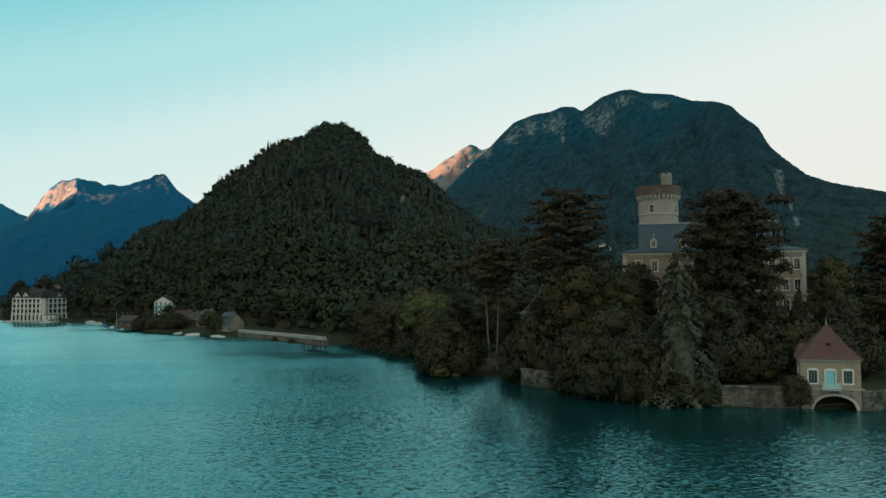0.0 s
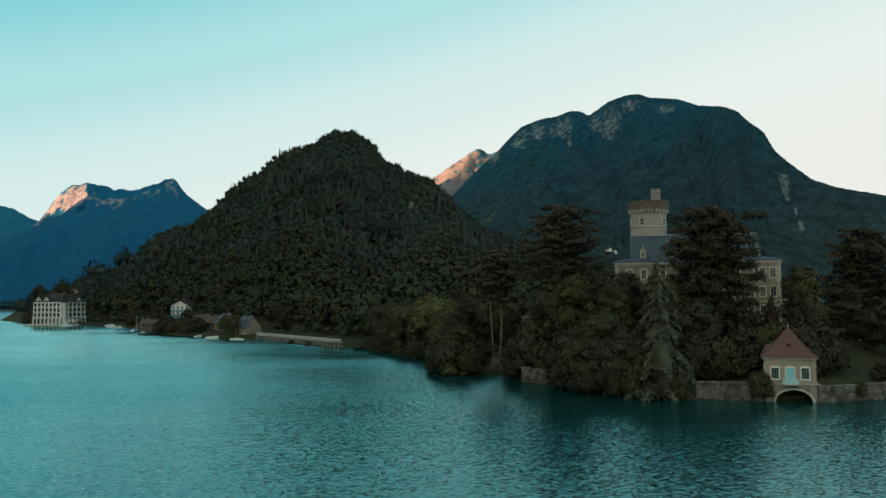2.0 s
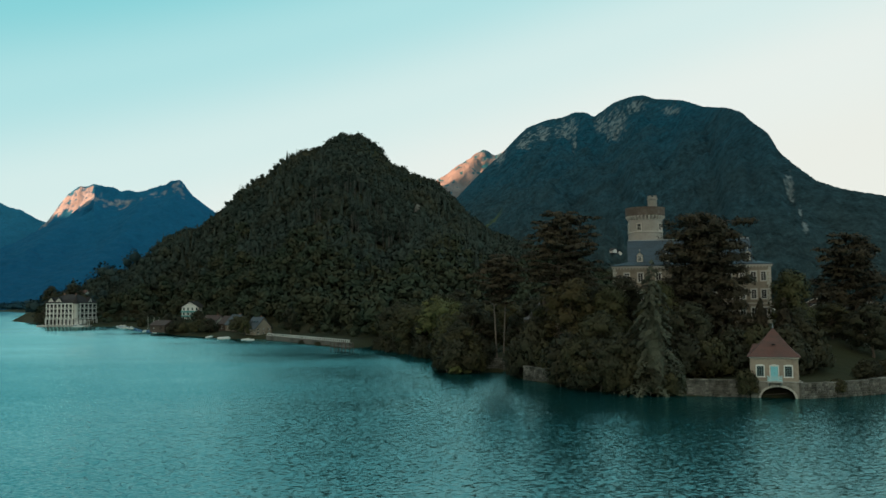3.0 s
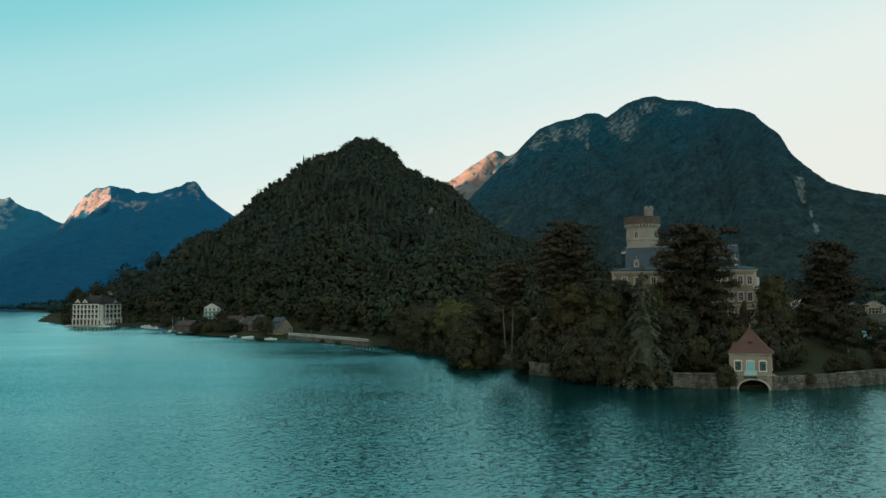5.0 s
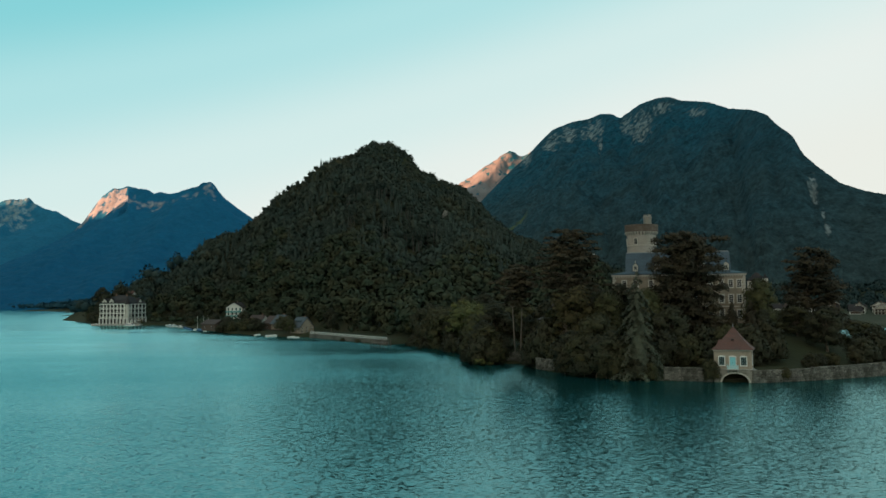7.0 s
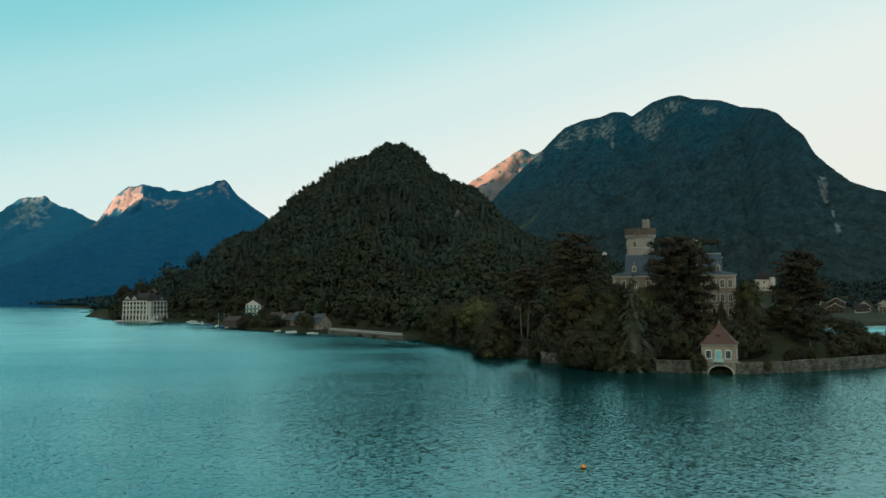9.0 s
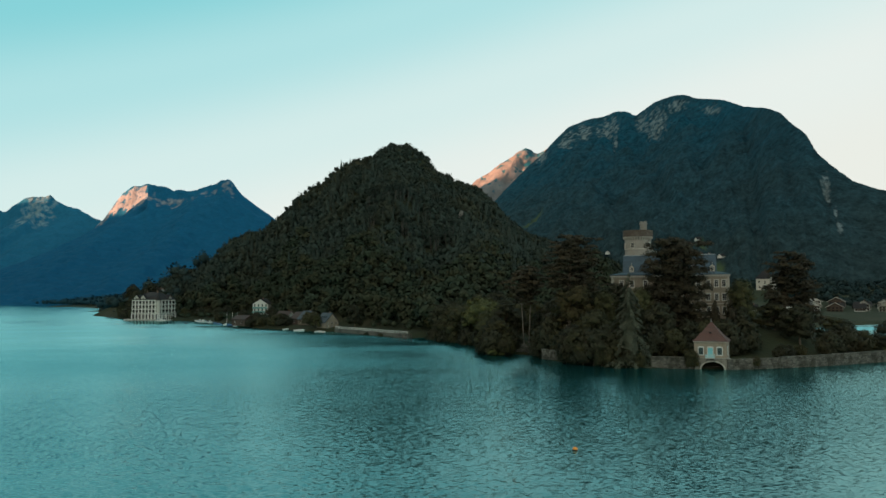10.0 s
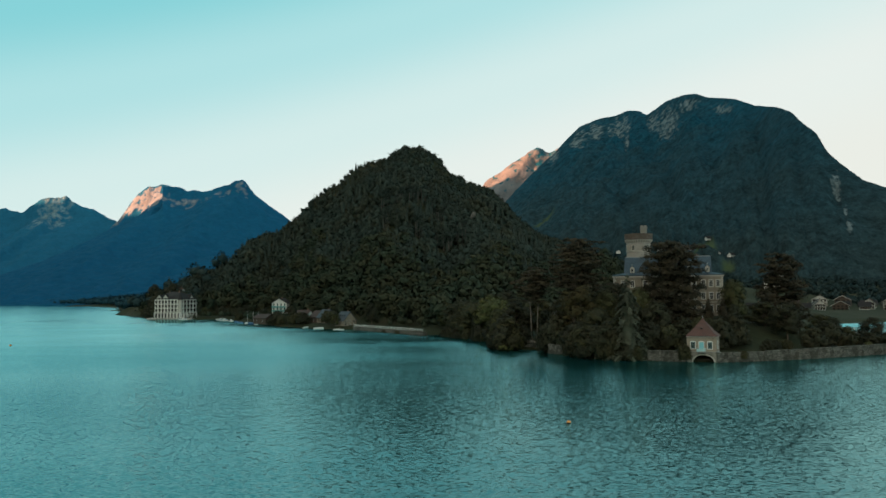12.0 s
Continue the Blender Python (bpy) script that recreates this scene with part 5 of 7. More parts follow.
def pavilion():
    w, floor, eave = 6.3, 2.25, 5.72
    p = thing("pavilion", at(44.85, 108.2, 0, -20), "small ochre lakeside pavilion with red pyramid roof above a boat arch", "pavilion")
    # boathouse below
    part("boat_arch", arch_wall(w, floor, 0.5, 3.55, 2.25, 1.55, PAV_BASE), p, at(-w / 2, 0, 0), "wall with a wide dark boat arch")
    a = Acc()
    for i in range(17):
        t0, t1 = math.pi * i / 17 + 0.012, math.pi * (i + 1) / 17 - 0.012
        pts = []
        for y in (-0.05, 0.3):
            for t, r in ((t0, 0), (t1, 0), (t1, 1), (t0, 1)):
                pts.append((0.4 - (2.25 + 0.3 * r) * math.cos(t), y, (1.55 + 0.28 * r) * math.sin(t)))
        a.add(pts, [(0, 1, 2, 3), (7, 6, 5, 4), (0, 4, 5, 1), (1, 5, 6, 2), (2, 6, 7, 3), (3, 7, 4, 0)])
    part("arch_stones", a.mesh("arch_stones", TRIM), p)
    for x in (-w / 2, w / 2 - 0.5):
        part("base_wall", Acc().box(x, 0.5, -1.5, x + 0.5, w, floor).mesh("base_wall", PAV_BASE), p)
    part("base_wall", Acc().box(-w / 2 + 0.5, w - 0.5, -1.5, w / 2 - 0.5, w, floor).mesh("base_wall", MORTAR), p)
    part("floor_slab", Acc().box(-w / 2, 0, floor, w / 2, w, floor + 0.12).mesh("floor_slab", CONCRETE), p)
    part("boat_beam", Acc().tube((-1.2, 1.2, 0.35), (1.6, 0.9, 0.62), 0.06, 0.06).mesh("boat_beam", WOOD_DARK), p)
    # upper room
    h = eave - floor - 0.12
    m0 = at(0, 0, floor + 0.12)
    ops = [(0.85, 0.62, 0.94, 1.45), (w / 2 - 0.5, 0.0, 1.0, 2.05), (w - 0.85 - 0.94, 0.62, 0.94, 1.45)]
    part("wall", wall_mesh(w, h, 0.4, ops, PAV_WALL), p, m0 @ at(-w / 2))
    part("wall", wall_mesh(w - 0.8, h, 0.4, [(2.0, 0.62, 0.94, 1.45)], PAV_WALL), p, m0 @ at(w / 2, 0.4, 0, 90))
    part("wall", wall_mesh(w, h, 0.4, [], PAV_WALL), p, m0 @ at(w / 2, w, 0, 180))
    part("wall", wall_mesh(w - 0.8, h, 0.4, [(2.0, 0.62, 0.94, 1.45)], PAV_WALL), p, m0 @ at(-w / 2, w - 0.4, 0, -90))
    for m in (m0 @ at(-w / 2 + 0.85, 0, 0.62), m0 @ at(w / 2 - 0.85 - 0.94, 0, 0.62), m0 @ at(w / 2, 2.4, 0.62, 90), m0 @ at(-w / 2, w - 2.4, 0.62, -90)):
        o = window(p, m, 0.94, 1.45, sash=SASH_TEAL, surround=None, cols=3, rows=5)
        part("surround", arched_top(0.94, 1.45, 0.13, 0.12, 0.12).box(-0.17, -0.12, -0.14, 1.11, 0.12, 0).mesh("surround", WHITE), o, None, "white arched surround")
    door = part("door", Acc().box(0.03, 0.14, 0.02, 0.495, 0.2, 2.03).box(0.505, 0.14, 0.02, 0.97, 0.2, 2.03).mesh("door", TURQUOISE), p, m0 @ at(-0.5), "turquoise painted double door")
    for x in (0.09, 0.565):
        for z, zz in ((0.12, 0.75), (0.85, 1.9)):
            part("door_panel", Acc().box(x, 0.115, z, x + 0.345, 0.1399, zz).mesh("door_panel", TURQUOISE), door)
    part("handle", Acc().tube((0.46, 0.08, 1.0), (0.46, 0.08, 1.14), 0.015, 0.015, 6).mesh("handle", IRON), door)
    part("surround", arched_top(1.0, 2.05, 0.13, 0.12, 0.14).mesh("surround", WHITE), door, None, "white arched surround")
    # balcony
    b = part("balcony", Acc().box(-1.0, -0.95, floor - 0.02, 1.05, 0, floor + 0.1).mesh("balcony", CONCRETE), p)
    for x in (-0.8, 0.85):
        part("bracket", Acc().add([(x - 0.08, 0, floor - 0.6), (x + 0.08, 0, floor - 0.6), (x + 0.08, -0.8, floor - 0.02), (x - 0.08, -0.8, floor - 0.02), (x - 0.08, 0, floor - 0.02), (x + 0.08, 0, floor - 0.02)],
                                     [(0, 1, 2, 3), (0, 3, 4), (1, 5, 2), (3, 2, 5, 4)]).mesh("bracket", CONCRETE), b)
    rail = part("railing", Acc().box(-0.98, -0.93, floor + 0.84, 1.03, -0.86, floor + 0.9).box(-0.98, -0.86, floor + 0.84, -0.92, 0, floor + 0.9).box(0.97, -0.86, floor + 0.84, 1.03, 0, floor + 0.9).mesh("railing", PALE_TURQUOISE), b, None, "pale turquoise balcony railing")
    a = Acc().box(-0.9, -0.91, floor + 0.2, 0.96, -0.88, floor + 0.42).box(-0.9, -0.91, floor + 0.5, 0.96, -0.88, floor + 0.72)
    part("board", a.mesh("board", PALE_TURQUOISE), rail)
    for i in range(15):
        part("baluster", Acc().box(-0.98 + i * 0.14, -0.92, floor + 0.1, -0.95 + i * 0.14, -0.88, floor + 0.84).mesh("baluster", PALE_TURQUOISE), rail)
    # eaves, roof of tile courses, finial
    part("cornice", Acc().box(-w / 2 - 0.14, -0.14, eave - 0.2, w / 2 + 0.14, -0.002, eave).box(w / 2 + 0.002, 0, eave - 0.2, w / 2 + 0.14, w, eave).box(-w / 2 - 0.14, 0, eave - 0.2, -w / 2 - 0.002, w, eave).mesh("cornice", TRIM), p)
    n, rise, hw = 26, 3.95, w / 2 + 0.35
    hi = hw * 0.86
    roof = part("roof", Acc().add([(-hi, w / 2 - hi, eave), (hi, w / 2 - hi, eave), (hi, w / 2 + hi, eave), (-hi, w / 2 + hi, eave), (0, w / 2, eave + rise)],
                                  [(3, 2, 1, 0), (0, 1, 4), (1, 2, 4), (2, 3, 4), (3, 0, 4)]).mesh("roof", TILE), p, None, "steep red-brown tiled pyramid roof")
    for i in range(n):
        t0, t1 = i / n, (i + 1) / n
        r0, r1 = ((1 - t0) * 0.90 + 0.10 * (1 - t0) ** 6) * hw + 0.05, max(((1 - t1) * 0.90 + 0.10 * (1 - t1) ** 6) * hw + 0.02, 0.04)
        z0, z1 = eave + rise * t0 - 0.01, eave + rise * t1 + 0.03
        c = [(-r0, -r0), (r0, -r0), (r0, r0), (-r0, r0)]
        d = [(-r1, -r1), (r1, -r1), (r1, r1), (-r1, r1)]
        a = Acc().add([(x, y + w / 2, z0) for x, y in c] + [(x, y + w / 2, z1) for x, y in d], [(j, (j + 1) % 4, 4 + (j + 1) % 4, 4 + j) for j in range(4)] + [(3, 2, 1, 0)])
        part("tile_course", a.mesh("tile_course", TILE), roof)
    part("vent", Acc().box(-0.22, 0.72, 7.35, 0.22, 1.25, 7.52).mesh("vent", DARK_ROOF), roof)
    part("finial", Acc().lathe([(0.09, 9.6), (0.12, 9.75), (0.05, 9.9), (0.05, 10.1), (0.0, 10.4)], 8, w * 0, w / 2, False).mesh("finial", LEAD), roof)
    # small wing to the rear and steps
    part("rear_wing", wall_mesh(2.0, 3.4, 2.4, [], PAV_WALL), p, at(-w / 2 + 0.05, w + 0.01, floor))
    part("rear_wing_roof", hip_roof(2.0, 2.4, 0.25, 1.5, 1.4, TILE), p, at(-w / 2 + 1.05, w + 0.01, floor + 3.4))
    for i in range(4):
        part("step", Acc().box(w / 2 + 0.02 + i * 0.32, 1.6, 1.0, w / 2 + 0.34 + i * 0.32, 3.2, 2.3 - i * 0.19).mesh("step", CONCRETE), p)


pavilion()


# ---------------------------------------------------------------- garden wall along the water
def rubble_wall(points, top0, top1, label, seed, thick=0.7):
    """A stone wall along the points, with a rough face of single stones and a flat coping."""
    rng = random.Random(seed)
    wobj = thing("garden_wall", Matrix.Identity(4), label, "wall", "walls along the water")
    core, stones, cope = Acc(), Acc(), Acc()
    total = sum(math.dist(p, q) for p, q in zip(points, points[1:]))
    run = 0.0
    for p, q in zip(points, points[1:]):
        seg = math.dist(p, q)
        d = Vector((q[0] - p[0], q[1] - p[1], 0)).normalized()
        nn = Vector((d.y, -d.x, 0))
        h0, h1 = top0 + (top1 - top0) * run / total, top0 + (top1 - top0) * (run + seg) / total
        P, Q = Vector((*p, 0)), Vector((*q, 0))
        core.add([P + Vector((0, 0, -1.5)), Q + Vector((0, 0, -1.5)), Q - nn * thick + Vector((0, 0, -1.5)), P - nn * thick + Vector((0, 0, -1.5)),
                  P + Vector((0, 0, h0)), Q + Vector((0, 0, h1)), Q - nn * thick + Vector((0, 0, h1)), P - nn * thick + Vector((0, 0, h0))],
                 [(3, 2, 1, 0), (4, 5, 6, 7), (0, 1, 5, 4), (1, 2, 6, 5), (2, 3, 7, 6), (3, 0, 4, 7)])
        z = -0.25
        while z < max(h0, h1) - 0.2:
            hh = rng.uniform(0.2, 0.36)
            x = rng.uniform(0, 0.3)
            while x < seg - 0.2:
                ll = rng.uniform(0.3, 0.75)
                top = h0 + (h1 - h0) * x / seg - 0.03
                if z + 0.1 < top:
                    o = rng.uniform(0.03, 0.13)
                    zt = min(z + hh - 0.035, top)
                    a0, a1 = P + d * x, P + d * min(x + ll - 0.04, seg)
                    b = [a0 + Vector((0, 0, z)), a1 + Vector((0, 0, z)), a1 + Vector((0, 0, zt)), a0 + Vector((0, 0, zt))]
                    e = 0.05
                    f = [b[0] + d * e + Vector((0, 0, e)) + nn * o, b[1] - d * e + Vector((0, 0, e)) + nn * o, b[2] - d * e * rng.random() - Vector((0, 0, e)) + nn * o, b[3] + d * e - Vector((0, 0, e * rng.random())) + nn * o]
                    stones.add(b + f, [(4, 5, 6, 7), (0, 1, 5, 4), (1, 2, 6, 5), (2, 3, 7, 6), (3, 0, 4, 7)])
                x += ll
            z += hh
        x = 0.0
        while x < seg:
            ll = min(rng.uniform(0.6, 1.1), seg - x)
            top = h0 + (h1 - h0) * x / seg + rng.uniform(-0.02, 0.03)
            a0, a1 = P + d * (x + 0.015), P + d * (x + ll - 0.015)
            lo, hi = Vector((0, 0, top + 0.004)), Vector((0, 0, top + 0.15))
            cope.add([a0 + nn * 0.16 + lo, a1 + nn * 0.16 + lo, a1 - nn * (thick + 0.05) + lo, a0 - nn * (thick + 0.05) + lo, a0 + nn * 0.14 + hi, a1 + nn * 0.14 + hi, a1 - nn * (thick + 0.03) + hi, a0 - nn * (thick + 0.03) + hi],
                     [(3, 2, 1, 0), (4, 5, 6, 7), (0, 1, 5, 4), (1, 2, 6, 5), (2, 3, 7, 6), (3, 0, 4, 7)])
            x += ll
        run += seg
    part("core", core.mesh("core", MORTAR), wobj)
    tagged(part("stones", stones.mesh("stones", RUBBLE), wobj), kind="stuff")
    tagged(part("coping", cope.mesh("coping", RUBBLE), wobj), kind="stuff")


rubble_wall([(33.6, 111.9), (36.5, 111.1), (41.7, 109.3)], 2.25, 2.3, "grey rubble stone wall rising from the water beside the pavilion", 1)
rubble_wall([(47.9, 106.95), (53.5, 108.7), (59.7, 111.1)], 2.0, 2.05, "low rubble stone wall running on from the pavilion", 2)
rubble_wall([(59.8, 111.2), (66, 114.2), (73, 118.2), (84, 125.5), (96, 133.5), (110, 143.5), (122, 152)], 2.2, 2.6, "long rubble stone garden wall curving along the lawn", 3)
rubble_wall([(5.6, 156.0), (12.8, 155.2)], 2.5, 2.5, "mossy rubble stone quay wall under the trees", 4)
rubble_wall([(12.3, 138.6), (16.8, 130.2)], 2.3, 2.2, "mossy rubble stone quay wall under the trees", 5)
rubble_wall([(-14, 231), (-8.2, 208.5)], 1.0, 1.0, "low stone quay wall at the water's edge below the trees", 6)


# ---------------------------------------------------------------- trees of the castle park
def limb(a, p0, p1, r0, r1, sag, n=4, sides=6, rng=None):
    """A bent branch from p0 to p1."""
    p0, p1 = Vector(p0), Vector(p1)
    last, lr = p0, r0
    for i in range(1, n + 1):
        t = i / n
        q = p0.lerp(p1, t) + Vector((0, 0, -sag * math.sin(math.pi * t)))
        if rng and i < n:
            q += Vector((rng.uniform(-1, 1), rng.uniform(-1, 1), rng.uniform(-0.5, 0.5))) * r0 * 0.9
        r = r0 + (r1 - r0) * t
        a.tube(last, q, lr, r, sides)
        last, lr = q, r
    return last


def broadleaf(h, r, seed, mat, name="tree", trunk_share=0.10, leaves=5200, leaf=0.215, lumps=20, low=False):
    rng, rr = np.random.RandomState(seed), random.Random(seed)
    t = thing(name, Matrix.Identity(4), "leafy tree", "tree")
    trunk, branches = Acc(), Acc()
    top = Vector((rr.uniform(-0.4, 0.4), rr.uniform(-0.4, 0.4), h * 0.55))
    limb(trunk, (0, 0, -0.5), top, h * 0.020 + 0.05, h * 0.010, 0, 5, 8, rr)
    z0 = h * trunk_share
    cents, rads = [], []
    lop = rr.uniform(0, 6.28)
    for i in range(lumps):
        u = (i + 0.5) / lumps
        zc = z0 + (h - z0) * (0.08 + 0.84 * u)
        th = i * 2.4 + rr.uniform(-0.6, 0.6)
        side = 1 + 0.22 * math.cos(th - lop) + 0.12 * math.cos(3 * th + lop)
        spread = r * side * math.sqrt(max(0.04, 1 - (2 * u - 0.75) ** 2 / 1.6)) * rr.uniform(0.35, 0.86)
        c = Vector((spread * math.cos(th), spread * math.sin(th), zc))
        if i == lumps - 1:
            c = Vector((rr.uniform(-0.15, 0.15) * r, 0, h * 0.9))
        cents.append(c)
        rads.append(r * rr.uniform(0.26, 0.52) * (0.8 if u > 0.85 else 1))
        limb(branches, top * rr.uniform(0.35, 0.95), c, h * 0.008, 0.03, -0.05 * h, 3, 5, rr)
    w = np.array(rads) ** 2
    pick = rng.choice(lumps, leaves, p=w / w.sum())
    d = unit(leaves, rng, 0.45)
    rad = np.array(rads)[pick][:, None]
    pos = np.array([c[:] for c in cents])[pick] + d * rad * np.array([1.1, 1.1, 0.72]) * (0.55 + 0.55 * rng.rand(leaves, 1) ** 0.6)
    pos[:, 2] = np.maximum(pos[:, 2], 0.15)
    whole = (pos - np.array([0, 0, h * 0.5])) / np.array([r, r, h * 0.5])
    soft = d * 0.75 + whole * 0.45 + np.array([0, 0, 0.12])
    q = leaf_quads(pos, soft, leaf * (0.55 + 0.9 * rng.rand(leaves)), rng, 1.0, 0.5)
    core = Acc().quads(q, soft + 0.12 * rng.normal(size=soft.shape))
    for c, rd in zip(cents, rads):
        core.add([(c.x + v[0] * rd * 0.62, c.y + v[1] * rd * 0.62, max(0.1, c.z + v[2] * rd * 0.42)) for v in BLOB_V], BLOB_F.tolist())
    part("trunk", trunk.mesh("trunk", BARK), t)
    tagged(part("branchwork", branches.mesh("branchwork", BARK), t), kind="stuff")
    part("crown", core.mesh("crown", mat), t)
    return t


def layered(h, r, seed, mat, bark=BARK, bare=0.3, pads=46, leaves=95, flat=0.16, name="cedar_tree", stems=1, lean=0.0, shape=None, leaf=0.20, pad=0.36, slim=1.0):
    """A cedar or pine: stems with level, tiered branch pads."""
    rng, rr = np.random.RandomState(seed), random.Random(seed)
    t = thing(name, Matrix.Identity(4), "dark cedar", "tree")
    trunks, branches, crown = [], Acc(), Acc()
    shape = shape or (lambda u: 0.55 + 0.45 * math.sin(math.pi * min(1, u * 0.95 + 0.12)) if u < 0.75 else 0.95 - 1.7 * (u - 0.75))
    bases = []
    for s in range(stems):
        th = s * 2.5 + 0.4
        foot = Vector((0.35 * r * (s > 0) * math.cos(th) + (-lean if s == 0 else 0), 0.35 * r * (s > 0) * math.sin(th), -0.5))
        tip = Vector((foot.x * (s > 0) + rr.uniform(-0.05, 0.05) * h * (s > 0), foot.y, h * (0.97 if s == 0 else rr.uniform(0.78, 0.92))))
        trunk = Acc()
        limb(trunk, foot, tip, (h * 0.019 + 0.09) * slim, 0.07, 0, 7, 8, rr if slim == 1.0 else None)
        trunks.append(trunk)
        bases.append((foot, tip))
    for i in range(pads):
        u = (i + rr.random()) / pads
        foot, tip = bases[i % stems]
        z = h * (bare + (1 - bare) * u * 0.99)
        st = foot.lerp(tip, min(0.98, z / h))
        st.z = z - 0.06 * h * (1 - u)
        th = i * 2.4 + rr.uniform(-0.6, 0.6)
        length = r * shape(u) * rr.uniform(0.35, 1.0)
        end = st + Vector((length * math.cos(th), length * math.sin(th), 0.05 * h * (1 - u) * rr.uniform(0.0, 1.4)))
        limb(branches, st, end, 0.05 + 0.012 * h * (1 - u) * 0.5, 0.03, -0.02 * h, 3, 5, rr)
        # each branch carries a few tufts, larger towards its end
        for k in range(3):
            share = (0.45, 0.75, 1.0)[k]
            c = st.lerp(end, share) + Vector((rr.uniform(-0.2, 0.2), rr.uniform(-0.2, 0.2), rr.uniform(-0.04, 0.10))) * r * 0.5
            pr = r * pad * rr.uniform(0.45, 0.95) * (0.75 + 0.25 * share) * (1 if u < 0.85 else 0.8)
            n = int(leaves * rr.uniform(0.45, 0.85) * (pr / (r * pad)) ** 1.3)
            ang, rad = rng.rand(n) * 2 * math.pi, np.sqrt(rng.rand(n))
            bumpy = 1 + 0.25 * np.sin(ang * 3 + i) + 0.15 * np.sin(ang * 7 + 2 * i)
            lift = pr * (flat * 1.6 * (1 - rad ** 2) + flat * 0.45 * rng.normal(size=n) - flat * 0.3)
            pos = np.stack([c.x + pr * rad * bumpy * np.cos(ang), c.y + pr * rad * bumpy * np.sin(ang), c.z + lift], -1)
            out = np.array([math.cos(th), math.sin(th), 0.0]) * 0.25
            soft = np.stack([rad * np.cos(ang), rad * np.sin(ang), 0.75 + lift / pr], -1) + out
            crown.quads(leaf_quads(pos, soft, leaf * (0.6 + 0.8 * rng.rand(n)), rng, 1.3, 0.4), soft + 0.12 * rng.normal(size=soft.shape))
            crown.add([(c.x + pr * 0.55 * math.cos(j * 1.2566), c.y + pr * 0.55 * math.sin(j * 1.2566), c.z - 0.04 * pr) for j in range(5)] + [(c.x, c.y, c.z + flat * 1.1 * pr), (c.x, c.y, c.z - 0.16 * pr)],
                      [(j, (j + 1) % 5, 5) for j in range(5)] + [((j + 1) % 5, j, 6) for j in range(5)])
    for trunk in trunks:
        part("trunk", trunk.mesh("trunk", bark), t)
    tagged(part("branchwork", branches.mesh("branchwork", bark), t), kind="stuff")
    part("crown", crown.mesh("crown", mat), t)
    return t


def spruce(h, r, seed, mat, name="spruce_tree", droop=0.35, leaf=0.15, low=0.03, tier=0.03, dense=1.0):
    """A spruce: whorls of drooping boughs, each a fringe of hanging twigs."""
    rng, rr = np.random.RandomState(seed), random.Random(seed)
    t = thing(name, Matrix.Identity(4), "spruce", "tree")
    trunk, branches, crown = Acc(), Acc(), Acc()
    limb(trunk, (0, 0, -0.5), (0, 0, h), h * 0.016 + 0.05, 0.03, 0, 4, 7)
    z = h * low
    i = 0
    while z < h * 0.985:
        u = z / h
        length = r * (1 - u) ** 0.80 * rr.uniform(0.84, 1.16) + 0.12
        for j in range(9 if u < 0.8 else 6):
            th = i * 0.6 + j * 2 * math.pi / 9 + rr.uniform(-0.2, 0.2)
            ll = length * rr.uniform(0.62, 1.15)
            zz = z + rr.uniform(-0.3, 0.3) * tier * h
            end = Vector((ll * math.cos(th), ll * math.sin(th), zz - droop * ll * 0.55))
            limb(branches, (0, 0, zz), end, 0.05 * (1 - u) + 0.015, 0.012, -0.10 * ll, 2, 4)
            n = max(10, int(dense * 60 * ll / r))
            s = 0.12 + 0.93 * rng.rand(n) ** 0.7
            side = rng.normal(size=n) * 0.15 * ll * (1.15 - s * 0.75)
            hang = rng.rand(n) ** 1.6 * (0.10 * ll + 0.15)
            pos = np.stack([ll * s * math.cos(th) - side * math.sin(th), ll * s * math.sin(th) + side * math.cos(th),
                            zz - droop * ll * (0.25 * s + 0.45 * s * s) + 0.16 * ll * np.sin(math.pi * s) - hang - np.abs(side) * 0.4], -1)
            soft = np.stack([math.cos(th) * (0.3 + 0.5 * s) - math.sin(th) * side * 0.6, math.sin(th) * (0.3 + 0.5 * s) + math.cos(th) * side * 0.6, 0.75 - hang * 0.8], -1)
            crown.quads(leaf_quads(pos, soft, leaf * (0.7 + 0.7 * rng.rand(n)), rng, 1.5, 0.35), soft + 0.15 * rng.normal(size=soft.shape))
        z += max(0.3, h * tier) * (1.2 - 0.5 * u)
        i += 1
    ring = [(math.cos(k * 0.9) * r * 0.38, math.sin(k * 0.9) * r * 0.38, h * low) for k in range(7)]
    crown.add(ring + [(0, 0, h * 0.85)], [(k, (k + 1) % 7, 7) for k in range(7)])
    part("trunk", trunk.mesh("trunk", BARK), t)
    tagged(part("branchwork", branches.mesh("branchwork", BARK), t), kind="stuff")
    part("crown", crown.mesh("crown", mat), t)
    return t


PLANTED = set()


def plant(t, x, y, label, turn=0.0, s=1.0, sz=None, z=None, group="", category="tree"):
    """Sets the tree t (or a copy of it) on the ground."""
    m = Matrix.Translation((x, y, gz(x, y) if z is None else z)) @ pose(0, 0, 0, 0, 0, turn) @ Matrix.Diagonal((s, s, sz or s, 1))
    if t.name not in PLANTED:
        PLANTED.add(t.name)
        t.matrix_basis = m
    else:
        t = copy_thing(t, m)
    t["label"], t["category"] = label, category
    if group:
        t["group"] = group
    return t


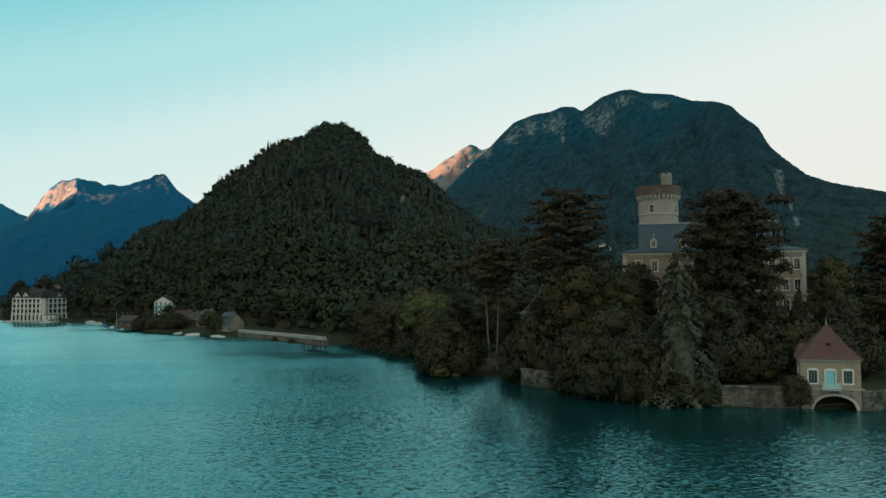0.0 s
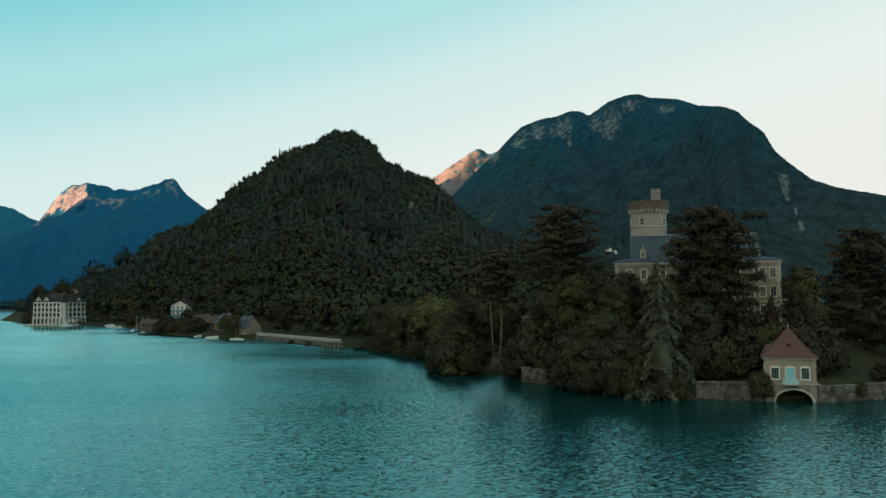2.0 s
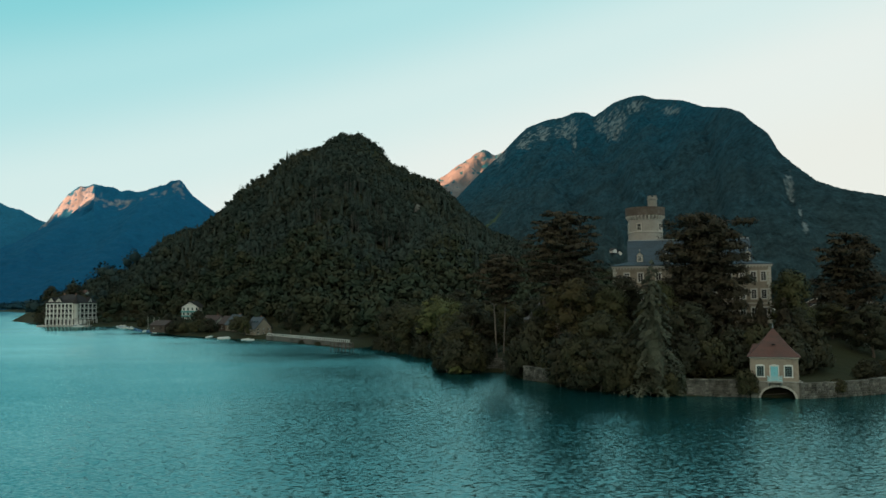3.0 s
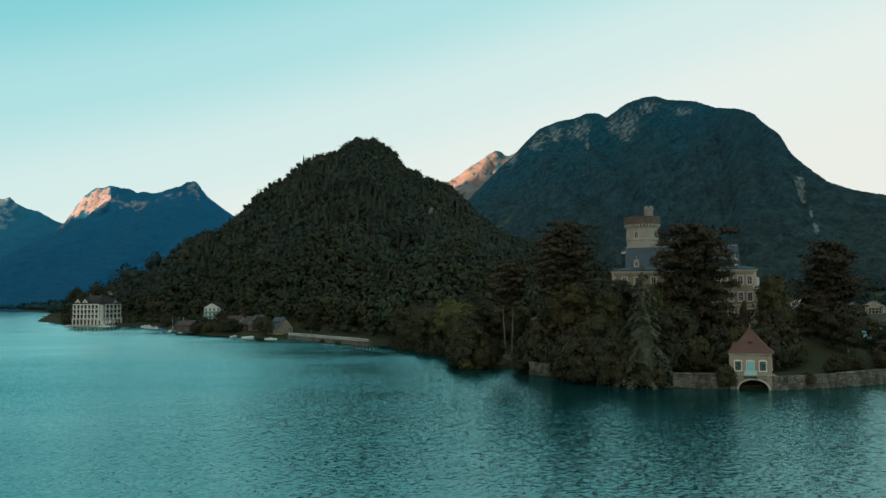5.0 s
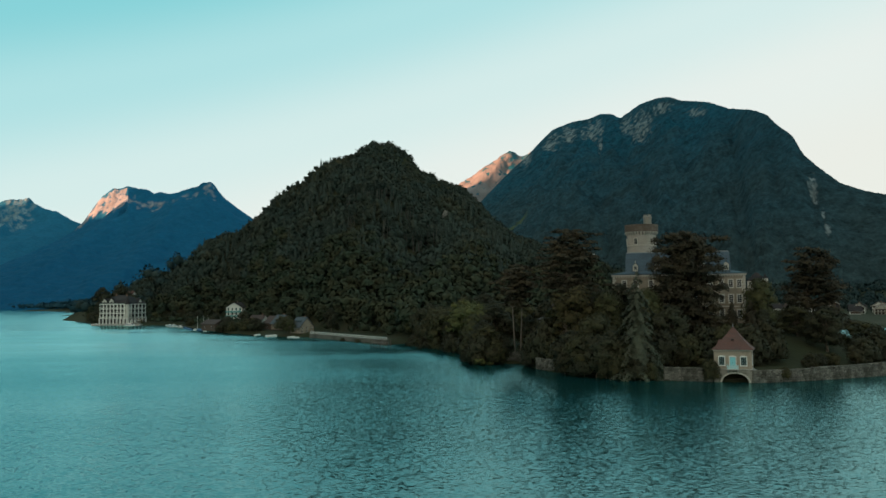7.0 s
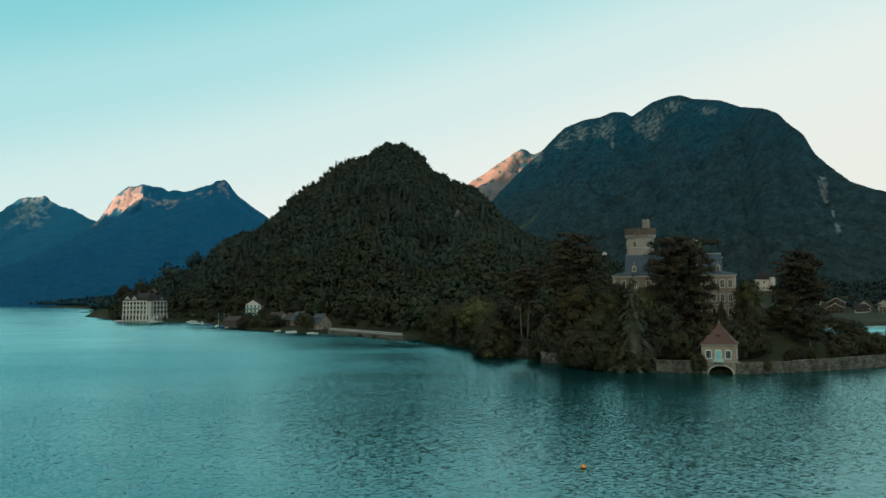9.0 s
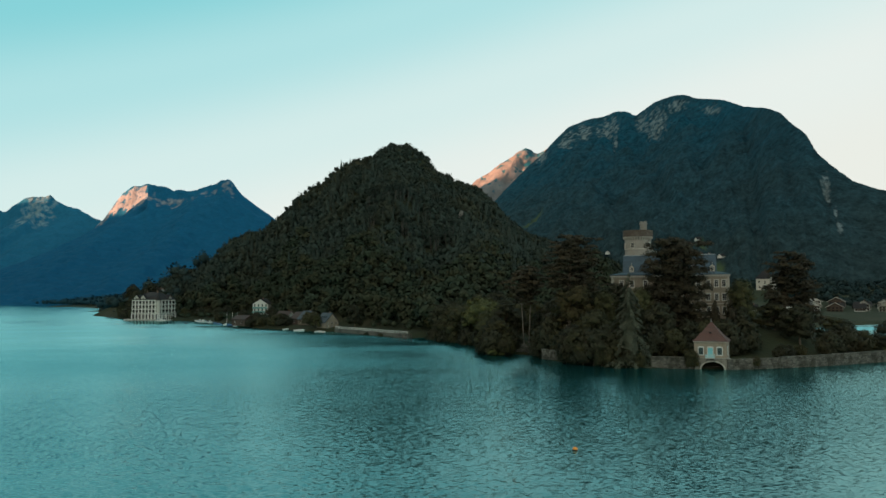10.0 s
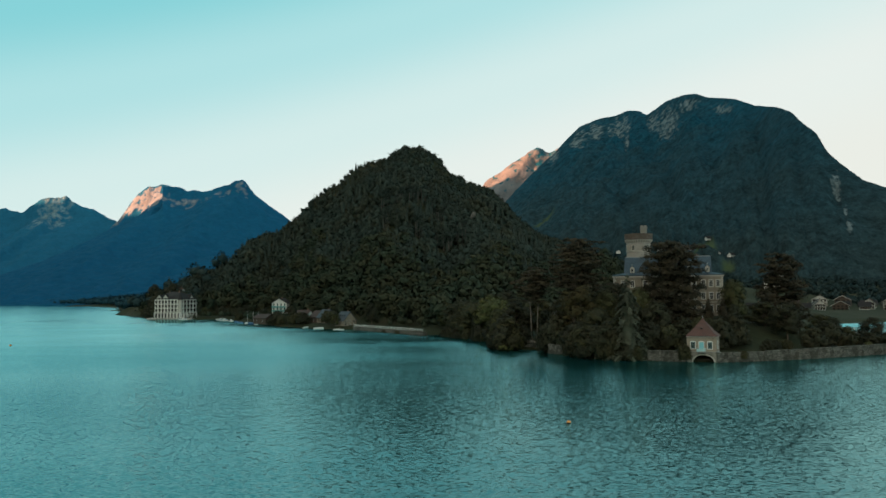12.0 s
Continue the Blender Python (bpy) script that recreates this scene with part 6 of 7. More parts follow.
ROUND_A = broadleaf(12, 5.2, 3, LEAF)
ROUND_B = broadleaf(12, 4.6, 4, LEAF_DARK)
ROUND_C = broadleaf(12.5, 4.8, 23, LEAF_MID, lumps=22)
ROUND_D = broadleaf(12, 5.0, 24, LEAF_DARK, lumps=24)
PALE_A = broadleaf(13, 5.2, 5, LEAF_LIGHT)
RUSTY = broadleaf(12.5, 5.0, 6, LEAF_RUST)
SHRUB_A = broadleaf(4.2, 3.0, 7, LEAF_DARK, "shrub", 0.0, 2800, 0.17, 18)
SHRUB_B = broadleaf(4.0, 2.8, 8, LEAF, "shrub", 0.0, 2800, 0.17, 18)
SHRUB_PALE = broadleaf(3.4, 2.6, 9, LEAF_LIGHT, "shrub", 0.0, 2200, 0.16, 14)
CEDAR = layered(20.5, 7.7, 11, NEEDLE, pads=200, leaves=210, bare=0.05, stems=3, pad=0.25, flat=0.42, leaf=0.19, shape=lambda u: (0.82 + 0.18 * math.sin(math.pi * u) if u < 0.93 else 0.86 - 2.4 * (u - 0.93)) * (0.9 + 0.14 * math.sin(21 * u)))
CEDAR_B = layered(21.5, 6.2, 12, NEEDLE, pads=110, leaves=180, bare=0.06, stems=2, pad=0.27, flat=0.40)
PINE_BIG = layered(23.4, 7.4, 13, NEEDLE, pads=115, leaves=200, bare=0.36, stems=2, pad=0.23, flat=0.22, name="pine_tree", shape=lambda u: 0.62 + 0.42 * math.sin(math.pi * (u * 0.8 + 0.15)) if u < 0.9 else 0.85)
PINE_TALL = layered(20.8, 5.0, 14, NEEDLE, BARK_PALE, 0.60, 30, 170, 0.26, "pine_tree", 1, -1.0, lambda u: 0.75 + 0.3 * math.sin(math.pi * u), pad=0.30, slim=0.38)
SPRUCE_SILVER = spruce(19.0, 5.4, 15, NEEDLE_BLUE, droop=0.40, tier=0.062, dense=2.3)
SPRUCE_DARK = spruce(9.5, 2.7, 16, NEEDLE, droop=0.45, tier=0.04)

# by the water, from the headland to the pavilion
plant(PINE_BIG, 22.5, 152, "tall dark pine with a broad tiered crown beside the castle", 20)
plant(PINE_TALL, 7.8, 158.5, "slender pine with a tall pale bare trunk and flat crown", 0, 1.0)
plant(PINE_TALL, 11.0, 160, "slender pine with a tall pale bare trunk and flat crown", 150, 1.0, 0.97)
plant(CEDAR, 44.4, 138, "huge dark cedar with several stems before the castle facade", 30)
plant(CEDAR_B, 77.2, 151, "tall dark cedar standing alone on the lawn", 0, 1.15, 0.97)
plant(SPRUCE_SILVER, 29.8, 115.4, "silvery spruce with drooping layered branches at the water", 0)
plant(SPRUCE_DARK, 55.5, 131, "small dark spruce below the castle", 0)
plant(SPRUCE_DARK, 52.6, 134, "small dark spruce below the castle", 100, 0.85)
plant(RUSTY, 21.0, 139, "round broadleaved tree turning rusty brown", 0, 1.06)
plant(ROUND_C, 60.5, 140, "round broadleaved tree below the castle", 120, 0.86, 0.95)
plant(PALE_A, -4, 208, "pale green broadleaved tree on the shore", 0, 1.06, 1.12)
plant(PALE_A, 0.5, 190, "pale green broadleaved tree on the shore", 140, 0.95, 0.85)
plant(ROUND_C, -11, 219, "light green broadleaved tree on the wooded shore", 20, 1.0, 1.0)
plant(ROUND_C, -1, 180, "light green broadleaved tree on the wooded shore", 220, 0.85, 0.85)
plant(ROUND_A, -9, 216, "green broadleaved tree on the wooded shore", 0, 1.05)
plant(ROUND_B, 4, 208, "dark broadleaved tree on the wooded shore", 0, 1.1)
GREEN = "green broadleaved tree in the castle park"
DARK = "dark broadleaved tree in the castle park"
for kind, x, y, turn, s, sz, label in [
        (ROUND_A, -13, 232, 40, 1.05, 1.0, GREEN), (ROUND_B, -17, 243, 100, 1.0, 1.0, DARK), (ROUND_A, -4, 232, 200, 1.15, 1.15, GREEN), (ROUND_B, 2, 222, 10, 1.2, 1.2, DARK),
        (ROUND_A, 5, 200, 80, 1.1, 1.0, GREEN), (ROUND_B, 4, 182, 230, 1.0, 0.9, DARK), (ROUND_A, 12, 188, 300, 1.0, 1.0, GREEN), (ROUND_B, 20, 196, 20, 1.1, 1.0, DARK), (ROUND_A, 30, 205, 70, 1.1, 1.1, GREEN),
        (ROUND_D, -8.5, 210, 30, 0.7, 0.8, DARK), (ROUND_C, -13, 222, 70, 0.85, 0.95, GREEN), (ROUND_D, -19, 238, 10, 0.8, 0.85, DARK), (ROUND_C, -2, 198, 300, 0.8, 0.8, GREEN), (ROUND_D, 1.5, 176, 20, 0.85, 0.85, DARK), (ROUND_C, -1.5, 168, 80, 0.7, 0.75, GREEN), (ROUND_C, -23, 256, 160, 0.9, 0.9, GREEN),
        (ROUND_B, 1, 160, 130, 0.72, 0.66, DARK), (ROUND_A, 2.5, 156, 260, 0.68, 0.62, GREEN), (ROUND_B, 16.5, 154, 10, 0.5, 0.5, DARK),
        (ROUND_D, 14.5, 147, 190, 0.60, 0.62, DARK), (ROUND_C, 27.5, 136, 170, 0.9, 0.95, GREEN), (ROUND_B, 31, 143, 60, 0.85, 0.8, DARK), (ROUND_A, 24, 127, 20, 0.82, 0.8, GREEN),
        (ROUND_D, 33, 128, 80, 0.8, 0.95, DARK), (ROUND_A, 21.5, 121.5, 300, 0.62, 0.58, GREEN), (ROUND_B, 25, 118, 120, 0.66, 0.62, DARK), (ROUND_C, 35.5, 134, 220, 0.85, 0.95, GREEN), (ROUND_B, 38.5, 126, 30, 0.75, 0.8, DARK),
        (ROUND_D, 58, 133, 140, 0.8, 0.78, DARK), (ROUND_A, 70, 146, 250, 0.9, 0.52, GREEN), (ROUND_B, 72.5, 136, 10, 0.8, 0.72, DARK), (ROUND_A, 88, 158, 100, 0.8, 0.60, GREEN), (ROUND_B, 88.8, 150, 60, 0.6, 0.53, DARK), (ROUND_B, 98.5, 148, 20, 0.62, 0.54, DARK),
        (ROUND_B, 112, 160, 150, 0.6, 0.42, DARK), (ROUND_B, 118, 164, 50, 0.7, 0.5, DARK), (ROUND_A, 122, 172, 20, 0.8, 0.66, GREEN), (ROUND_A, 66, 176, 20, 1.0, 0.55, GREEN), (ROUND_B, 80, 184, 200, 1.0, 0.6, DARK), (ROUND_A, 94, 204, 90, 0.9, 0.6, GREEN),
        (ROUND_B, 30, 178, 90, 1.1, 1.0, DARK), (ROUND_B, 24, 166, 300, 0.8, 0.7, DARK), (ROUND_D, 13, 164, 300, 0.75, 0.72, DARK), (ROUND_C, 17.6, 161, 30, 0.6, 0.60, GREEN), (ROUND_D, 20.5, 158, 80, 0.55, 0.55, DARK)]:
    plant(kind, x, y, label, turn, s, sz, group="broadleaved trees of the park")
for kind, x, y, turn, s, sz, z in [
        (SHRUB_A, 0.6, 152.8, 0, 1.25, 1.3, None), (SHRUB_B, 3.6, 153.0, 40, 1.0, 1.2, None), (SHRUB_A, 5, 156.5, 90, 0.9, 1.1, None), (SHRUB_PALE, 0.2, 150.6, 20, 0.6, 0.5, 0.1), (SHRUB_PALE, 2.6, 150.0, 70, 0.5, 0.4, 0.1), (SHRUB_A, -1.4, 154.0, 30, 0.85, 0.95, 0.3), (SHRUB_B, -2.2, 158.0, 30, 0.8, 0.9, 0.3), (SHRUB_B, 0.2, 156.5, 120, 1.0, 1.3, None),
        (SHRUB_A, -8.5, 202.5, 20, 0.9, 1.1, None), (SHRUB_B, -5.9, 197.5, 60, 0.8, 0.9, None), (SHRUB_A, -2.5, 190, 100, 1.0, 1.2, None), (SHRUB_B, -1.5, 182, 10, 1.0, 1.2, None), (SHRUB_A, -1.2, 174, 50, 1.1, 1.3, None), (SHRUB_B, -1.2, 166, 90, 1.0, 1.2, None), (SHRUB_A, -9, 209, 30, 0.9, 1.0, None), (SHRUB_B, -12.5, 216, 130, 1.0, 1.1, None), (SHRUB_A, -16, 222.5, 70, 1.0, 1.2, None), (SHRUB_B, -18.5, 230, 10, 1.1, 1.2, None), (SHRUB_A, -21.5, 235.5, 40, 1.0, 1.1, None),
        (SHRUB_B, 4.9, 153.2, 15, 0.7, 0.8, 0.2), (SHRUB_A, 13, 142.5, 85, 1.0, 1.3, 0.3), (SHRUB_B, 12.9, 146.5, 85, 1.0, 1.4, 0.3), (SHRUB_A, 13.2, 151, 5, 1.0, 1.4, 0.3), (SHRUB_A, 17.2, 126.0, 5, 0.8, 0.9, 0.2), (SHRUB_B, 18.9, 128.6, 20, 0.8, 0.8, 0.2), (SHRUB_A, 20.3, 120.2, 50, 0.8, 0.9, 0.2), (SHRUB_B, 24, 115.8, 70, 0.8, 0.9, 0.2), (SHRUB_A, 28.6, 113.0, 40, 0.7, 0.6, 0.2), (SHRUB_B, 31.5, 112.6, 140, 0.6, 0.6, 0.2),
        (SHRUB_A, 15, 141.5, 200, 1.05, 1.5, None), (SHRUB_B, 16.2, 136.0, 20, 0.9, 1.1, None), (SHRUB_A, 18.6, 127.2, 300, 1.15, 1.3, None), (SHRUB_B, 19.5, 123.6, 220, 1.2, 1.4, None), (SHRUB_A, 22.3, 118.6, 60, 1.1, 1.3, None), (SHRUB_B, 25.8, 115.4, 10, 1.1, 1.2, None),
        (SHRUB_A, 33.5, 117.6, 140, 0.8, 0.8, None), (SHRUB_A, 35.5, 121, 20, 1.1, 1.2, None), (SHRUB_B, 40.5, 121, 80, 1.1, 1.2, None), (SHRUB_A, 44.5, 124, 130, 1.1, 1.2, None), (SHRUB_B, 48.5, 124.5, 210, 1.1, 1.4, None),
        (SHRUB_A, 52.5, 123, 270, 1.1, 1.3, None), (SHRUB_B, 41.3, 109.0, 70, 0.62, 0.72, 0.4), (SHRUB_A, 57.5, 126, 190, 1.0, 1.3, None), (SHRUB_B, 54.2, 109.0, 30, 0.42, 0.4, 0.6), (SHRUB_A, 62.2, 118.2, 80, 0.45, 0.5, None), (SHRUB_A, 64.6, 119.6, 150, 0.42, 0.45, None), (SHRUB_B, 68, 122.5, 40, 0.55, 0.5, None),
        (SHRUB_A, 76, 127.5, 260, 0.9, 0.9, None), (SHRUB_A, 82, 134, 10, 1.1, 1.1, None), (SHRUB_B, 88, 138, 120, 1.1, 1.0, None), (SHRUB_A, 95, 143, 60, 1.0, 0.6, None), (SHRUB_A, 102, 147, 200, 1.0, 0.55, None), (SHRUB_PALE, 91.6, 134.2, 0, 0.7, 1.2, None), (SHRUB_A, 110, 150, 310, 1.2, 1.1, None), (SHRUB_B, 117, 154, 20, 1.1, 1.0, None)]:
    plant(kind, x, y, "dense rounded shrub near the lakeside wall", turn, s, sz, z=z, group="shrubs of the park", category="shrub")


# ---------------------------------------------------------------- village along the far shore
def house(x, y, z, turn, w, d, h, rise, wall, roof, label, rows, ridge="x", win=(0.9, 1.3), chimneys=1, over=0.5, sash=WHITE, surround=None, name="house", category="house", group="", barge=None):
    """A plain gabled house. rows: (face, storeys, windows per storey)."""
    o = thing(name, at(x, y, z, turn), label, category, group)
    ww, wh = win
    op = {}
    for face, floors, count in rows:
        length = w if face in "fb" else d
        st = h / floors
        op[face] = [q for i in range(floors) for q in even(length, count, ww, i * st + st * 0.32, min(wh, st * 0.55))]
    shell(o, w, d, h, op, wall, 0.35, gable=rise, gable_on="rl" if ridge == "x" else "fb", sash=sash, surround=surround, cols=2, rows=2, band=0.1)
    part("roof", gable_roof(w, d, over, rise + 0.12, roof, 0.2, "x" if ridge == "x" else "y"), o, at(0, 0, h))
    if barge:
        # pale boards along the edges of the front gable
        up, half = rise + 0.12, w / 2
        for sx in (-1, 1):
            e0, e1 = (sx * (half + over), -over * up / half), (0.0, up + 0.2)
            b = Acc().add([(e0[0], -over - 0.14, e0[1] - 0.15), (e1[0], -over - 0.14, e1[1] - 0.15), (e1[0], -over - 0.14, e1[1] + 0.25), (e0[0], -over - 0.14, e0[1] + 0.25),
                           (e0[0], -over - 0.03, e0[1] - 0.15), (e1[0], -over - 0.03, e1[1] - 0.15), (e1[0], -over - 0.03, e1[1] + 0.25), (e0[0], -over - 0.03, e0[1] + 0.25)],
                          [(0, 1, 2, 3), (7, 6, 5, 4), (0, 4, 5, 1), (1, 5, 6, 2), (2, 6, 7, 3), (3, 7, 4, 0)])
            part("bargeboard", b.mesh("bargeboard", barge), o, at(0, 0, h))
    for i in range(chimneys):
        cx = w * (0.28 - 0.5 * i)
        chimney(o, cx if ridge == "x" else 0.6, d * 0.5 if ridge == "x" else d * (0.35 + 0.3 * i), h + rise * 0.8, 1.3, BRICK, 0.6)
    return o


def hotel():
    w, d, h = 22.0, 21.0, 14.0
    o = thing("hotel", at(-251.8, 522.3, 0.9, -11.4), "large cream lakeside hotel with balconies, arcades and a steep dark roof", "hotel")
    rows = {}
    for face, length, n in (("f", w, 8), ("r", d, 5)):
        rows[face] = even(length, n, length / n * 0.74, 0.3, 3.4) + [q for i in range(3) for q in even(length, n, length / n * 0.70, 4.45 + i * 3.15, 2.55)]
    rows["l"] = [q for i in range(3) for q in even(d, 5, 1.2, 4.6 + i * 3.15, 1.9)]
    shell(o, w, d, h, rows, HOTEL_WHITE, 0.4, sash=WOOD_DARK, surround=None, cols=2, rows=2)
    for i, z in enumerate((4.2, 7.35, 10.5)):
        for face, m, length in (("f", at(-w / 2, 0, z), w), ("r", at(w / 2, 0, z, 90), d)):
            b = part("balcony", Acc().box(0.3, -1.0, 0, length - 0.3, -0.002, 0.16).mesh("balcony", CREAM), o, m)
            part("handrail", Acc().box(0.3, -1.0, 0.98, length - 0.3, -0.93, 1.06).mesh("handrail", HOTEL_WHITE), b)
            a = Acc()
            for k in range(int(length / 0.45)):
                a.box(0.35 + k * 0.45, -0.98, 0.16, 0.43 + k * 0.45, -0.95, 0.98)
            tagged(part("balusters", a.mesh("balusters", HOTEL_WHITE), b), kind="stuff")
    for k in range(9):
        part("column", Acc().box(-w / 2 + 0.1 + k * (w - 0.7) / 8, -1.0, 0, -w / 2 + 0.6 + k * (w - 0.7) / 8, -0.5, 4.198).mesh("column", WHITE), o)
    for k in range(6):
        part("column", Acc().box(w / 2 + 0.5, 0.3 + k * (d - 0.9) / 5, 0, w / 2 + 1.0, 0.8 + k * (d - 0.9) / 5, 4.198).mesh("column", WHITE), o)
    part("corner_bay", Acc().lathe([(1.5, 4.3), (1.5, 13.2), (1.7, 13.3), (1.7, 13.6)], 10).mesh("corner_bay", CREAM), o, at(w / 2 - 0.2, 0.2, 0))
    part("turret_roof", Acc().lathe([(1.95, 13.6), (1.2, 15.4), (0.5, 17.6), (0.05, 19.2)], 10).mesh("turret_roof", DARK_ROOF), o, at(w / 2 - 0.2, 0.2, 0), "pointed dark turret roof")
    part("roof", hip_roof(w, d, 0.8, 5.8, 8.0, DARK_ROOF, kick=0.35), o, at(0, 0, h), "steep dark hipped roof")
    for x in (-7.2, -1.6):
        g = part("gable", wall_mesh(4.2, 1.3, 2.4, [(1.5, 0.2, 1.2, 1.1)], CREAM, 2.3), o, at(x - 2.1, -0.15, h))
        part("roof", gable_roof(4.2, 2.4, 0.35, 2.4, DARK_ROOF, 0.16), g, at(2.1, 0, 1.3))
        window(g, at(1.5, 0, 0.2), 1.2, 1.1, surround=None, cols=2, rows=2)
    g = part("gable", wall_mesh(4.2, 1.3, 2.4, [(1.5, 0.2, 1.2, 1.1)], CREAM, 2.3), o, at(w / 2 + 0.15, 12.0, h, 90))
    part("roof", gable_roof(4.2, 2.4, 0.35, 2.4, DARK_ROOF, 0.16), g, at(2.1, 0, 1.3))
    window(g, at(1.5, 0, 0.2), 1.2, 1.1, surround=None, cols=2, rows=2)
    for x, y in ((-5, 10), (4, 9)):
        chimney(o, x, y, h + 4.6, 1.8, BRICK, 0.8)
    # waterside terrace
    t = thing("terrace", at(-251.8, 522.3, 0, -11.4), "stone lakeside terrace of the hotel with a white pergola", "terrace")
    part("paving", Acc().box(-13, -6.0, -1.5, 24, -0.3, 0.9).mesh("paving", CONCRETE), t)
    for k in range(8):
        part("post", Acc().box(13 + k * 1.5, -4.4, 0.9, 13.2 + k * 1.5, -4.2, 3.6).mesh("post", WHITE), t)
    for yy in (-4.4, -1.4):
        part("beam", Acc().box(12.8, yy, 3.6, 24, yy + 0.2, 3.8).mesh("beam", WHITE), t)


hotel()
house(-294, 640, gz(-294, 640) + 2, -20, 10, 8, 6, 3, CREAM, TILE, "cream house with a red tiled roof above the hotel", [("f", 2, 3), ("r", 2, 2)])

# white house with sea-green balconies
gh = house(-153.7, 475, gz(-153.7, 475) + 1.5, -8, 10.5, 9.5, 8.6, 3.0, WHITE, DARK_ROOF, "white house with sea-green balconies and a dark roof", [("f", 3, 4), ("r", 3, 2)], "y", (1.0, 1.6), 1, 0.9, GREEN_PAINT)
for z in (2.7, 5.4):
    b = part("balcony", Acc().box(-5.2, -1.3, z, 5.2, -0.002, z + 0.15).mesh("balcony", GREEN_PAINT), gh)
    part("handrail", Acc().box(-5.2, -1.3, z + 0.95, 5.2, -1.22, z + 1.03).mesh("handrail", GREEN_PAINT), b)
    a = Acc()
    for k in range(30):
        a.box(-5.15 + k * 0.35, -1.28, z + 0.15, -4.98 + k * 0.35, -1.25, z + 0.95)
    tagged(part("balusters", a.mesh("balusters", GREEN_PAINT), b), kind="stuff")
    part("panel", Acc().box(-5.15, -1.24, z + 0.25, 5.15, -1.2, z + 0.8).mesh("panel", GREEN_PAINT), b)
house(-146.2, 469, gz(-146.2, 469) + 0.8, -8, 4, 4, 3.2, 1.2, WHITE, TILE_DULL, "small white outbuilding with a brown roof", [("f", 1, 2)], chimneys=0)
house(-116, 384, gz(-116, 384) + 0.6, -25, 8.5, 7.5, 2.8, 2.8, CREAM, TILE_DULL, "low cream house under a broad brown tiled roof", [("f", 1, 5), ("r", 1, 3)])
house(-100, 356, gz(-100, 356), -30, 10, 9, 3.2, 3.0, WOOD_DARK, TILE_DULL, "weathered wooden barn with a brown tiled roof", [("f", 1, 2)])
house(-90, 344, gz(-90, 344) + 0.3, 42, 7.0, 8.0, 3.0, 3.6, STUCCO, DARK_SLATE, "dull cream house with a blue-grey slate roof", [("f", 2, 3), ("l", 1, 2)], "y")
gl = house(-74.5, 317, gz(-74.5, 317) - 0.4, 42, 6.8, 8.4, 2.9, 3.8, STUCCO, DARK_SLATE, "dull cream waterside house with a slate roof and skylights", [("f", 2, 3), ("l", 1, 3)], "y", (0.9, 1.3))
for yy in (2.0, 3.8, 5.6):
    part("skylight", Acc().box(-0.45, -0.35, 0.2, 0.45, 0.35, 0.28).mesh("skylight", GLASS), gl, pose(-1.7, yy, 2.9 + 2.12, 0, -48, 0))
house(-136, 372, 0.9, -35, 11, 7, 3.4, 1.8, WOOD_DARK, TILE_DULL, "dark timber boathouse on the shore", [("f", 1, 2)], chimneys=0, name="boathouse", category="boathouse")
for x, y, w, d, h, t in ((-835, 1690, 13, 10, 9, 20), (-800, 1610, 12, 10, 7, -15), (-770, 1540, 11, 9, 9, 5), (-735, 1470, 13, 10, 8, 30), (-850, 1760, 13, 10, 8, 0), (-705, 1405, 11, 9, 7, 12)):
    house(x, y, gz(x, y), t, w, d, h, 3, CREAM, DARK_ROOF, "pale lakeside house among trees on the far shore", [("f", 2, 3)], chimneys=0, group="houses on the far shore")

# the villages to the rear: chalets, a manor on its knoll, farms on the meadow
for i, (x, y, w, d, h, t) in enumerate(((238.2, 605.6, 10.2, 8.89, 5.75, -15), (252.2, 613.3, 12.7, 11.4, 6.21, -25), (261.1, 638.7, 14, 11.4, 8.05, 10), (271.2, 615.8, 12.7, 11.4, 6.67, -20), (281.4, 643.7, 15.2, 12.7, 8.51, -15), (290.3, 613.3, 14, 11.4, 6.67, -28), (300.4, 636.1, 15.2, 12.7, 8.28, -10),
                                          (309.3, 615.8, 12.7, 11.4, 6.67, -22), (319.5, 643.7, 15.2, 12.7, 8.51, -14), (329.7, 618.3, 14, 11.4, 6.9, 5), (339.8, 638.7, 15.2, 12.7, 8.05, -24), (351.2, 618.3, 12.7, 11.4, 6.9, -5), (365.2, 636.1, 15.2, 12.7, 8.05, -10),
                                          (246, 596, 12, 10, 6.0, -30), (263, 600, 15, 10, 6.2, 8), (281, 598, 12, 10, 7.2, -18), (301, 600, 13, 10, 6.4, -8), (322, 602, 12, 10, 6.6, -20))):
    tall = i % 3 != 0
    w, d, h, t = w * (0.62 + 0.25 * ((i * 7) % 5) / 4), d * 0.8, h * (0.72 + 0.14 * (i % 2)), t + 31 * (i % 4 == 1) - 14 * (i % 3)
    coat, words = ((WHITE, "white"), (CREAM, "cream"), (WOOD_DARK, "dark timber"))[(0, 1, 0, 0, 2)[i % 5]]
    c = house(x, y, gz(x, y) - 0.6, t, w * 0.95, d, h * (0.95 if tall else 0.62), 2.9, coat, DARK_ROOF, words + " chalet under a broad dark roof in the far village", [("f", 2 if tall else 1, 4), ("l", 1, 3)], "y" if tall else "x", (1.5, 1.5), 1, 1.3, WOOD_DARK, barge=CREAM if tall else None, group="chalets of the far village")
    for z in ((h * 0.42, h * 0.85) if tall else (h * 0.28,)):
        part("balcony", Acc().box(-w * 0.42, -1.2, z, w * 0.42, -0.002, z + 0.75).mesh("balcony", WOOD_DARK), c)
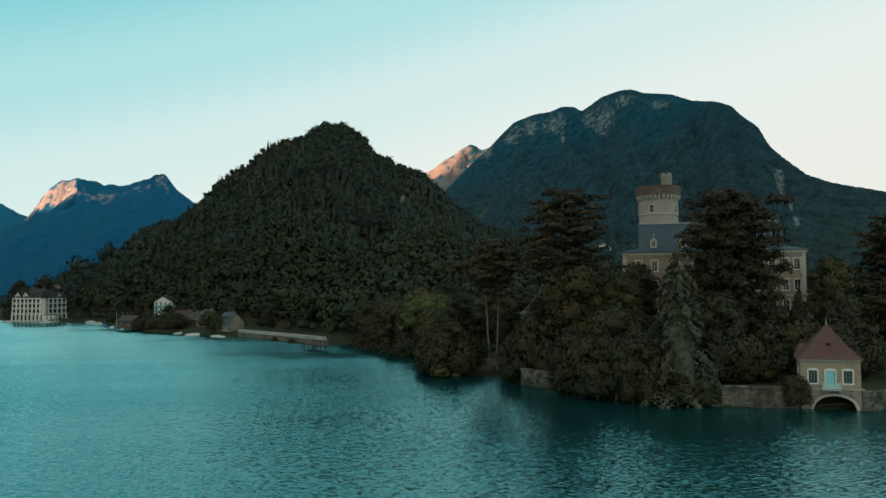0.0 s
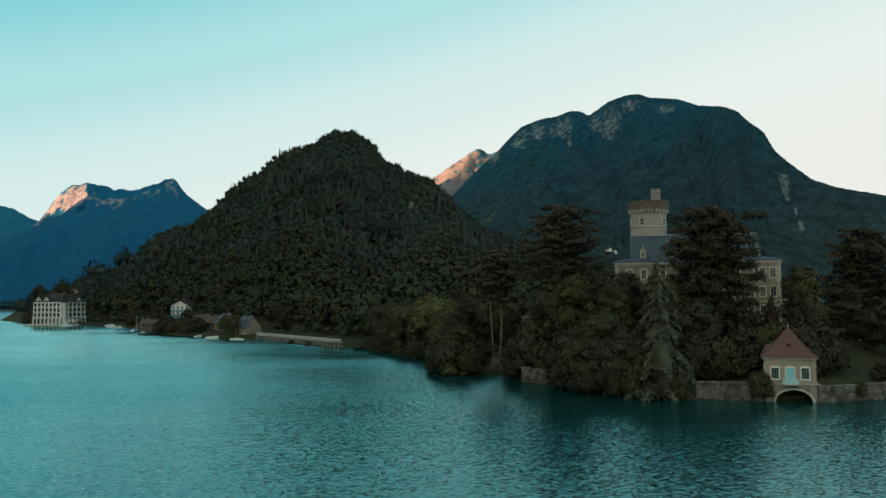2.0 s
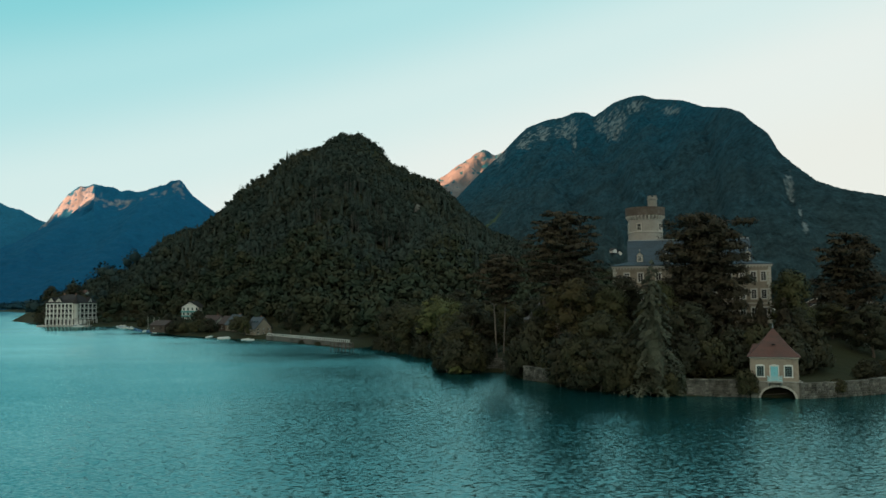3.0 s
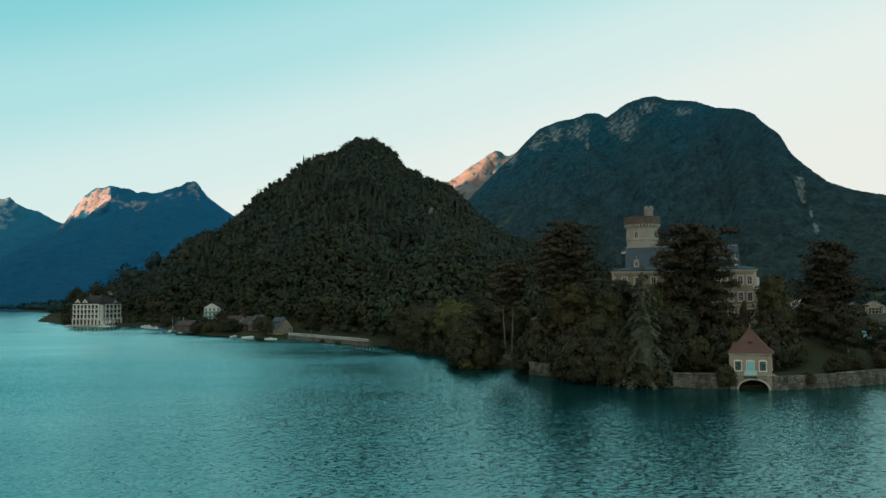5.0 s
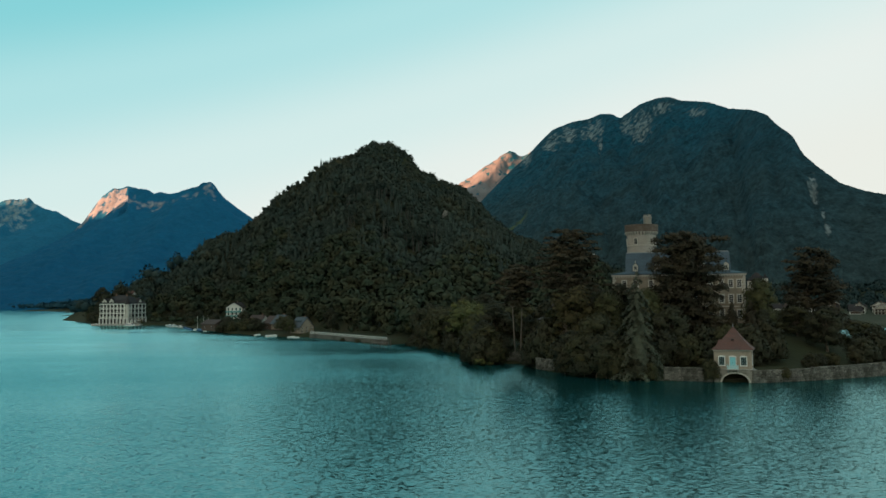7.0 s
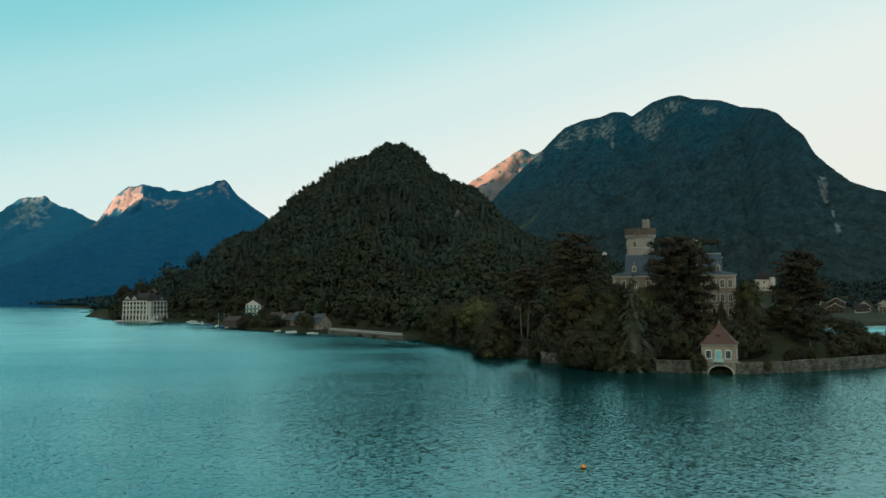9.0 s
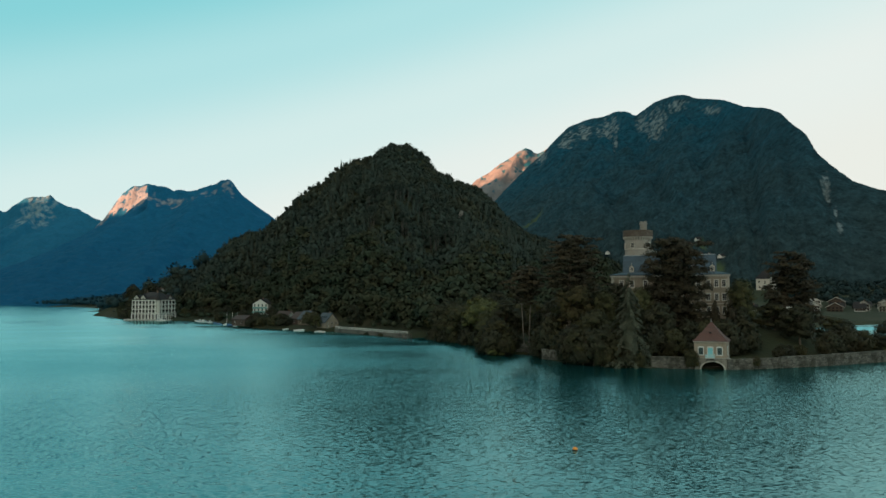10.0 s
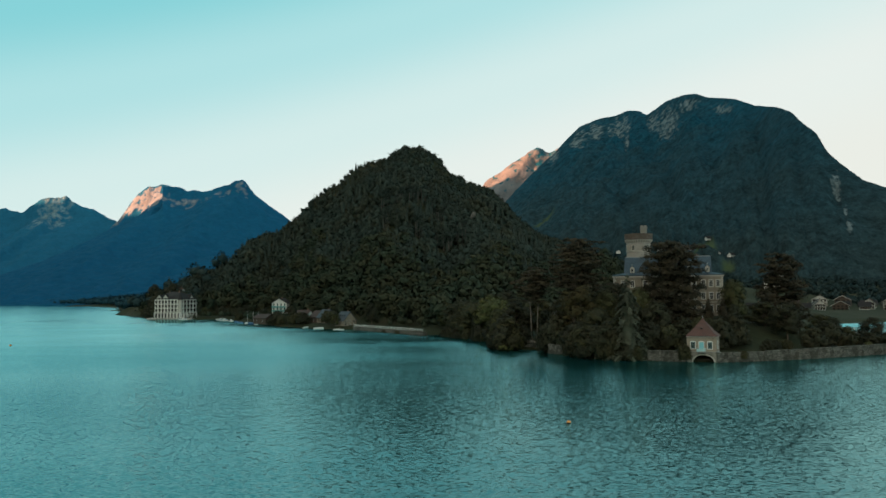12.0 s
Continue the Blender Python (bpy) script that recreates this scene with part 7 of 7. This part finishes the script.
for i, (x, y, z) in enumerate(FARMS):
    house(x, y, z, 20 * i, 8.5, 7.5, 3.6, 3.0, WHITE, DARK_ROOF if i % 3 else TILE_DULL, "white farmhouse on the mountain meadow", [("f", 2, 4)], chimneys=0, over=0.9, group="farmhouses on the mountain")
man = thing("manor", at(242, 700, gz(242, 705) - 0.5, -16) @ Matrix.Diagonal((1.5, 1.5, 1.5, 1)), "pale square manor house with a steep dark roof and stair turret", "manor")
shell(man, 10.0, 9.5, 6.8, {"f": even(10, 3, 0.9, 1.0, 1.5) + even(10, 3, 0.9, 4.2, 1.5), "r": even(9.5, 2, 0.9, 4.2, 1.5)}, CREAM, 0.5, sash=WHITE, surround=TRIM)
part("roof", hip_roof(10.0, 9.5, 0.5, 5.0, 1.2, DARK_ROOF), man, at(0, 0, 6.8))
part("turret", Acc().lathe([(1.6, 0), (1.6, 8.2)], 14).mesh("turret", CREAM), man, at(4.6, -0.4, 0))
part("turret_roof", Acc().lathe([(1.9, 8.2), (0.9, 9.4), (0.05, 11.0)], 14).mesh("turret_roof", DARK_ROOF), man, at(4.6, -0.4, 0))
house(202.7, 542.1, gz(202.7, 542.1), -25, 8, 7, 4, 2.6, WHITE, DARK_ROOF, "small white house below the manor", [("f", 1, 3)])
house(156, 458, gz(156, 458), -20, 9, 7, 3.6, 2.6, WHITE, DARK_ROOF, "small white house at the edge of the plain", [("f", 1, 3)])
house(215.4, 565, gz(215.4, 565), -15, 9, 7, 4, 2.6, WHITE, TILE_DULL, "small white house below the manor", [("f", 1, 3)])
# brown-roofed house in the park, half hidden by trees
park = thing("house", at(21.9, 173, 3.0, 4), "park house with a brown hipped roof and pale chimney", "house")
shell(park, 10.5, 8.0, 6.6, {"f": even(10.5, 4, 0.9, 1.0, 1.5) + even(10.5, 4, 0.9, 4.2, 1.4), "l": even(8, 2, 0.9, 4.2, 1.4)}, STUCCO, 0.4, sash=WHITE, surround=TRIM)
part("roof", hip_roof(10.5, 8.0, 0.6, 5.2, 2.6, TILE_DULL, kick=0.1), park, at(0, 0, 6.6))
chimney(park, 1.6, 4.4, 10.9, 1.6, CREAM, 0.9)

# road wall with a pale balustrade
OLD_CONCRETE = material("stained_concrete", (0.115, 0.108, 0.092), 0.9, vary=0.3, scale=0.8, second=(0.055, 0.055, 0.045), second_scale=0.25, bump=0.05)


def lake_wall():
    pts = [(-71, 306), (-60, 289.5), (-49, 271.5), (-38, 253.5), (-31.5, 242)]
    o = thing("road_wall", Matrix.Identity(4), "long pale lakeside retaining wall carrying a pale balustrade", "wall")
    for p, q in zip(pts, pts[1:]):
        d = math.dist(p, q)
        m = at(p[0], p[1], 0, math.degrees(math.atan2(q[1] - p[1], q[0] - p[0])))
        part("wall", Acc().box(0, -0.1, -1.5, d, 0.8, 1.6).mesh("wall", OLD_CONCRETE), o, m)
        part("coping", Acc().box(0, -0.2, 1.604, d, 0.9, 1.74).mesh("coping", CONCRETE), o, m)
        part("rail", Acc().box(0, 0.12, 2.42, d, 0.33, 2.54).mesh("rail", WHITE), o, m)
        n = int(d / 1.5)
        for i in range(n):
            if "post" not in MESHES:
                MESHES["post"] = Acc().box(-0.09, 0.13, 1.74, 0.09, 0.31, 2.42).mesh("post", WHITE)
            part("post", MESHES["post"], o, m @ at((i + 0.5) * d / n))


lake_wall()


def jetty():
    m = at(-34.5, 231, 0, -56)
    o = thing("jetty", m, "dark timber jetty on posts at the shore", "jetty")
    for i in range(14):
        part("plank", Acc().box(i * 0.72, -1.4, 1.45, i * 0.72 + 0.66, 1.4, 1.55).mesh("plank", WOOD_DARK), o)
    for x in (0.3, 2.7, 5.1, 7.5, 9.7):
        for yy in (-1.2, 1.2):
            part("post", Acc().tube((x, yy, -2.0), (x, yy, 2.5), 0.14, 0.13, 8).mesh("post", WOOD_DARK), o)
    for yy in (-1.2, 1.2):
        part("handrail", Acc().box(0.2, yy - 0.05, 2.4, 9.8, yy + 0.05, 2.52).mesh("handrail", WOOD_DARK), o)


jetty()


# ---------------------------------------------------------------- boats, buoy
def boat(length=6.0, beam=2.1, hull=WHITE, cover=BOAT_BLUE, cabin=False):
    o = thing("boat", Matrix.Identity(4), "moored boat", "boat")
    a = Acc()
    n = 9
    for i in range(n):
        t = i / (n - 1)
        half = beam / 2 * (math.sin(math.pi * min(1, 0.28 + 0.72 * (1 - t))) ** 0.6 if t > 0 else 0.9)
        half = max(half, 0.03)
        if t > 0.97:
            half = 0.03
        sheer = 0.62 + 0.28 * t * t
        a.add([(length * (t - 0.5), -half, sheer), (length * (t - 0.5), -half * 0.75, 0.0), (length * (t - 0.5), 0, -0.22), (length * (t - 0.5), half * 0.75, 0.0), (length * (t - 0.5), half, sheer)], [])
    for i in range(n - 1):
        for j in range(4):
            a.f.append((i * 5 + j, i * 5 + j + 1, i * 5 + 6 + j, i * 5 + 5 + j))
    a.f.append((0, 1, 2, 3, 4))
    part("hull", a.mesh("hull", hull), o)
    c = Acc()
    for i in range(n - 1):
        c.add([(a.v[i * 5][0], a.v[i * 5][1] * 0.93, a.v[i * 5][2]), (a.v[i * 5][0], 0, a.v[i * 5][2] + 0.28), (a.v[i * 5 + 4][0], a.v[i * 5 + 4][1] * 0.93, a.v[i * 5 + 4][2])], [])
    for i in range(n - 2):
        c.f += [(i * 3, i * 3 + 3, i * 3 + 4, i * 3 + 1), (i * 3 + 1, i * 3 + 4, i * 3 + 5, i * 3 + 2)]
    part("cover", c.mesh("cover", cover), o)
    if cabin:
        part("cabin", Acc().add([(-0.6, -0.7, 0.85), (1.3, -0.6, 0.85), (1.3, 0.6, 0.85), (-0.6, 0.7, 0.85), (-0.5, -0.6, 1.7), (0.7, -0.5, 1.7), (0.7, 0.5, 1.7), (-0.5, 0.6, 1.7)],
                                [(4, 5, 6, 7), (0, 1, 5, 4), (1, 2, 6, 5), (2, 3, 7, 6), (3, 0, 4, 7)]).mesh("cabin", WHITE), o)
        part("windscreen", Acc().box(0.3, -0.52, 1.2, 1.02, 0.52, 1.5).mesh("windscreen", GLASS), o)
    return o


def moor(proto, x, y, turn, label, s=1.0, z=0.0):
    o = copy_thing(proto, at(x, y, z, turn) @ Matrix.Diagonal((s, s, s, 1)))
    return tagged(o, label, "boat", "moored boats")


b1, b2, b3 = boat(6.5, 2.3, WHITE, BOAT_BLUE, True), boat(5.0, 1.8, WHITE, WHITE), boat(5.5, 2.0, BOAT_BLUE, BOAT_BLUE)
b1.matrix_basis, b2.matrix_basis, b3.matrix_basis = at(-197, 483, 0, -40), at(-89, 313, 0, 30), at(-160, 414, 0, 120)
for o, lab in ((b1, "white motor boat with a small cabin moored at the shore"), (b2, "small white covered boat moored at the shore"), (b3, "blue covered boat moored at the shore")):
    tagged(o, lab, "boat", "moored boats")
for p, x, y, t, s in ((b1, -190, 470, -30, 1.1), (b1, -181, 457, -50, 0.9), (b2, -203, 497, 10, 1.0), (b3, -171, 437, 110, 1.0), (b3, -165, 425, 130, 0.9), (b2, -154, 405, 100, 1.0), (b3, -149, 399, 140, 1.1), (b2, -143, 388, 120, 0.9),
                      (b2, -78, 303, 40, 0.7), (b2, -75.5, 300, 30, 0.6), (b2, -99, 328, 70, 0.8), (b1, -234, 508, -12, 1.1), (b2, -264, 521, -20, 1.2)):
    moor(p, x, y, t, {b1: "white motor boat with a small cabin moored at the shore", b2: "small white covered boat moored at the shore", b3: "blue covered boat moored at the shore"}[p], s)
for x, y in ((-152, 412), (-146, 402), (-158, 420)):
    ms = thing("mast", at(x, y, 0), "slender pale mooring mast among the boats", "mast", "masts")
    part("pole", Acc().tube((0, 0, -1), (0, 0, 7.5), 0.09, 0.05, 6).mesh("pole", WHITE), ms)


def buoy(x, y, s):
    o = thing("buoy", at(x, y, 0), "round orange mooring buoy floating on the lake", "buoy", "buoys")
    part("float", Acc().lathe([(0.0, -0.3), (0.25, -0.24), (0.42, -0.05), (0.45, 0.1), (0.38, 0.3), (0.2, 0.46), (0.06, 0.52)], 20).mesh("float", ORANGE, True), o, Matrix.Diagonal((s, s, s, 1)))
    part("band", Acc().lathe([(0.455, 0.0), (0.468, 0.02), (0.468, 0.10), (0.455, 0.12)], 20, cap=False).mesh("band", IRON), o, Matrix.Diagonal((s, s, s, 1)))
    part("ring", Acc().lathe([(0.05, 0.5), (0.08, 0.56), (0.04, 0.66), (0.0, 0.68)], 8).mesh("ring", IRON), o, Matrix.Diagonal((s, s, s, 1)))


buoy(9.04, 16.75, 0.62)
buoy(-160.3, 179.1, 0.9)


# ---- shelter beyond the park
def boat_shelter(x, y, turn):
    o = thing("shelter", at(x, y, gz(x, y) - 0.6, turn), "open shelter with a pale turquoise roof beyond the park", "shelter")
    part("roof", Acc().add([(-6, -3, 2.7), (6, -3, 2.7), (6, 3, 2.7), (-6, 3, 2.7), (-6, 0, 3.7), (6, 0, 3.7)], [(0, 1, 5, 4), (2, 3, 4, 5), (0, 4, 3), (1, 2, 5), (3, 2, 1, 0)]).mesh("roof", TURQUOISE), o, None, "pale turquoise sheet roof")
    for px in (-5.6, -1.9, 1.9, 5.6):
        for py in (-2.7, 2.7):
            part("post", Acc().box(px - 0.1, py - 0.1, -1.5, px + 0.1, py + 0.1, 2.69).mesh("post", WHITE), o)
    part("deck", Acc().box(-6, -3, 0.5, 6, 3, 0.7).mesh("deck", WOOD_DARK), o)


boat_shelter(117, 212, -20)

# trees and bushes among the houses
for kind, x, y, t, s, sz in ((SHRUB_A, -52, 274, 0, 0.35, 0.3), (SHRUB_B, -44, 260.5, 40, 0.4, 0.35), (ROUND_C, -82, 318, 40, 0.62, 0.52), (SHRUB_B, -108, 352, 40, 1.3, 1.2), (SHRUB_A, -126, 370, 40, 1.4, 1.2), (ROUND_D, -238, 552, 40, 0.9, 0.8), (ROUND_C, -230, 540, 40, 0.7, 0.6), (ROUND_B, -293, 596, 0, 1.7, 2.0), (ROUND_B, -281, 604, 60, 1.5, 1.7), (ROUND_A, -268, 590, 20, 1.2, 1.4), (ROUND_A, -90, 334, 90, 0.6, 0.55), (ROUND_A, -84, 322, 30, 0.62, 0.56), (SHRUB_B, -120, 360, 0, 1.2, 1.0), (SHRUB_B, -112, 352, 50, 1.2, 1.0), (SHRUB_A, -128, 368, 20, 1.1, 0.8), (SHRUB_A, -104, 344, 90, 1.1, 1.0),
                             (ROUND_B, -212, 528, 80, 0.7, 0.6), (ROUND_A, -205, 522, 10, 0.6, 0.5), (ROUND_B, -190, 500, 120, 0.65, 0.6), (SHRUB_B, -180, 470, 40, 1.2, 1.0), (ROUND_B, -176, 474, 150, 0.7, 0.7), (SHRUB_A, -150, 425, 10, 1.3, 1.2), (SHRUB_B, -138, 402, 70, 0.9, 0.7), (ROUND_B, -124, 395, 10, 0.7, 0.7), (ROUND_B, -64, 318, 0, 0.7, 0.8), (SHRUB_B, -232, 520, 40, 0.8, 0.6),
                             (SHRUB_A, -270, 548, 0, 1.2, 1.2), (SHRUB_B, -276, 557, 70, 1.5, 1.3), (SHRUB_A, -283, 568, 120, 1.7, 1.5), (SHRUB_B, -290, 579, 10, 1.6, 1.3), (ROUND_B, -280, 572, 30, 0.7, 0.6), (SHRUB_A, -298, 592, 50, 1.7, 1.3), (SHRUB_B, -306, 604, 20, 1.7, 1.4)):
    plant(kind, x, y, "leafy tree between the houses on the shore" if kind not in (SHRUB_A, SHRUB_B) else "rounded shrub between the houses on the shore", t, s, sz, group="village trees", category="tree" if kind not in (SHRUB_A, SHRUB_B) else "shrub")
